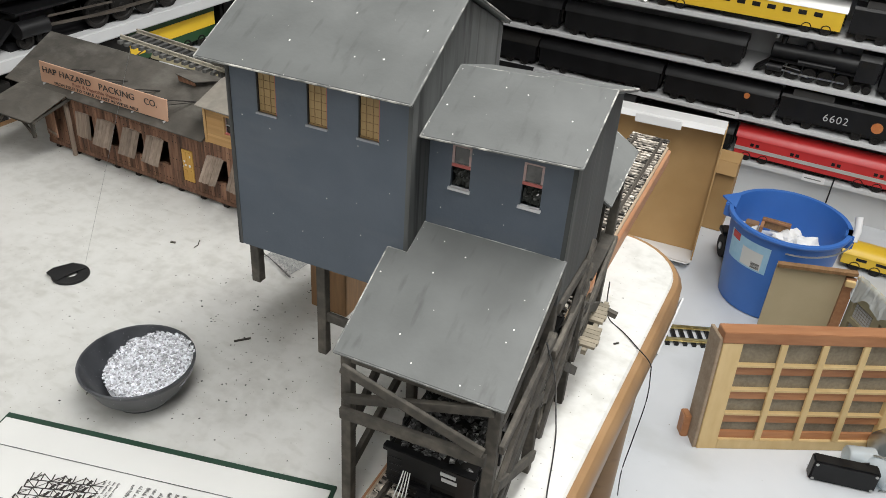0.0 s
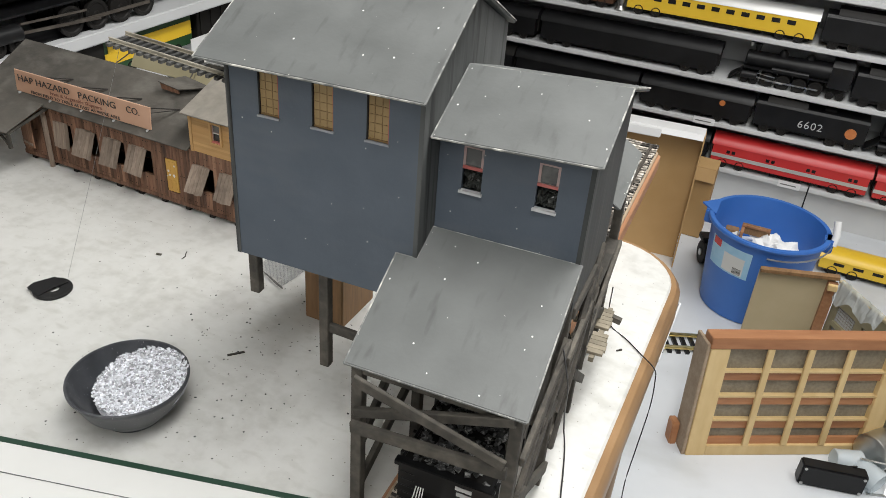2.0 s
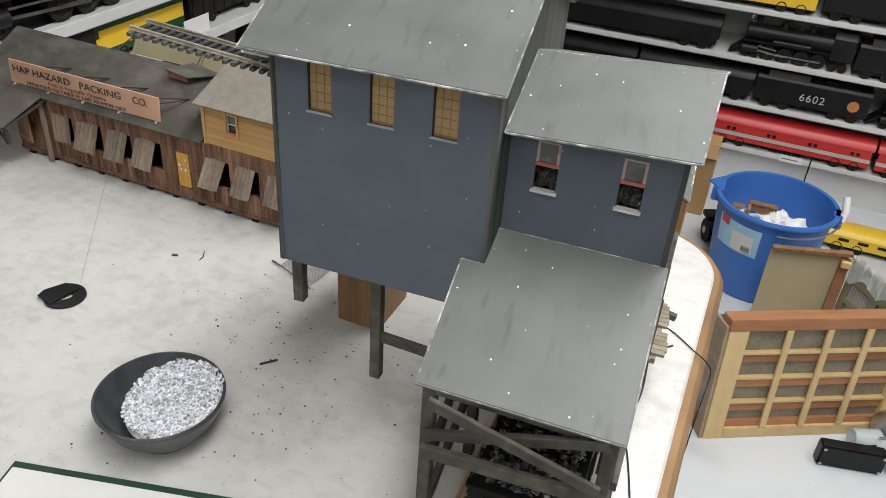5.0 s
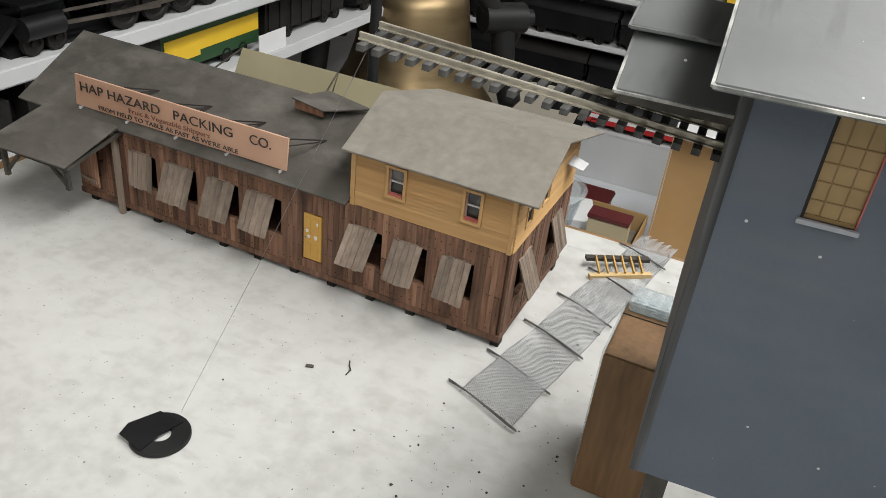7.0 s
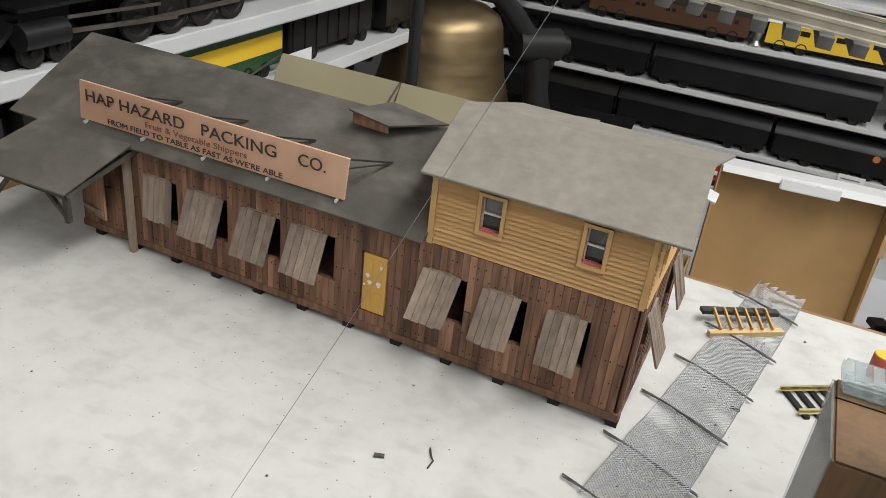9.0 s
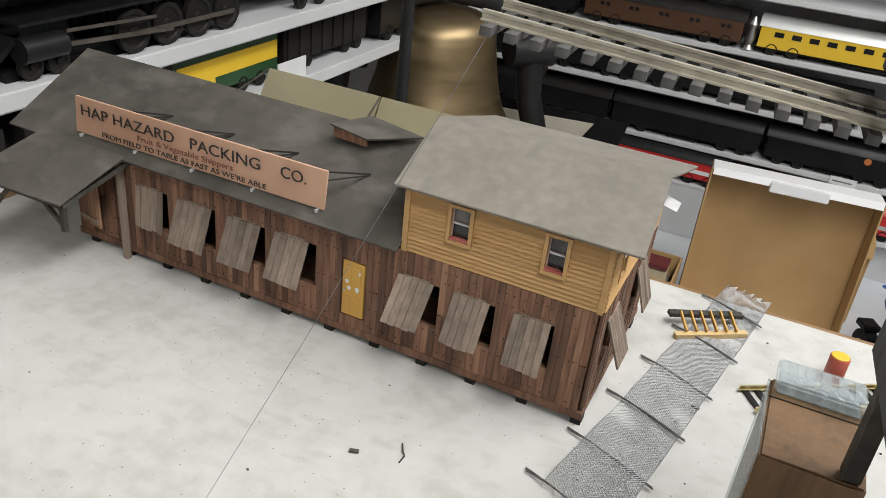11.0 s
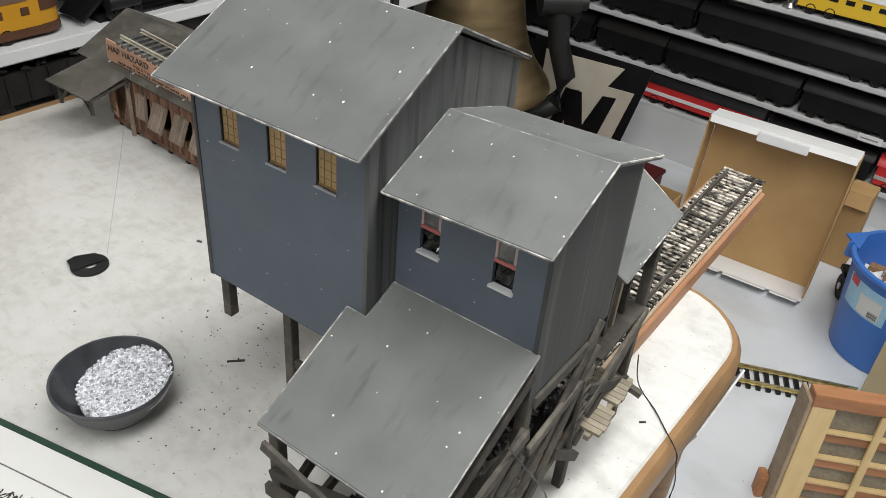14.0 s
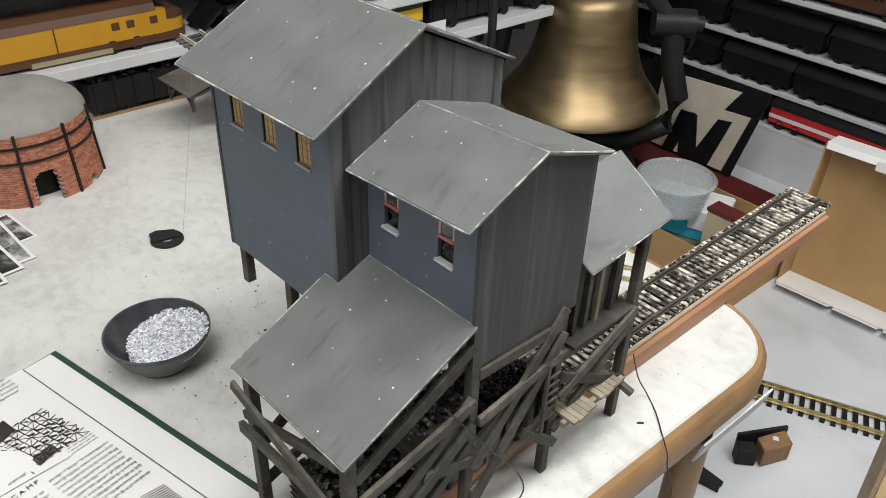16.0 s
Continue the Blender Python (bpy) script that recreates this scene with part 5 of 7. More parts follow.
# print runs along v, with lines stacked along u
lines = bmesh.new()
for blk_u, blk_v0, blk_v1, n, step in ((0.133, 0.042, 0.093, 10, 0.0056), (0.1125, 0.044, 0.067, 4, 0.0034), (0.003, 0.048, 0.085, 5, 0.0056), (0.138, 0.10, 0.16, 20, 0.0056), (0.112, 0.098, 0.112, 1, 0.0056), (0.255, 0.045, 0.092, 5, 0.0056), (0.02, 0.125, 0.165, 16, 0.0056)):
    for k in range(n):
        u = blk_u + k * step
        v = blk_v0 + (0.0 if k % 4 else 0.004 * rng.random())
        while v < blk_v1:
            L = 0.0016 + 0.0042 * rng.random()
            e = min(v + L, blk_v1)
            q = v
            while q < e:
                tall = 0.2 + 0.34 * rng.random()
                bar(u - step * 0.1 * rng.random(), q, u + step * tall, q + 0.0005 * rng.random(), 0.0005, lines)
                q += 0.0008 + 0.0003 * rng.random()
            v += L + 0.0013
tagged(wpart("text_lines", lines, M["print"], book, "rows of small grey print"), kind="stuff")
draw = bmesh.new()
for i in range(7):
    for k in range(6):
        u0, v0 = 0.062 + 0.0075 * i, 0.092 - 0.0068 * k - 0.0012 * i
        w0 = 0.0005 + 0.0006 * rng.random()
        bar(u0, v0, u0 + 0.0076, v0 - 0.001, w0, draw)
        bar(u0, v0, u0 - 0.0012, v0 - 0.0064, w0, draw)
        if (i + k) % 2:
            bar(u0, v0, u0 + 0.0066, v0 - 0.0068, 0.0006, draw)
        else:
            bar(u0 + 0.0076, v0 - 0.001, u0 - 0.001, v0 - 0.006, 0.0006, draw)
        if rng.random() < 0.45:
            bar(u0 + 0.003, v0, u0 + 0.0045, v0 - 0.005, 0.0022, draw)
for k in range(40):
    u0, v0 = 0.06 + 0.055 * rng.random(), 0.052 + 0.045 * rng.random()
    bar(u0, v0, u0 + 0.004 * rng.random(), v0 - 0.006 * rng.random(), 0.0007, draw)
for k in range(16):
    bar(0.05 + 0.0011 * k, 0.078, 0.054 + 0.0011 * k, 0.1, 0.0013, draw)
for k in range(9):
    bar(0.102 + 0.0012 * k, 0.07, 0.105 + 0.0012 * k, 0.088, 0.0009, draw)
bar(0.126, 0.067, 0.118, 0.124, 0.0005, draw)
for k in range(14):
    bar(0.2035 + 0.0022 * k, 0.044, 0.199 + 0.0022 * k, 0.062, 0.0006, draw)
for k in range(30):
    u, v = 0.2 + 0.04 * rng.random(), 0.06 + 0.03 * rng.random()
    bar(u, v, u + 0.008 * rng.random(), v + 0.01 * rng.random(), 0.0008, draw)
tagged(wpart("line_drawing", draw, M["ink"], book, "black line drawings"), kind="stuff")
for ch, cv in zip("CAMP", (0.1185, 0.1125, 0.1065, 0.1005)):
    o = Vector(bp(0.1295, cv, page_z(cv) + 0.0006))
    ex, ey = -BV, -BU
    head_m = Matrix(((ex.x, ey.x, 0, o.x), (ex.y, ey.y, 0, o.y), (0, 0, 1, o.z), (0, 0, 0, 1)))
    lettering(ch, 0.0062, PLACES[book.name].inverted() @ head_m, M["ink"], book, "heading_letter", depth=0.00005)

# loose printed sheets beyond the book
M["photo"] = material("dark_halftone_print", [(0.008, 0.008, 0.009), (0.05, 0.05, 0.052), (0.45, 0.45, 0.45)], 55, 0.5, ramp=(0.42, 0.62), vary=0.2)
for k, (sx, sy, sa, sl) in enumerate(((-0.429, -0.046, 9, 0.07), (-0.387, -0.062, 4, 0.098), (-0.374, -0.077, 7, 0.115), (-0.357, -0.098, 3, 0.13))):
    sheet = thing("printed_sheet", (sx, sy, T + 0.0004 + 0.0007 * k), "loose white sheet with dark printed pictures", "paper", "loose sheets", turn=sa)
    part("page", slab([(-sl, -0.09, 0.0004), (0.0, -0.09, 0.0006), (0.0, 0.0, 0.0004), (-sl, 0.0, 0.0005)], 0.0003), M["paper"], sheet)
    for q in range(2):
        y1 = -0.0035 - 0.04 * q
        part("picture", slab([(-sl + 0.004, y1 - 0.036, 0.00085), (-0.004, y1 - 0.036, 0.00085), (-0.004, y1, 0.00085), (-sl + 0.004, y1, 0.00085)], 0.0002), M["photo"], sheet)
        part("picture", slab([(-sl * 0.7, y1 - 0.03, 0.00095), (-sl * 0.38, y1 - 0.03, 0.00095), (-sl * 0.42, y1 - 0.006, 0.00095), (-sl * 0.66, y1 - 0.008, 0.00095)], 0.00008), M["print"], sheet)

# crumbs, sticks and bits on the table
def on_table(r):
    if r.random() < 0.7:
        return r.gauss(-0.12, 0.07), r.gauss(0.07, 0.08), T + 0.0005
    return r.uniform(-0.6, 0.17), r.uniform(-0.1, 0.44), T + 0.0005


solid("crumbs", crumbs(260, on_table, 0.0009, 11, 0.5), M["coalmix"], "dark crumbs scattered on the table top", "debris", kind="stuff")
for p, q, w in (((-0.134, 0.064), (-0.124, 0.075), 0.0017), ((-0.293, 0.160), (-0.298, 0.158), 0.0022), ((0.166, 0.246), (0.170, 0.25), 0.0012), ((-0.137, 0.303), (-0.132, 0.301), 0.0014)):
    solid("splinter", beam((*p, T + 0.0009), (*q, T + 0.0011), w, 0.0012), M["timber"], "small dark wood splinter on the table", "debris", group="splinters")
solid("twig", tube([(-0.2755, 0.178, T + 0.0006), (-0.2725, 0.1725, T + 0.0012), (-0.2700, 0.1695, T + 0.0012), (-0.2705, 0.164, T + 0.0006)], 0.0005, 5), M["timber"], "thin curved dark twig on the table", "debris")

# wires hanging from the tower over the table edge
def wire(pts):
    out = []
    for i in range(len(pts) - 1):
        p0, p1, p2, p3 = (Vector(pts[max(0, min(j, len(pts) - 1))]) for j in (i - 1, i, i + 1, i + 2))
        for k in range(6):
            s = k / 6
            out.append(0.5 * ((2 * p1) + (p2 - p0) * s + (2 * p0 - 5 * p1 + 4 * p2 - p3) * s * s + (3 * p1 - p0 - 3 * p2 + p3) * s ** 3))
    return out + [Vector(pts[-1])]


solid("wire", tube(wire([(0.151, 0.243, 0.688), (0.149, 0.262, 0.65), (0.151, 0.279, 0.6225), (0.17, 0.267, 0.6213), (0.187, 0.252, 0.6213), (0.203, 0.238, 0.6205), (0.2065, 0.237, 0.608), (0.207, 0.256, 0.56), (0.2055, 0.24, 0.52), (0.2045, 0.225, 0.49), (0.205, 0.24, 0.44)]), 0.0006, 6), M["black"], "thin black wire hanging over the table edge", "wire")
solid("wire", tube(wire([(0.1615, 0.03, 0.77), (0.161, 0.07, 0.709), (0.155, 0.11, 0.65), (0.155, 0.121, 0.6222), (0.161, 0.105, 0.6213), (0.168, 0.08, 0.6213), (0.178, 0.04, 0.6213), (0.192, -0.005, 0.6213), (0.2055, -0.03, 0.614), (0.2075, -0.04, 0.56)]), 0.0006, 6), M["black"], "thin black wire trailing down from the tower", "wire")

# ---- ramp with ballasted track ----
ramp = thing("ramp_track", (0.1, 0.3, T), "weathered model track with light ballast on a reddish board", "model track")
RA, RB = Vector((0.1055, -0.2, 0)), Vector((0.0798, 0.67, 0))


def rp(s, off, z):
    d = (RB - RA).normalized()
    q = RA + d * s + Vector((d.y, -d.x, 0)) * off
    return (q.x, q.y, z)


RL = (RB - RA).length
wpart("board", slab([rp(0, -0.033, 0.641), rp(0, 0.033, 0.641), rp(RL - 0.004, 0.033, 0.641), rp(RL, 0.0, 0.641), rp(RL - 0.012, -0.033, 0.641)], 0.0205, bevel=0.0015), M["rampwood"], ramp, "reddish-brown wood board")
wpart("roadbed", slab([rp(0.01, -0.029, 0.6455), rp(0.01, 0.029, 0.6455), rp(RL - 0.006, 0.029, 0.6455), rp(RL - 0.012, -0.029, 0.6455)], 0.0044, bevel=0.001), M["cork"], ramp, "tan cork roadbed")
for s in (-1, 1):
    rb = bmesh.new()
    for w, h, z in ((0.0042, 0.0009, 0.6494), (0.0011, 0.0026, 0.6512), (0.0024, 0.0012, 0.6531)):
        beam(rp(0.01, s * 0.0175, z), rp(RL - 0.004, s * 0.0175, z), w, h, bm=rb)
    wpart("rail", rb, M["darkrail"], ramp, "rust-dark rail")
tie_me = finish(box(-0.0255, 0.0255, -0.0021, 0.0021, 0, 0.0035), "sleeper", M["paletie"])
wpart("dirt_bed", slab([rp(0.012, -0.0262, 0.6466), rp(0.012, 0.0262, 0.6466), rp(RL - 0.008, 0.0262, 0.6466), rp(RL - 0.014, -0.0262, 0.6466)], 0.001), M["dullblack"], ramp, "dark ballast bed")
RANG = math.degrees(math.atan2((RB - RA).y, (RB - RA).x)) - 90
for k in range(112):
    p = rp(0.012 + k * 0.0078, 0.0008 * math.sin(k * 3.3), 0.6456)
    shared("sleeper", tie_me, ramp, PLACES[ramp.name].inverted() @ pose(*p, 0, 0, RANG + 1.5 * math.sin(k * 9.1)))


def ballast(r):
    k = r.randrange(112)
    s = 0.012 + (k + 0.5) * 0.0078 + r.gauss(0, 0.0009)
    off = r.uniform(-0.0265, 0.0265) if r.random() < 0.3 else r.choice((-1, 1)) * r.uniform(0.0185, 0.0268)
    return rp(s, off, 0.6468 + 0.001 * r.random())


M["ballast"] = material("pale_ballast", [(0.34, 0.30, 0.25), (0.62, 0.58, 0.52)], 400, 0.9, vary=0.4, island=True)
tagged(wpart("ballast", crumbs(1500, ballast, 0.0012, 21), M["ballast"], ramp, "pale broken ballast"), kind="stuff")

# hopper car under the low bay
hop = thing("hopper_car", (0.1, 0.05, T), "black model hopper car loaded with coal", "model wagon")
HX0, HX1, HY0, HY1, HZ0, HZ1 = 0.0785, 0.141, -0.058, 0.135, 0.664, 0.695
wpart("body", wall_with_holes(HX0, HX1, HZ0, HZ1, [(HX0 + 0.012, HX0 + 0.03, HZ0 + 0.003, HZ0 + 0.012), (HX1 - 0.03, HX1 - 0.012, HZ0 + 0.003, HZ0 + 0.012)], 0.002, lambda u, d, z: (u, HY0 + d, z)), M["black"], hop)
wpart("side_sheet", box(HX0, HX0 + 0.002, HY0 + 0.002, HY1, HZ0, HZ1), M["black"], hop)
wpart("side_sheet", box(HX1 - 0.002, HX1, HY0 + 0.002, HY1, HZ0, HZ1), M["black"], hop)
wpart("end_sheet", box(HX0, HX1, HY1, HY1 + 0.002, HZ0, HZ1), M["black"], hop)
wpart("hopper_floor", box(HX0 + 0.002, HX1 - 0.002, HY0 + 0.003, HY1, HZ0, HZ0 + 0.004), M["black"], hop)
wpart("end_rib", box(HX0 - 0.002, HX1 + 0.002, HY0 - 0.003, HY0 + 0.003, HZ1 - 0.001, HZ1 + 0.003, 0.0006), M["black"], hop)
for k in range(10):
    yy = HY0 + 0.008 + k * 0.019
    for xx in (HX0 - 0.0025, HX1 + 0.0003):
        wpart("side_rib", box(xx, xx + 0.0022, yy, yy + 0.003, HZ0, HZ1), M["black"], hop)
for k in range(5):
    zz = HZ0 + 0.003 + k * 0.006
    wpart("grab_iron", tube([(HX0 + 0.003, HY0 - 0.003, zz), (HX0 + 0.012, HY0 - 0.003, zz)], 0.0005, 5), M["black"], hop)
wpart("brake_wheel", lathe([(0.0042, 0.0), (0.0058, 0.0004), (0.0058, 0.0012), (0.0042, 0.0016), (0.0042, 0.0)], 20, at=(0, 0, 0), close=False), M["steel"], hop, "silver brake wheel").matrix_basis = PLACES[hop.name].inverted() @ pose(0.0965, HY0 - 0.003, 0.685, 78, 0, 0) @ Matrix.Scale(1.25, 4) @ PLACES[hop.name]
wpart("centre_sill", box(0.102, 0.118, -0.062, 0.135, 0.6565, HZ0), M["black"], hop)
wpart("coupler", box(0.106, 0.114, -0.074, -0.0625, 0.658, 0.664, 0.001), M["steel"], hop)
for yy in (-0.034, 0.108):
    tk = wpart("truck", box(0.084, 0.136, yy - 0.018, yy + 0.018, 0.657, 0.662), M["black"], hop)
    for dy in (-0.012, 0.012):
        for xx in (0.0885, 0.1235):
            part("wheel", beam((xx, yy + dy, 0.6605), (xx + 0.003, yy + dy, 0.6605), 0.0125, 0.0125), M["dullblack"], tk)
wpart("car_lettering", box(0.1175, 0.1285, HY0 - 0.0004, HY0, 0.688, 0.691), M["palesill"], hop, "pale lettering bar")
wpart("car_lettering", box(0.1185, 0.1295, HY0 - 0.0004, HY0, 0.683, 0.686), M["palesill"], hop, "pale lettering bar")
tagged(wpart("coal_load", crumbs(1000, lambda r: (r.uniform(HX0 + 0.004, HX1 - 0.004), r.uniform(HY0 + 0.003, 0.13), 0.6955 + 0.011 * r.random()), 0.0026, 5), M["coalmix"], hop, "grey-black coal"), kind="stuff")
wpart("load_bed", box(HX0 + 0.002, HX1 - 0.002, HY0 + 0.003, HY1, 0.6685, 0.6945), M["dullblack"], hop)
for k in range(4):
    yarn = solid("thread", tube(wire([(0.094 + 0.0016 * k, -0.0645, 0.686), (0.0925 + 0.002 * k, -0.07, 0.674 - 0.002 * k), (0.087 + 0.0035 * k, -0.077 - 0.002 * (k % 2), 0.65), (0.082 + 0.005 * k, -0.081, 0.6315)]), 0.0004, 5), M["paper"], "loose white thread tangled on the wagon end", "thread", group="threads")
    yarn.matrix_basis = SHIFT @ yarn.matrix_basis
# coal bin inside the low bay
wpart("coal_bin", box(0.064, 0.149, 0.0, 0.04, 0.705, 0.742), M["timber"], tower, "dark plank bin")
tagged(wpart("bin_load", crumbs(260, lambda r: (r.uniform(0.068, 0.148), r.uniform(-0.012, 0.035), 0.7435 + 0.004 * r.random()), 0.0026, 9), M["coalmix"], tower, "grey stone load"), kind="stuff")

hop.matrix_basis = SHIFT @ PLACES[hop.name]

# ---- things on the floor beyond the table ----
bucket = thing("bucket", (0.2895, 1.432, 0), "blue plastic bucket full of scraps and white rags", "bucket")
pail = part("pail", lathe([(0.116, 0.0), (0.12, 0.003), (0.1385, 0.222), (0.1385, 0.228), (0.149, 0.231), (0.151, 0.236), (0.149, 0.241), (0.1385, 0.241), (0.136, 0.22), (0.117, 0.008), (0.05, 0.006)], 64), M["blue"], bucket, smooth=True)
part("spout", slab([(-0.13, 0.07, 0.2405), (-0.13, -0.03, 0.2405), (-0.172, 0.015, 0.2435)], 0.004), M["blue"], pail)
for s in (-1, 1):
    part("handle_lug", box(0.135 * s - 0.012 + 0.01 * s, 0.135 * s + 0.012 + 0.01 * s, -0.02, 0.02, 0.205, 0.241, 0.003), M["blue"], bucket)
part("bail", tube([((0.1435 + 0.012 * q / 8) * math.cos(radians(-84 + 9.5 * q)), (0.1435 + 0.012 * q / 8) * math.sin(radians(-84 + 9.5 * q)), 0.212 + 0.012 * (q / 8) ** 2) for q in range(9)], 0.0022, 8), M["steel"], bucket, "bent wire bail")
part("grip", tube([(0.155, -0.012, 0.226), (0.157, -0.004, 0.25), (0.15, 0.01, 0.282)], 0.009, 10), M["cardwhite"], bucket, "white plastic grip", smooth=True)


def pail_patch(a0, a1, z0, z1, off, mat, name, label, parent):
    bm = bmesh.new()
    n = 8
    rows_ = []
    for z in (z0, z1):
        r = 0.12 + (0.1385 - 0.12) * (z - 0.003) / 0.219 + off
        rows_.append([bm.verts.new((r * math.cos(radians(a0 + (a1 - a0) * k / n)), r * math.sin(radians(a0 + (a1 - a0) * k / n)), z)) for k in range(n + 1)])
    for k in range(n):
        bm.faces.new((rows_[0][k], rows_[0][k + 1], rows_[1][k + 1], rows_[1][k]))
    return part(name, bm, mat, parent, label)


pail_patch(-150, -97, 0.132, 0.208, 0.0006, M["labelblue"], "paper_label", "pale blue printed label", bucket)
pail_patch(-128, -103, 0.137, 0.186, 0.0012, M["paper"], "label_print", "white label panel", bucket)
pail_patch(-147, -134, 0.188, 0.208, 0.0012, M["maroonred"], "label_print", "red label corner", bucket)
for k in range(9):
    a = -114 + 1.1 * k
    pail_patch(a, a + 0.6, 0.139, 0.156, 0.0018, M["ink"], "label_bar", "", bucket)
part("rubbish_bed", lathe([(0.118, 0.1), (0.122, 0.13), (0.06, 0.15), (0.02, 0.155)], 30), M["cardwhite"], bucket, "white crumpled rag")


def crumple(cx, cy, cz_, s, seed, mat, name, label):
    bm = bmesh.new()
    bmesh.ops.create_icosphere(bm, subdivisions=3, radius=s)
    for v in bm.verts:
        d = v.co.normalized()
        v.co *= 0.75 + 0.55 * noise.noise(d * 2.3 + Vector((seed, 0, 0)))
        v.co.z *= 0.6
        v.co += Vector((cx, cy, cz_))
    return part(name, bm, mat, bucket, label)


crumple(0.055, -0.005, 0.165, 0.062, 1.0, M["cardwhite"], "rag", "crumpled white rag")
crumple(0.015, 0.035, 0.158, 0.058, 4.0, M["cardwhite"], "rag", "crumpled white rag")
crumple(-0.08, 0.02, 0.155, 0.045, 8.0, M["paper"], "rag", "crumpled white rag")
scrap = part("scrap", box(-0.062, 0.01, 0.04, 0.048, 0.172, 0.2, 0.001), M["blockwood"], bucket, "brown wood scrap frame")
part("scrap_lip", box(-0.062, 0.01, 0.034, 0.0395, 0.1935, 0.2, 0.001), M["rampwood"], scrap)
part("scrap_end", box(-0.062, -0.054, 0.0, 0.0395, 0.172, 0.193, 0.001), M["rampwood"], scrap)
part("scrap", box(-0.1, -0.066, 0.02, 0.05, 0.168, 0.182, 0.002), M["rim"], bucket, "brown wood scrap")

bucket.matrix_basis = bucket.matrix_basis @ Matrix.Diagonal((0.9, 0.9, 0.92, 1))
roller = thing("caster_wheel", (0.166, 1.565, 0), "small black rubber wheel on the floor behind the bucket", "wheel", turn=25)
part("tyre", tube([(-0.013, 0, 0.03), (-0.011, 0, 0.03), (0.011, 0, 0.03), (0.013, 0, 0.03)], 0.03, 24), M["dullblack"], roller, smooth=True)
part("hub", tube([(-0.016, 0, 0.03), (0.016, 0, 0.03)], 0.009, 14), M["steel"], roller)
part("bracket", box(-0.018, 0.018, -0.008, 0.03, 0.061, 0.075, 0.002), M["iron"], roller)
cbox = thing("cardboard_box", (-0.03, 1.54, 0), "shallow open cardboard box standing on edge, white outside", "box")
wpart("box_base", box(-0.204, 0.142, 1.578, 1.581, 0.004, 0.405), M["card"], cbox, "bare brown cardboard")
wpart("box_top", box(-0.207, 0.144, 1.515, 1.581, 0.406, 0.412, 0.001), M["cardwhite"], cbox, "white outer card")
wpart("box_bottom", box(-0.207, 0.144, 1.50, 1.581, 0.0, 0.0035, 0.001), M["cardwhite"], cbox)
for x0, x1 in ((-0.209, -0.2055), (0.1425, 0.146)):
    wpart("box_side", box(x0, x1, 1.515, 1.581, 0.004, 0.4055), M["card"], cbox)
wpart("top_flap", slab([(-0.204, 1.514, 0.411), (0.142, 1.514, 0.411), (0.142, 1.508, 0.396), (-0.204, 1.508, 0.396)], 0.003), M["cardwhite"], cbox, "white rim flap")
wpart("tuck_flap", box(-0.085, 0.035, 1.499, 1.506, 0.385, 0.411, 0.002), M["cardwhite"], cbox, "folded white tuck flap")
for x0, x1 in ((-0.2, -0.06), (-0.055, 0.06), (0.065, 0.14)):
    wpart("bottom_flap", slab([(x0, 1.499, 0.004), (x1, 1.499, 0.004), (x1 - 0.004, 1.474, 0.013), (x0 + 0.004, 1.474, 0.013)], 0.003), M["cardwhite"], cbox, "white rim flap")
cbox.matrix_basis = pose(-0.062, 1.485, 0.0045, -6, 0, 5) @ Matrix.Diagonal((0.923, 1, 0.862, 1))
sbox = thing("cardboard_carton", (0.11, 1.7, 0), "small plain brown cardboard carton", "box")
wpart("carton_body", box(0.075, 0.134, 1.684, 1.76, 0.0, 0.206, 0.002), M["card"], sbox)
wpart("carton_flap", slab([(0.076, 1.682, 0.206), (0.133, 1.682, 0.206), (0.136, 1.67, 0.174), (0.078, 1.67, 0.174)], 0.003), M["card"], sbox)

# lattice tray with woven screen
tray = thing("lattice_tray", (0.262, 0.835, 0), "pine and red-brown lattice tray with woven screen, standing", "frame", turn=30)
TL, TH = 0.372, 0.25
part("screen", box(0.02, TL - 0.02, 0.012, 0.015, 0.02, TH - 0.02), M["screen"], tray, "brown woven screen")
part("stile", box(0.0, 0.036, 0.0, 0.024, 0.0, TH - 0.018, 0.001), M["pine"], tray)
part("stile", box(TL - 0.036, TL, 0.0, 0.024, 0.0, TH - 0.018, 0.001), M["pine"], tray)
part("top_rail", box(-0.002, TL + 0.002, -0.001, 0.03, TH - 0.018, TH + 0.004, 0.001), M["redpine"], tray)
part("bottom_rail", box(0.036, TL - 0.036, 0.0, 0.024, 0.0, 0.022, 0.001), M["pine"], tray)
for k in range(1, 4):
    zz = 0.022 + (TH - 0.04) * k / 4
    part("cross_rail", box(0.036, TL - 0.036, 0.006, 0.022, zz - 0.016, zz + 0.002), M["redpine"], tray)
    part("cross_lip", box(0.036, TL - 0.036, 0.002, 0.0235, zz + 0.002, zz + 0.006), M["pine"], tray)
part("cross_rail", box(0.036, TL - 0.036, 0.006, 0.022, 0.022, 0.036), M["redpine"], tray)
for k in range(1, 4):
    xx = 0.036 + (TL - 0.072) * k / 4
    part("muntin", box(xx - 0.006, xx + 0.006, -0.001, 0.0045, 0.022, TH - 0.018, 0.0008), M["pine"], tray)
part("side_edge", box(-0.007, -0.0005, 0.002, 0.05, 0.0, TH - 0.01, 0.001), M["cork"], tray)
part("foot", box(-0.022, -0.008, 0.03, 0.055, 0.0, 0.05, 0.002), M["redpine"], tray)

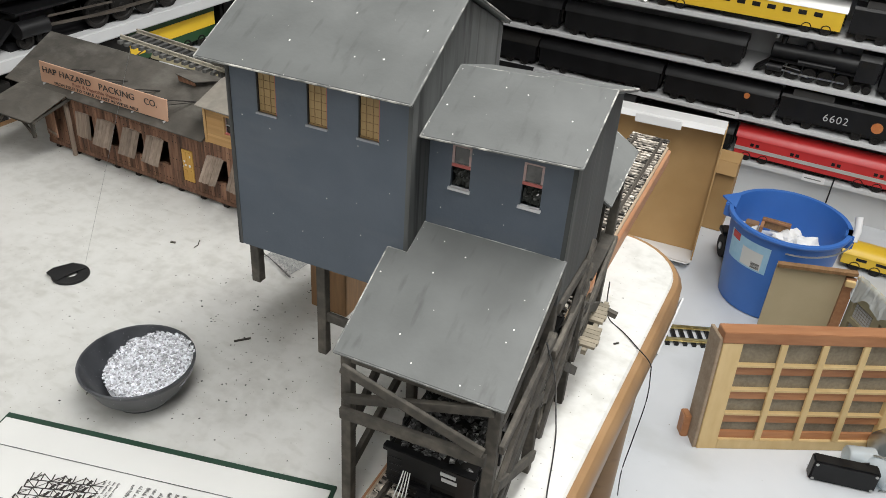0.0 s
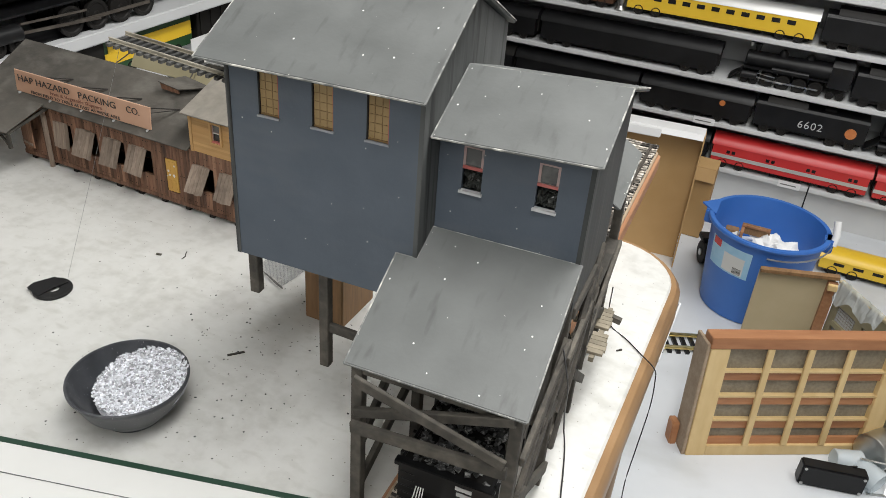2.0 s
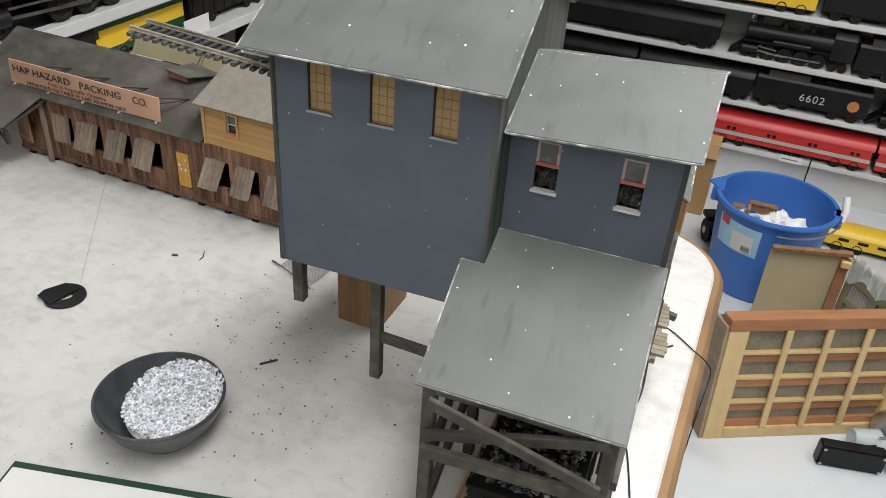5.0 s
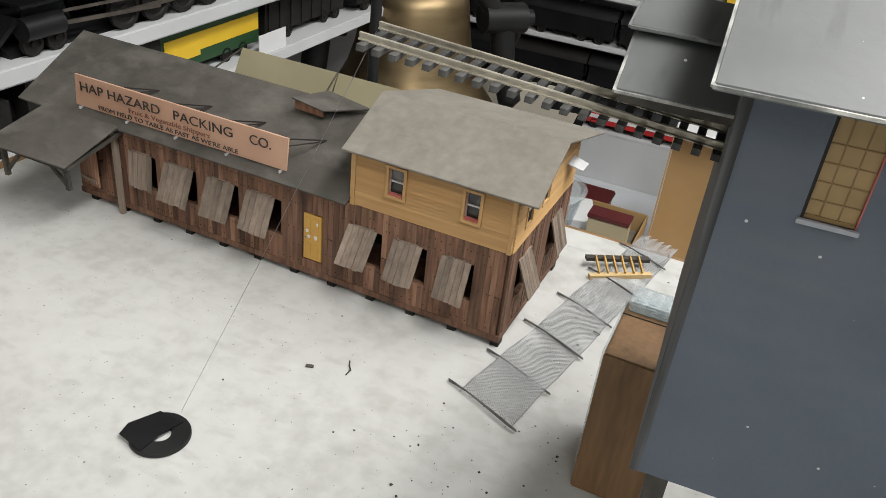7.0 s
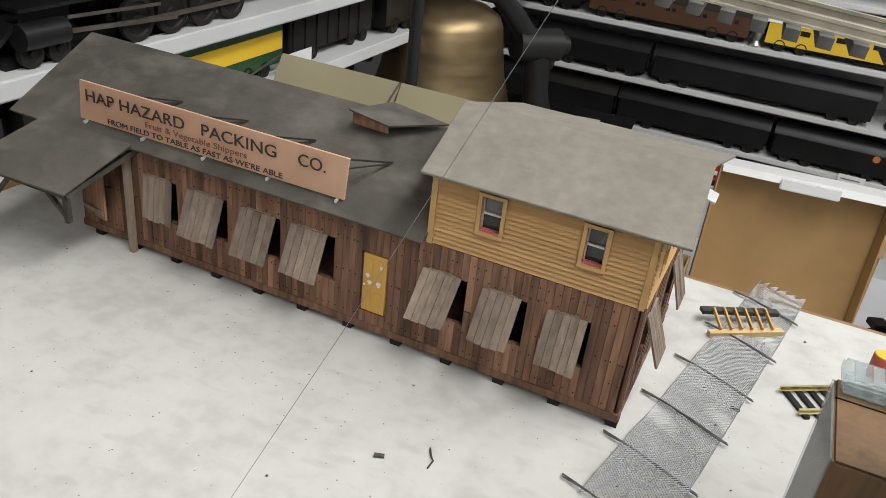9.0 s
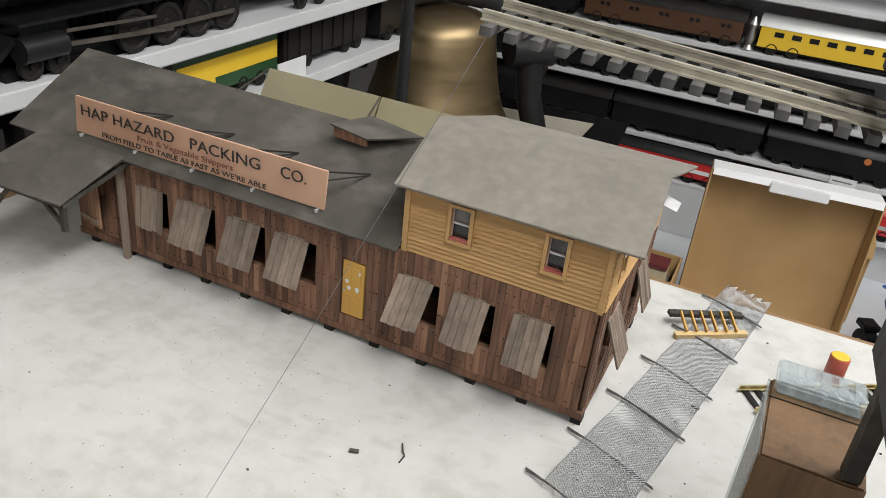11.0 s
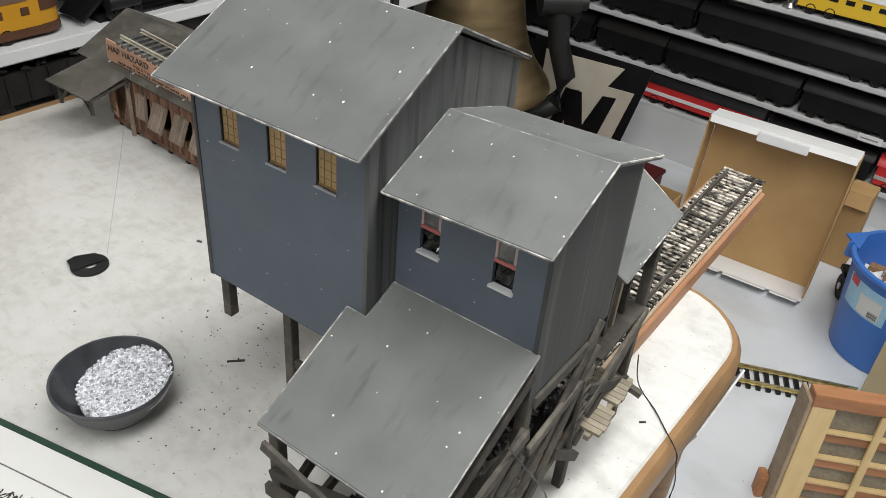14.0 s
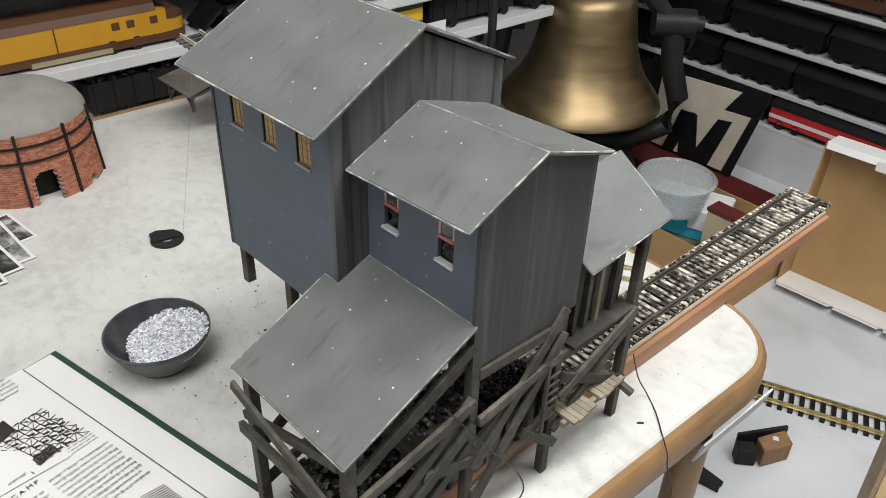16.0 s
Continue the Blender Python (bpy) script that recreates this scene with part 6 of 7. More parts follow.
tray.matrix_basis = pose(0.2575, 0.834, 0.0, -5, 0, 29.5) @ Matrix.Diagonal((1, 1, 1.02, 1))
screen2 = thing("panel_screen", (0.2935, 1.185, 0), "beige panel with a brown wooden rim standing on edge", "panel", turn=9)
part("sheet", slab([(0.0, 0.0, 0.0), (0.145, 0.0, 0.0), (0.145, 0.006, 0.243), (0.0, 0.006, 0.228)], 0.004), M["panel"], screen2)
part("edge_strip", beam((0.139, -0.009, 0.0), (0.139, -0.003, 0.236), 0.019, 0.01, up=(0, 1, 0)), M["rampwood"], screen2)
part("top_strip", beam((0.0, 0.0, 0.232), (0.148, 0.0, 0.2475), 0.014, 0.007), M["blockwood"], screen2)
part("corner_block", box(0.128, 0.146, -0.022, -0.013, 0.225, 0.238, 0.001), M["pine"], screen2)
hexp = thing("window_panel", (0.444, 1.207, 0), "olive slotted panel with pale woven panes standing on edge", "panel", turn=-52)
PW, PH = 0.0745, 0.049
part("sheet", wall_with_holes(0.0, 0.31, 0.0, 0.236, [(0.014 + PW * i, 0.07 + PW * i, 0.008 + PH * j, 0.046 + PH * j) for i in range(4) for j in range(4)], 0.006, lambda u, d, z: (u, d, z)), M["flapcloth"], hexp)
part("top_strip", box(-0.002, 0.312, -0.003, 0.009, 0.2362, 0.243, 0.001), M["panel"], hexp)
for i in range(4):
    for j in range(4):
        pane = part("pane", box(0.012 + PW * i, 0.072 + PW * i, 0.0065, 0.0085, 0.006 + PH * j, 0.048 + PH * j), M["palesill"], hexp, "pale woven pane")
        wires = bmesh.new()
        for q in range(1, 8):
            box(0.014 + PW * i + 0.007 * q, 0.0144 + PW * i + 0.007 * q, 0.0058, 0.0064, 0.008 + PH * j, 0.046 + PH * j, bm=wires)
        for q in range(1, 6):
            box(0.014 + PW * i, 0.07 + PW * i, 0.0058, 0.0064, 0.008 + PH * j + 0.0063 * q, 0.0084 + PH * j + 0.0063 * q, bm=wires)
        part("pane_mesh", wires, M["screen"], pane)
film_bag = thing("plastic_bag", (0.446, 1.203, 0.2435), "crumpled clear plastic bag draped over the panels", "bag", turn=-52)
bm = bmesh.new()
gridv = []
for iu in range(25):
    u = 0.125 * iu / 24
    row_ = []
    for iv in range(13):
        v = (iv - 5) / 7
        drop = 0.03 + 0.022 * noise.noise((u * 30, 1.0, 0.0)) + 0.012 * (1 - u / 0.125)
        n1, n2 = noise.noise((u * 120, v * 2.2, 4.0)), noise.noise((u * 70, v * 1.6, 9.0))
        row_.append(bm.verts.new((u + 0.004 * n2, -0.006 * v - 0.004 * abs(v) * (1 if v > 0 else -1) * 1.6 + 0.003 * n1, 0.006 + 0.004 * n2 - drop * abs(v) ** 1.2)))
    gridv.append(row_)
for iu in range(24):
    for iv in range(12):
        bm.faces.new((gridv[iu][iv], gridv[iu + 1][iv], gridv[iu + 1][iv + 1], gridv[iu][iv + 1]))
part("film", bm, M["frosted"], film_bag)

# large-gauge brass track on the floor
gtrack = track("floor_track", 0, 0.46, 0, 0, 0.046, 0.068, 0.0195, 0.009, 0.006, 0.008, M["brass"], "large-gauge brass rail track with black sleepers", "track", at=(-0.1, 1.09, 0), tiemat=M["black"])
gtrack.matrix_basis = pose(-0.12, 1.032, 0, 0, 0, 25)
ob_box = thing("parts_box", (0.055, 0.92, 0), "small tan box with a black end on the floor", "box")
wpart("body", slab([(0.063, 0.894, 0.042), (0.086, 0.951, 0.042), (0.058, 0.972, 0.042), (0.036, 0.915, 0.042)], 0.042, bevel=0.002), M["blockwood"], ob_box)
wpart("end_piece", slab([(0.03, 0.865, 0.036), (0.056, 0.889, 0.036), (0.036, 0.907, 0.036), (0.012, 0.884, 0.036)], 0.036, bevel=0.002), M["dullblack"], ob_box, "black end")
wpart("back_plate", slab([(0.008, 0.892, 0.046), (0.012, 0.888, 0.046), (0.062, 0.972, 0.05), (0.057, 0.976, 0.05)], 0.046), M["iron"], ob_box, "dark back plate")
wpart("label", slab([(0.058, 0.93, 0.0426), (0.066, 0.936, 0.0426), (0.06, 0.944, 0.0426), (0.052, 0.938, 0.0426)], 0.0004), M["paper"], ob_box, "torn white label")
metal = thing("angle_bracket", (0.018, 0.80, 0), "dark metal bracket plate lying on the floor", "bracket", turn=12)
part("plate", slab([(-0.03, -0.016, 0.006), (0.026, -0.006, 0.006), (0.026, 0.006, 0.006), (-0.03, 0.02, 0.006)], 0.006, bevel=0.001), M["iron"], metal)
part("flange", box(-0.03, 0.026, -0.021, -0.0175, 0.0, 0.018, 0.001), M["iron"], metal)
tin = thing("tin_can", (0.588, 1.0, 0.0), "dull metal tin lying beside black scrap", "can", turn=52)
tb = lathe([(0.0, -0.04), (0.032, -0.04), (0.035, -0.038), (0.036, -0.034), (0.0355, 0.034), (0.0365, 0.038), (0.034, 0.04), (0.033, 0.036), (0.0, 0.036)], 40)
bmesh.ops.rotate(tb, verts=tb.verts, cent=(0, 0, 0), matrix=Euler((0, radians(90), 0)).to_matrix())
bmesh.ops.translate(tb, verts=tb.verts, vec=(0, 0, 0.0366))
part("shell", tb, M["steel"], tin, smooth=True)
for cx_, cy_, ca in ((0.527, 0.94, 20), (0.566, 0.925, -35)):
    cup = thing("clear_cup", (cx_, cy_, 0.0), "small clear plastic cup lying among the scrap", "cup", "clear cups", turn=ca)
    cb = lathe([(0.0, -0.024), (0.017, -0.024), (0.019, -0.022), (0.024, 0.024), (0.023, 0.024), (0.018, -0.02), (0.0, -0.021)], 32)
    bmesh.ops.rotate(cb, verts=cb.verts, cent=(0, 0, 0), matrix=Euler((0, radians(96), 0)).to_matrix())
    bmesh.ops.translate(cb, verts=cb.verts, vec=(0, 0, 0.0255))
    part("cup_wall", cb, M["frosted"], cup, smooth=True)
gear = thing("camera_case", (0.505, 0.889, 0), "black plastic equipment case on the floor", "case", turn=13)
part("body", box(-0.056, 0.056, -0.013, 0.013, 0.0, 0.046, 0.003), M["black"], gear)
for sx in (-0.05, 0.05):
    for sz in (0.006, 0.04):
        part("corner_screw", tube([(sx, -0.0128, sz), (sx, -0.0142, sz)], 0.003, 10), M["steel"], gear)
for k, (p, q) in enumerate((((0.47, 0.915, 0.003), (0.54, 0.905, 0.05)), ((0.545, 0.93, 0.05), (0.62, 0.955, 0.04)), ((0.6, 0.91, 0.002), (0.61, 0.97, 0.055)), ((0.57, 0.9, 0.002), (0.64, 0.925, 0.004)))):
    solid("metal_strip", beam(p, q, 0.004, 0.0012), M["steel"] if k else M["iron"], "thin loose metal strip in the scrap", "scrap", group="metal strips")

# bell in its cradle, pole, sign
BELL = (-0.765, 1.285)
bell = thing("bell", (*BELL, 0), "large bronze locomotive bell in a black iron cradle", "bell", turn=46)
part("bell_body", lathe([(0.178, 0.335), (0.196, 0.339), (0.1985, 0.346), (0.194, 0.358), (0.18, 0.378), (0.156, 0.41), (0.1355, 0.45), (0.121, 0.5), (0.1125, 0.55), (0.1055, 0.6), (0.098, 0.618), (0.076, 0.633), (0.038, 0.642), (0.012, 0.644)], 72), M["bronze"], bell, "dull brown bronze", smooth=True)
for z, r in ((0.366, 0.1868), (0.492, 0.1212), (0.597, 0.104)):
    part("bead", lathe([(r - 0.003, z - 0.002), (r + 0.0012, z - 0.0012), (r + 0.0012, z + 0.0008), (r - 0.004, z + 0.002)], 72), M["bronze"], bell, smooth=True)
part("yoke", tube([(-0.19, 0, 0.55), (-0.15, 0, 0.6), (-0.1, 0, 0.655), (0, 0, 0.675), (0.1, 0, 0.655), (0.15, 0, 0.6), (0.19, 0, 0.55)], 0.022, 12), M["iron"], bell, smooth=True)
part("cradle", tube([(-0.2, 0, 0.545), (-0.21, 0, 0.45), (-0.24, 0, 0.36), (-0.225, 0, 0.28), (-0.14, 0, 0.235), (0, 0, 0.222), (0.14, 0, 0.235), (0.225, 0, 0.28), (0.24, 0, 0.36), (0.21, 0, 0.45), (0.2, 0, 0.545)], 0.027, 12), M["iron"], bell, smooth=True)
for s in (-1, 1):
    pv = part("trunnion", tube([(s * 0.15, 0, 0.553), (s * 0.245, 0, 0.553)], 0.034, 16), M["iron"], bell, smooth=True)
    part("bearing_cap", tube([(s * 0.247, 0, 0.553), (s * 0.265, 0, 0.553)], 0.019, 14), M["iron"], pv, smooth=True)
    part("bell_crank", tube([(s * 0.235, 0, 0.553), (s * 0.255, 0.04, 0.5), (s * 0.255, 0.07, 0.465)], 0.012, 8), M["iron"], pv, smooth=True)
part("pedestal", box(-0.15, 0.15, -0.12, 0.12, 0.0, 0.215, 0.01), M["iron"], bell)
part("foot_plate", box(-0.2, 0.2, -0.16, 0.16, 0.0, 0.03, 0.005), M["iron"], bell)
part("clapper", lathe([(0.012, 0.33), (0.03, 0.342), (0.03, 0.36), (0.012, 0.375)], 20), M["iron"], bell, smooth=True)
bell.matrix_basis = bell.matrix_basis @ Matrix.Diagonal((1.0, 1.0, 0.95, 1))
pole = thing("iron_pole", (-0.603, 0.807, 0), "dark upright iron pipe on a round foot", "pole")
part("pipe", tube([(0, 0, 0.0), (0, 0, 1.02)], 0.008, 14), M["iron"], pole, smooth=True)
part("foot", lathe([(0.06, 0), (0.06, 0.008), (0.015, 0.02), (0.012, 0.04)], 28), M["iron"], pole, smooth=True)

nsign = thing("number_sign", (-0.62, 1.6, 0.118), "cream painted board with heavy black letters", "sign")
SGN_Y = 1.6


def patch(xz, lift, mat, name, label=""):
    bm = bmesh.new()
    fa = [bm.verts.new((x, SGN_Y - lift, z)) for x, z in xz]
    ga = [bm.verts.new((x, SGN_Y - lift + 0.003, z)) for x, z in xz]
    bm.faces.new(fa)
    bm.faces.new(ga[::-1])
    for k in range(len(xz)):
        bm.faces.new((fa[k], fa[(k + 1) % len(xz)], ga[(k + 1) % len(xz)], ga[k]))
    return wpart(name, bm, mat, nsign, label)


patch([(-0.80, 0.118), (-0.486, 0.118), (-0.43, 0.367), (-0.78, 0.362)], 0.0, M["black"], "board", "black border")
patch([(-0.745, 0.125), (-0.511, 0.128), (-0.467, 0.294), (-0.543, 0.289), (-0.506, 0.349), (-0.74, 0.335)], 0.0035, M["cream"], "painted_field", "cream field")
patch([(-0.697, 0.126), (-0.662, 0.126), (-0.618, 0.254), (-0.662, 0.248)], 0.0072, M["black"], "letter_stroke")
patch([(-0.645, 0.126), (-0.588, 0.126), (-0.612, 0.252), (-0.662, 0.25)], 0.0077, M["black"], "letter_stroke")
patch([(-0.61, 0.126), (-0.553, 0.126), (-0.511, 0.268), (-0.55, 0.262)], 0.0082, M["black"], "letter_stroke")
crate = thing("maroon_case", (-0.5, 1.55, 0), "maroon painted case on the floor", "case")
wpart("body", box(-0.78, -0.345, 1.495, 1.615, 0.0, 0.104, 0.003), M["maroon"], crate)
wpart("lid", box(-0.785, -0.34, 1.49, 1.62, 0.105, 0.117, 0.003), M["maroon"], crate)

# open carton on the floor beside the standing box, with containers on it
BT = 0.15
carton = thing("carton", (-0.34, 1.45, 0), "brown cardboard carton on the floor filled with odds and ends", "box")
wpart("carton_side", box(-0.2205, -0.217, 1.31, 1.585, 0.0, BT, 0.001), M["card"], carton)
wpart("carton_side", box(-0.5035, -0.5, 1.31, 1.585, 0.0, BT, 0.001), M["card"], carton)
wpart("carton_end", box(-0.4995, -0.221, 1.31, 1.3135, 0.0, BT, 0.001), M["card"], carton)
wpart("carton_end", box(-0.4995, -0.221, 1.5815, 1.585, 0.0, BT, 0.001), M["card"], carton)
wpart("carton_base", box(-0.4995, -0.221, 1.314, 1.581, 0.0, 0.004), M["card"], carton)
wpart("filling", box(-0.4985, -0.222, 1.3145, 1.5805, 0.0045, 0.11, 0.01), M["dock"], carton, "dark jumbled scraps")
pkg = thing("tissue_pack", (-0.39, 1.437, 0.112), "white and cyan cardboard packet", "packet", turn=18)
part("carton", box(-0.1, 0.075, -0.055, 0.055, 0.0405, 0.075, 0.003), M["cardwhite"], pkg)
part("band", box(-0.101, 0.076, -0.056, 0.056, 0.0, 0.04, 0.002), M["cyan"], pkg, "bright cyan band")
part("front_flap", box(0.0, 0.076, -0.062, -0.0565, 0.03, 0.078, 0.001), M["cardwhite"], pkg)
tub = thing("plastic_tub", (-0.412, 1.36, 0.188), "round frosted plastic tub with a clear lid", "tub")
part("bowl", lathe([(0.066, 0), (0.07, 0.003), (0.083, 0.068), (0.081, 0.069), (0.068, 0.006)], 48), M["tubclear"], tub, smooth=True)
part("lid", lathe([(0.087, 0.0695), (0.089, 0.076), (0.081, 0.081), (0.076, 0.075), (0.03, 0.0755)], 48), M["tubclear"], tub, smooth=True)
for k in range(7):
    solid("ribbon", tube([(-0.36 + 0.012 * k, 1.335, 0.12), (-0.35 + 0.016 * k, 1.32 + 0.004 * (k % 3), 0.135 + 0.006 * (k % 2)), (-0.325 + 0.008 * k, 1.335, 0.122)], 0.004, 6), M["purple" if k % 2 else "paper"], "tangled purple and white ribbon in the carton", "ribbon", group="ribbons")
tape = thing("tape_roll", (-0.292, 1.385, 0.11), "blue and black roll of tape", "tape")
part("roll", lathe([(0.016, 0), (0.035, 0), (0.035, 0.04), (0.016, 0.04)], 30), M["blue"], tape, smooth=True)
part("core", lathe([(0.0155, 0.0), (0.0155, 0.041), (0.01, 0.041)], 24), M["black"], tape)
wbox = thing("lidded_box", (-0.26, 1.36, 0.11), "small beige box with a dark red rim", "box")
wpart("box_body", box(-0.305, -0.224, 1.33, 1.37, 0.11, 0.236, 0.002), M["panel"], wbox)
wpart("box_rim", box(-0.307, -0.223, 1.328, 1.372, 0.2365, 0.245, 0.001), M["maroon"], wbox)
for goods in [carton, pkg, tub, tape, wbox] + [o for o in scene.objects if o.name.startswith("ribbon")]:
    goods.matrix_basis = Matrix.Translation((-0.018, -0.112, 0)) @ PLACES.get(goods.name, goods.matrix_basis)

# ---- model trains on the shelves ----
def wheel_mesh(r, w, mat):
    b = bmesh.new()
    n = 16
    rings = []
    for rr, y in ((r, -w / 2), (r, w / 2), (r * 0.78, w / 2), (r * 0.7, w * 0.2), (r * 0.25, w * 0.2), (r * 0.2, w * 0.55)):
        rings.append([b.verts.new((rr * math.cos(2 * math.pi * k / n), -y, rr * math.sin(2 * math.pi * k / n))) for k in range(n)])
    for p, q in zip(rings, rings[1:]):
        for k in range(n):
            b.faces.new((p[k], p[(k + 1) % n], q[(k + 1) % n], q[k]))
    b.faces.new(rings[0])
    b.faces.new(rings[-1])
    return finish(b, "wheel", mat, True)


TS = 1.27           # the cars are built small and scaled up whole


def scaled(ob):
    ob.matrix_basis = ob.matrix_basis @ Matrix.Diagonal((TS, TS, TS, 1))
    return ob


WHEEL = wheel_mesh(0.0105, 0.005, M["dullblack"])
DRIVER = wheel_mesh(0.019, 0.005, M["dullblack"])


def trucks(car, L, xs, z=0.0):
    for xx in xs:
        tk = part("truck", box(xx - 0.03, xx + 0.03, -0.024, 0.024, 0.008, 0.016, 0.002), M["dullblack"], car)
        for dx in (-0.019, 0.019):
            for yy in (-0.0265, 0.0265):
                shared("wheel", WHEEL, tk, pose(xx + dx, yy, 0.0107))


def coach(at, L, body, roof, label, turn=0.0, windows=0, pairs=0, stripe=None, H=0.078, D=0.058, skirt=None, dot=False, group="model trains", cat="model coach"):
    car = scaled(thing("model_coach", at, label, cat, group, turn=turn))
    L /= TS
    h = D / 2
    part("body", prism([(-h, 0.0125), (h, 0.0125), (h, H * 0.72), (-h, H * 0.72)], 0.004, L - 0.004), body, car)
    rp_ = [(-h - 0.001, H * 0.7205), (h + 0.001, H * 0.7205), (h * 0.93, H * 0.84), (h * 0.65, H * 0.95), (h * 0.25, H), (-h * 0.25, H), (-h * 0.65, H * 0.95), (-h * 0.93, H * 0.84)]
    part("roof", prism(rp_, 0.0, L), roof, car, smooth=True)
    part("underframe", box(0.01, L - 0.01, -h * 0.75, h * 0.75, 0.0075, 0.0122), M["dullblack"], car)
    part("tool_box", box(L * 0.4, L * 0.6, -h * 0.8, h * 0.8, 0.003, 0.0073, 0.001), M["dullblack"], car)
    if stripe:
        part("stripe", box(0.003, L - 0.003, -h - 0.0012, h + 0.0012, 0.024, 0.032), stripe, car)
    for k in range(windows):
        w0 = 0.03 + (L - 0.06) * k / max(windows, 1)
        ww = (L - 0.06) / windows * 0.54
        part("window", box(w0, w0 + ww, -h - 0.0008, -h + 0.001, H * 0.5, H * 0.63, 0.0003), M["black"], car)
    for k in range(pairs):
        for dx in (0.0, 0.0115):
            w0 = 0.035 + (L - 0.08) * k / max(pairs - 1, 1) + dx
            part("window", box(w0, w0 + 0.0075, -h - 0.0008, -h + 0.001, H * 0.5, H * 0.6, 0.0003), M["black"], car)
    for k in range(2):
        xx = 0.006 + k * (L - 0.012)
        part("end_door", box(xx - 0.0055, xx + 0.0055, -0.01, 0.01, 0.02, H * 0.68), M["dullblack"], car)
    if dot:
        dd = lathe([(0.0065, 0), (0.0065, 0.0008)], 20)
        bmesh.ops.rotate(dd, verts=dd.verts, cent=(0, 0, 0), matrix=Euler((radians(90), 0, 0)).to_matrix())
        bmesh.ops.translate(dd, verts=dd.verts, vec=(dot, -h, 0.045))
        part("emblem", dd, M["emblem"], car, "round orange emblem")
    trucks(car, L, (0.05, L - 0.05))
    return car


def tender(at, L, label, turn=0.0, number=None, dot=None, bars=0):
    car = scaled(thing("model_tender", at, label, "model tender", "model trains", turn=turn))
    L /= TS
    h = 0.029
    part("tank", prism([(-h, 0.016), (h, 0.016), (h, 0.062), (h * 0.9, 0.068), (-h * 0.9, 0.068), (-h, 0.062)], 0.0, L), M["black"], car)
    part("coal_bunker", prism([(-h * 0.95, 0.0685), (h * 0.95, 0.0685), (h * 0.7, 0.08), (-h * 0.7, 0.08)], 0.02, L * 0.45), M["dullblack"], car)
    part("deck_hatch", box(L * 0.6, L * 0.7, -0.01, 0.01, 0.0683, 0.074, 0.001), M["black"], car)
    part("underframe", box(0.005, L - 0.005, -h * 0.7, h * 0.7, 0.01, 0.0158), M["dullblack"], car)
    if number:
        w = lettering(number, 0.023, pose(L * 0.4, -h - 0.0006, 0.0275, 90, 0, 0), M["palesill"], car, "road_number", spread=1.15)
    if dot:
        dd = lathe([(0.0115, 0), (0.0115, 0.0008)], 24)
        bmesh.ops.rotate(dd, verts=dd.verts, cent=(0, 0, 0), matrix=Euler((radians(90), 0, 0)).to_matrix())
        bmesh.ops.translate(dd, verts=dd.verts, vec=(dot, -h, 0.036))
        part("emblem", dd, M["emblem"], car, "round orange emblem")
    for k in range(bars):
        b0 = L * 0.42 + (0.03 if bars < 4 else 0.0065) * k
        part("lettering_bar", box(b0, b0 + (0.016 if bars < 4 else 0.004), -h - 0.0006, -h, 0.043, 0.048 if bars < 4 else 0.047), M["palesill"], car)
    trucks(car, L, (0.045, L - 0.045))
    return car


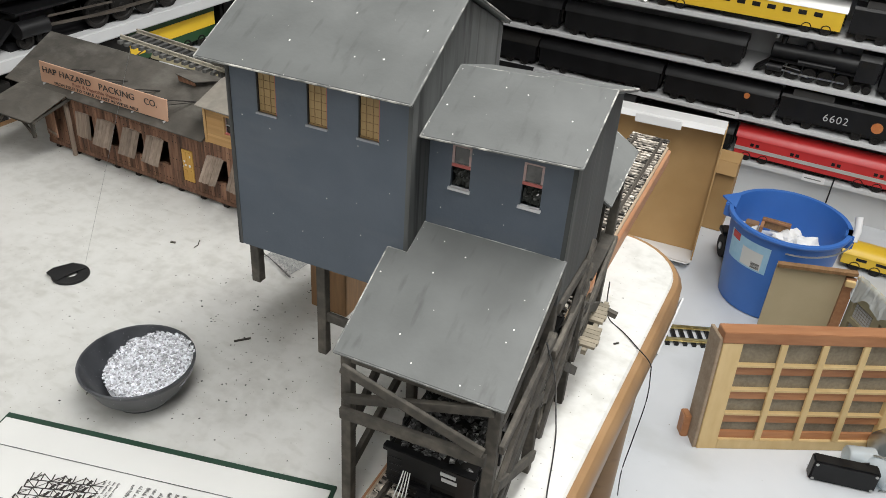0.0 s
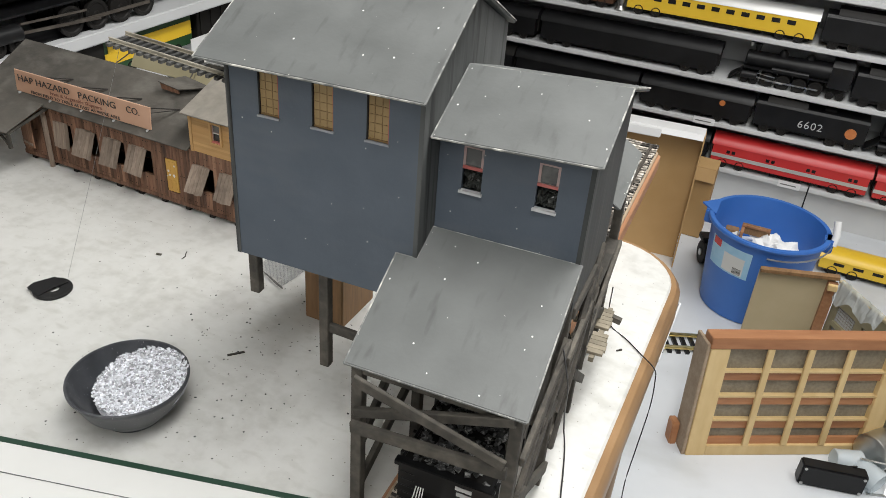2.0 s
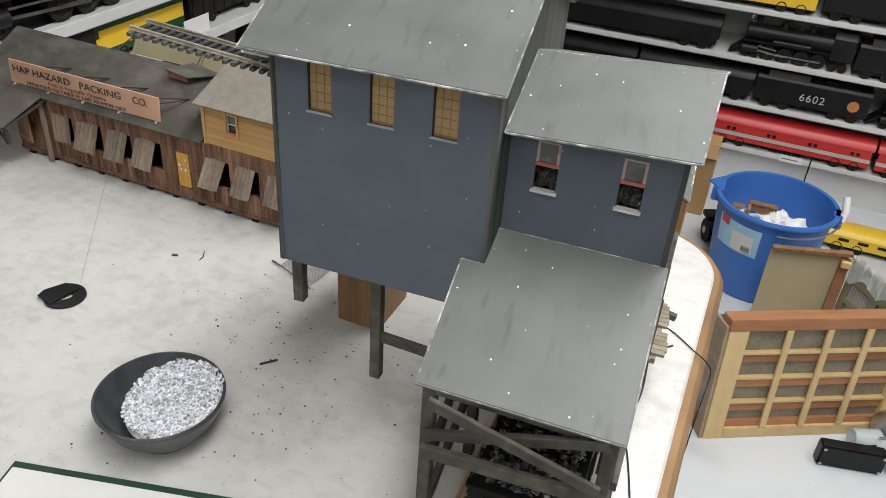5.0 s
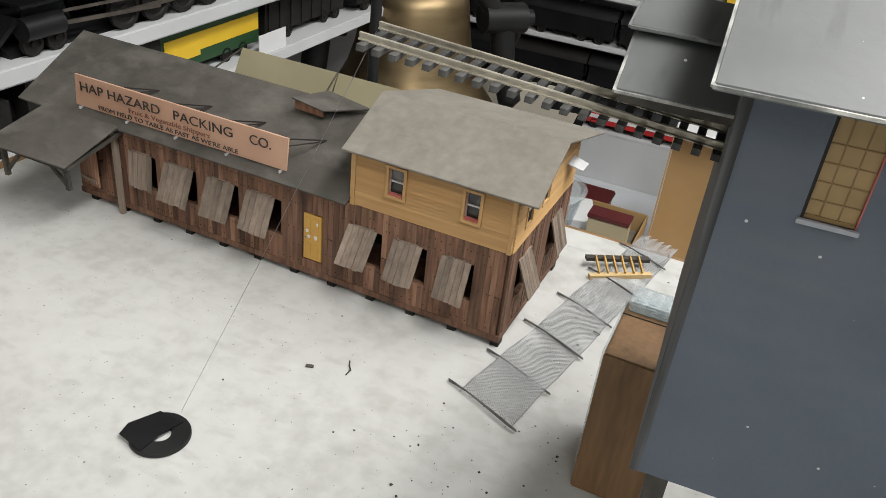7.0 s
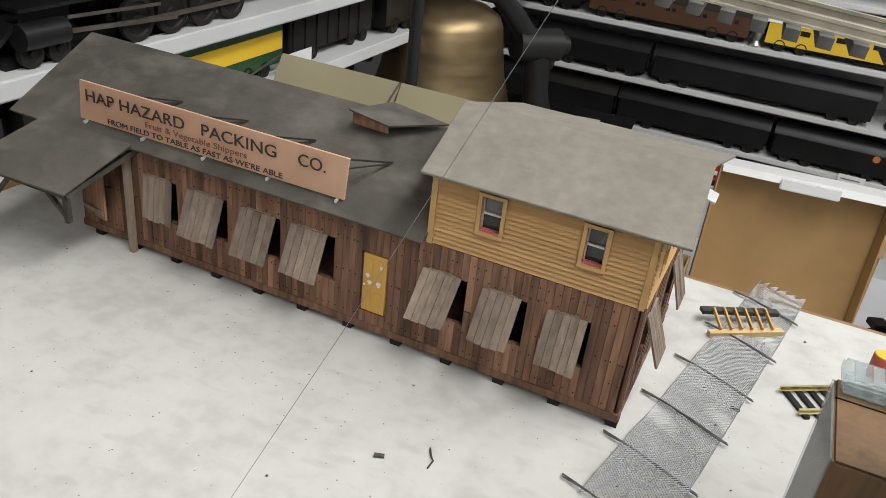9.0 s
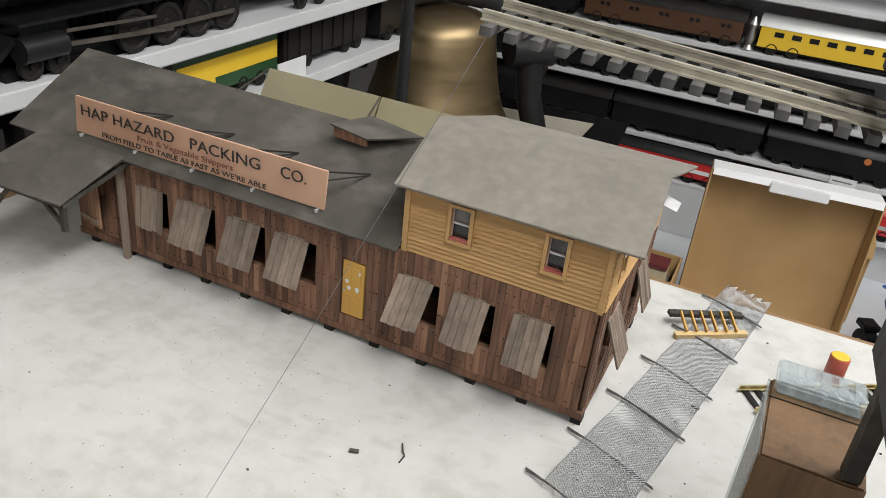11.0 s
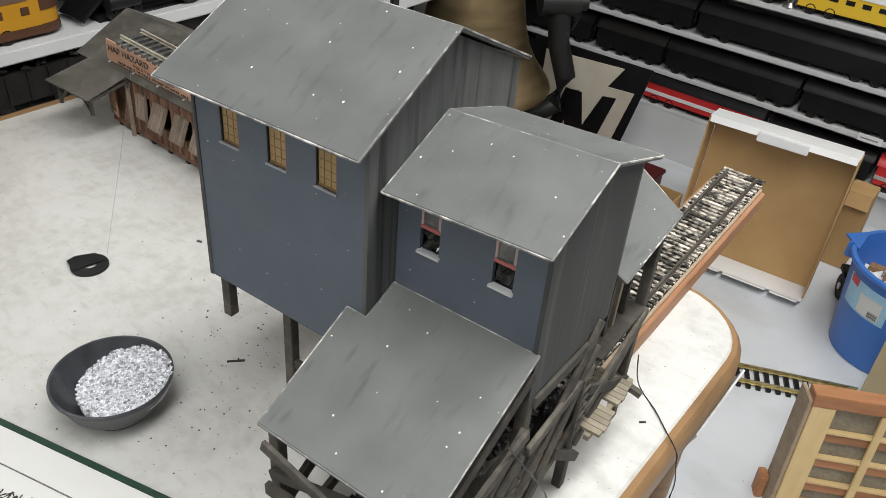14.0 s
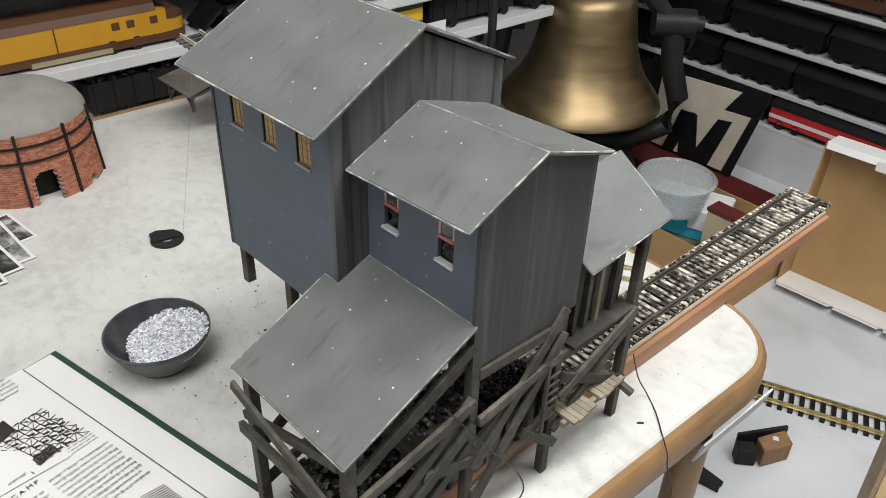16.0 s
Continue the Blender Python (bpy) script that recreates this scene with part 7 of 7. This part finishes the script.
def loco(at, L, label, turn=0.0, rodmat="steel", s=1.0, k=1.0):
    car = scaled(thing("model_locomotive", at, label, "model locomotive", "model trains", turn=turn))
    car.matrix_basis = car.matrix_basis @ Matrix.Diagonal((k, k, k, 1))
    L /= TS * k
    bl = L * 0.72
    b = bmesh.new()
    prof = [(0.012, 0.0), (0.02, 0.002), (0.022, 0.004), (0.022, bl * 0.55), (0.026, bl * 0.7), (0.026, bl)]
    lathe([(r * s, z) for r, z in prof], 28, b)
    bmesh.ops.rotate(b, verts=b.verts, cent=(0, 0, 0), matrix=Euler((0, radians(90), 0)).to_matrix())
    bmesh.ops.translate(b, verts=b.verts, vec=(0.02, 0, 0.062 * s))
    part("boiler", b, M["black"], car, smooth=True)
    part("cab", prism([(-0.03, 0.03), (0.03, 0.03), (0.03, 0.085), (0.018, 0.1), (-0.018, 0.1), (-0.03, 0.085)], L * 0.76, L * 0.93), M["black"], car)
    for w0 in (0.785, 0.845):
        part("cab_window", box(L * w0, L * (w0 + 0.045), -0.0308, -0.029, 0.068, 0.084), M["dullblack"], car)
    part("running_board", box(0.02, L * 0.78, -0.032, 0.032, 0.042, 0.0445), M["black"], car)
    part("smokestack", lathe([(0.008, 0.078), (0.006, 0.084), (0.009, 0.102)], 16, at=(0.045, 0, 0)), M["black"], car, smooth=True)
    for dx in (0.36, 0.58):
        part("dome", lathe([(0.012, 0.08), (0.0115, 0.09), (0.008, 0.097), (0.003, 0.099)], 16, at=(L * dx, 0, 0)), M["black"], car, smooth=True)
    part("air_tank", tube([(L * 0.3, -0.03, 0.05), (L * 0.6, -0.03, 0.05)], 0.006, 10), M["black"], car, smooth=True)
    part("pilot", slab([(-0.012, -0.024, 0.008), (-0.012, 0.024, 0.008), (0.02, 0.026, 0.034), (0.02, -0.026, 0.034)], 0.004), M["black"], car)
    part("headlight", lathe([(0.006, 0.095), (0.006, 0.105)], 12, at=(0.026, 0, 0)), M["steel"], car)
    for s_ in (-1, 1):
        part("cylinder", tube([(0.02, s_ * 0.028, 0.024), (0.06, s_ * 0.028, 0.024)], 0.010, 14), M["black"], car, smooth=True)
    for k in range(4):
        for yy in (-0.026, 0.026):
            shared("driver_wheel", DRIVER, car, pose(L * 0.28 + k * 0.041, yy, 0.0192))
    for dx in (0.03, 0.055):
        for yy in (-0.026, 0.026):
            shared("pony_wheel", WHEEL, car, pose(dx, yy, 0.0107))
    for dx in (0.8, 0.88):
        shared("trailing_wheel", WHEEL, car, pose(L * dx, -0.026, 0.0107))
    part("side_rod", beam((L * 0.27, -0.031, 0.018), (L * 0.28 + 0.13, -0.031, 0.018), 0.002, 0.004), M[rodmat], car, "side rod")
    part("main_rod", beam((0.05, -0.033, 0.024), (L * 0.28 + 0.041, -0.033, 0.016), 0.002, 0.0035), M[rodmat], car, "main rod")
    part("valve_gear", beam((0.06, -0.034, 0.034), (L * 0.28 + 0.02, -0.034, 0.030), 0.0015, 0.0025), M[rodmat], car, "valve gear")
    return car


TY = 1.97           # middle line of the back shelves' trains
Z1, Z2, Z3, Z4 = BACK_Z[0], BACK_Z[1], BACK_Z[2], BACK_Z[3]
CH = 0.072          # height of the heavyweight coaches before scaling
coach((0.088, TY, Z1), 0.43, M["maroonred"], M["maroonred"], "bright red streamlined model coach with silver skirt", pairs=4, stripe=M["silver"], H=CH)
coach((0.525, TY, Z1), 0.43, M["maroonred"], M["maroonred"], "bright red streamlined model coach with silver skirt", pairs=4, stripe=M["silver"], H=CH)
riser = thing("display_riser", (-0.36, 1.95, 0), "plain white boxed riser in front of the shelf", "riser")
wpart("front_panel", box(-0.64, -0.212, 1.905, 1.917, 0.0, 0.139, 0.001), M["white"], riser)
wpart("top_board", box(-0.64, -0.212, 1.905, 2.03, 0.1395, 0.147, 0.001), M["white"], riser)
coach((-0.575, TY - 0.02, 0.147), 0.36, M["maroonred"], M["black"], "black and red model coach with a white stripe", stripe=M["cardwhite"], H=0.066)
coach((-0.79, TY, Z1), 0.2, M["black"], M["black"], "black heavyweight model coach")
coach((-0.2, TY, Z1), 0.28, M["black"], M["black"], "black heavyweight model coach", H=CH)
coach((-0.77, TY, Z2), 0.225, M["black"], M["dullblack"], "black heavyweight model coach", H=CH)
coach((-0.54, TY, Z2), 0.383, M["black"], M["black"], "long black heavyweight model coach", H=CH)
coach((-0.148, TY, Z2), 0.317, M["black"], M["black"], "black model coach with a round orange emblem", dot=0.185, H=CH)
tender((0.176, TY, Z2), 0.29, "black model tender with white road number", number="6602", dot=0.198)
loco((0.48, TY, Z2), 0.4, "black model steam locomotive on the shelf", k=0.82)
coach((-0.775, TY, Z3), 0.29, M["black"], M["black"], "black heavyweight model coach", H=CH)
coach((-0.475, TY, Z3), 0.525, M["black"], M["black"], "long black heavyweight model coach", H=CH)
loco((0.094, TY, Z3), 0.315, "black model steam locomotive with bright rods", k=0.8)
tender((0.396, TY, Z3), 0.22, "black model tender behind the locomotive", bars=6)
coach((0.63, TY, Z3), 0.4, M["black"], M["black"], "black heavyweight model coach", H=CH)
coach((-0.236, TY, Z4), 0.506, M["yellow"], M["silver"], "yellow streamlined model coach with grey roof", windows=11, H=0.069)
tender((0.282, TY, Z4), 0.4, "long black model tender with pale lettering bars", bars=2)
coach((-0.665, TY, Z4), 0.40, M["brown"], M["dullblack"], "sooty brown streamlined model coach", pairs=5, H=0.069)
for cz_, cl in ((Z1, 0.29), (Z2, 0.315), (Z3, 0.31), (Z4, 0.42)):
    coach((-1.1, TY, cz_), cl, M["black"], M["black"], "black heavyweight model coach", H=CH)
finial = thing("silver_fitting", (-0.25, TY - 0.025, Z4), "bright silver turned fitting on the shelf", "ornament")
part("turned_body", lathe([(0.014, 0), (0.016, 0.004), (0.008, 0.014), (0.013, 0.032), (0.009, 0.05), (0.012, 0.062), (0.006, 0.074), (0.003, 0.08)], 28), M["steel"], finial, smooth=True)
coach((0.435, 1.715, 0.0), 0.45, M["yellow"], M["yellow"], "yellow model coach on the floor below the shelf", windows=8, H=0.048)
for px, pz in ((0.29, Z1), (0.02, Z2), (0.5, Z3)):
    tag = thing("card_tag", (px, SHELF_Y - 0.004, pz - 0.013), "small white card on the shelf edge", "tag", "shelf tags")
    part("card", box(0, 0.06, 0.0, 0.0012, 0.0, 0.02), M["cardwhite"], tag)
    part("print_bar", box(0.006, 0.05, -0.0004, 0.0, 0.008, 0.011), M["print"], tag)
wirepost = thing("wire_stand", (0.37, 1.9, 0), "thin black wire stand before the shelf", "stand")
part("rod", tube([(0, 0, 0), (0, 0, 0.145)], 0.002, 6), M["black"], wirepost)
part("base", box(-0.02, 0.02, -0.01, 0.01, 0, 0.004, 0.001), M["black"], wirepost)

# side shelves, facing the table
SX = -0.832
ylo = thing("model_diesel", (SX, -0.392, SIDE_Z[1]), "yellow and brown streamlined model diesel locomotive", "model locomotive", "model trains", turn=90)
YL = 0.71
bodyp = [(-0.029, 0.012), (0.029, 0.012), (0.029, 0.055), (-0.029, 0.055)]
part("body", prism(bodyp, 0.0, YL - 0.03), M["orange"], ylo)
NOSE = [(0.0, 1.0, 0.055), (0.012, 0.96, 0.054), (0.022, 0.86, 0.05), (0.03, 0.66, 0.046), (0.034, 0.4, 0.043), (0.0355, 0.12, 0.041)]


def nose_shell(z0, z1, off):
    nb = bmesh.new()
    rings_ = []
    for dx, w, zt in NOSE:
        hw = 0.029 * w + off
        rings_.append([nb.verts.new((YL - 0.03 + dx + off, y, z)) for y, z in ((-hw, z0), (hw, z0), (hw, min(zt, z1)), (-hw, min(zt, z1)))])
    for p, q in zip(rings_, rings_[1:]):
        for k in range(4):
            nb.faces.new((p[k], p[(k + 1) % 4], q[(k + 1) % 4], q[k]))
    nb.faces.new(rings_[0])
    nb.faces.new(rings_[-1])
    return nb


part("nose", nose_shell(0.019, 0.06, 0.0), M["orange"], ylo, smooth=True)
part("nose_skirt", nose_shell(0.006, 0.0188, 0.0014), M["brown"], ylo, "brown skirt band", smooth=True)
part("nose_hood", nose_shell(0.0385, 0.06, 0.0012), M["brown"], ylo, "brown nose hood", smooth=True)
part("windscreen", slab([(YL - 0.0445, -0.022, 0.0715), (YL - 0.0445, 0.022, 0.0715), (YL - 0.026, 0.02, 0.0575), (YL - 0.026, -0.02, 0.0575)], 0.002), M["black"], ylo)
part("fuel_tank", box(YL - 0.24, YL - 0.12, -0.031, 0.031, 0.003, 0.0125, 0.001), M["flapcloth"], ylo, "dull olive fuel tank")
for dxx in (0.2, 0.42, 0.56):
    part("panel_seam", box(YL - dxx, YL - dxx + 0.002, -0.0296, 0.0296, 0.019, 0.0545), M["brown"], ylo)
part("roof", prism([(-0.030, 0.0552), (0.030, 0.0552), (0.026, 0.066), (0.012, 0.072), (-0.012, 0.072), (-0.026, 0.066)], 0.0, YL - 0.045), M["brown"], ylo, "brown roof", smooth=True)
part("skirt", box(0.0, YL - 0.02, -0.0305, 0.0305, 0.006, 0.0185, 0.001), M["brown"], ylo, "brown skirt band")
for xx in (YL - 0.056, YL - 0.093, YL - 0.116):
    part("window", box(xx, xx + 0.012, -0.0302, -0.0285, 0.036, 0.047, 0.0005), M["brown"], ylo)
trucks(ylo, YL, (0.09, YL - 0.1))
loco((SX, 0.36, SIDE_Z[1]), 0.62, "large black model steam locomotive", turn=90, rodmat="darkrail", s=1.25)
tender((SX, 1.02, SIDE_Z[1]), 0.3, "black model tender on the side shelf", turn=90)
gr = thing("model_diesel", (-0.838, 0.578, SIDE_Z[0]), "dark green model diesel with a broad yellow band", "model locomotive", "model trains", turn=90)
GL = 0.238
part("body", prism([(-0.028, 0.014), (0.028, 0.014), (0.028, 0.07), (0.018, 0.082), (-0.018, 0.082), (-0.028, 0.07)], 0, GL), M["traingreen"], gr)
part("yellow_band", box(0.03, GL - 0.002, -0.0292, 0.0292, 0.033, 0.058), M["yellow"], gr, "broad yellow band")
part("yellow_step", box(0.0, 0.1, -0.0296, 0.0296, 0.026, 0.046), M["yellow"], gr)
part("roof_horn", box(0.1, 0.11, -0.004, 0.004, 0.082, 0.09, 0.001), M["black"], gr)
trucks(gr, GL, (0.06, GL - 0.06))


def gondola(at, L, H, seed):
    wg = thing("model_gondola", at, "black model coal wagon with heaped load", "model wagon", "model trains", turn=90)
    part("body", box(0, L, -0.028, 0.028, 0.014, H, 0.001), M["dullblack"], wg)
    for k in range(int(L / 0.031)):
        part("side_rib", box(0.008 + k * 0.031, 0.0115 + k * 0.031, -0.0305, -0.028, 0.016, H), M["dullblack"], wg)
    tagged(part("coal_load", crumbs(int(L * 760), lambda r: (r.uniform(0.006, L - 0.006), r.uniform(-0.026, 0.026), H + 0.002 + 0.012 * r.random()), 0.008, seed), M["dullblack"], wg, "heaped coal"), kind="stuff")
    trucks(wg, L, (0.045, L - 0.045))
    return wg


gondola((-0.822, 0.145, SIDE_Z[0]), 0.21, 0.06, 31)
gondola((-0.84, 0.835, SIDE_Z[0]), 0.24, 0.068, 33)
coach((-0.835, 0.375, SIDE_Z[0]), 0.22, M["dullblack"], M["black"], "sooty black model boxcar on the lower side shelf", turn=90, windows=0, H=0.085, cat="model wagon")
tagc = thing("card_tag", (-0.79, 0.79, SIDE_Z[0]), "small white card standing on the shelf", "tag", "shelf tags", turn=90)
part("card", box(0, 0.07, 0.0, 0.0012, 0.0, 0.03), M["cardwhite"], tagc)
coach((-0.835, 1.095, SIDE_Z[0]), 0.42, M["black"], M["black"], "black heavyweight model coach", turn=90)
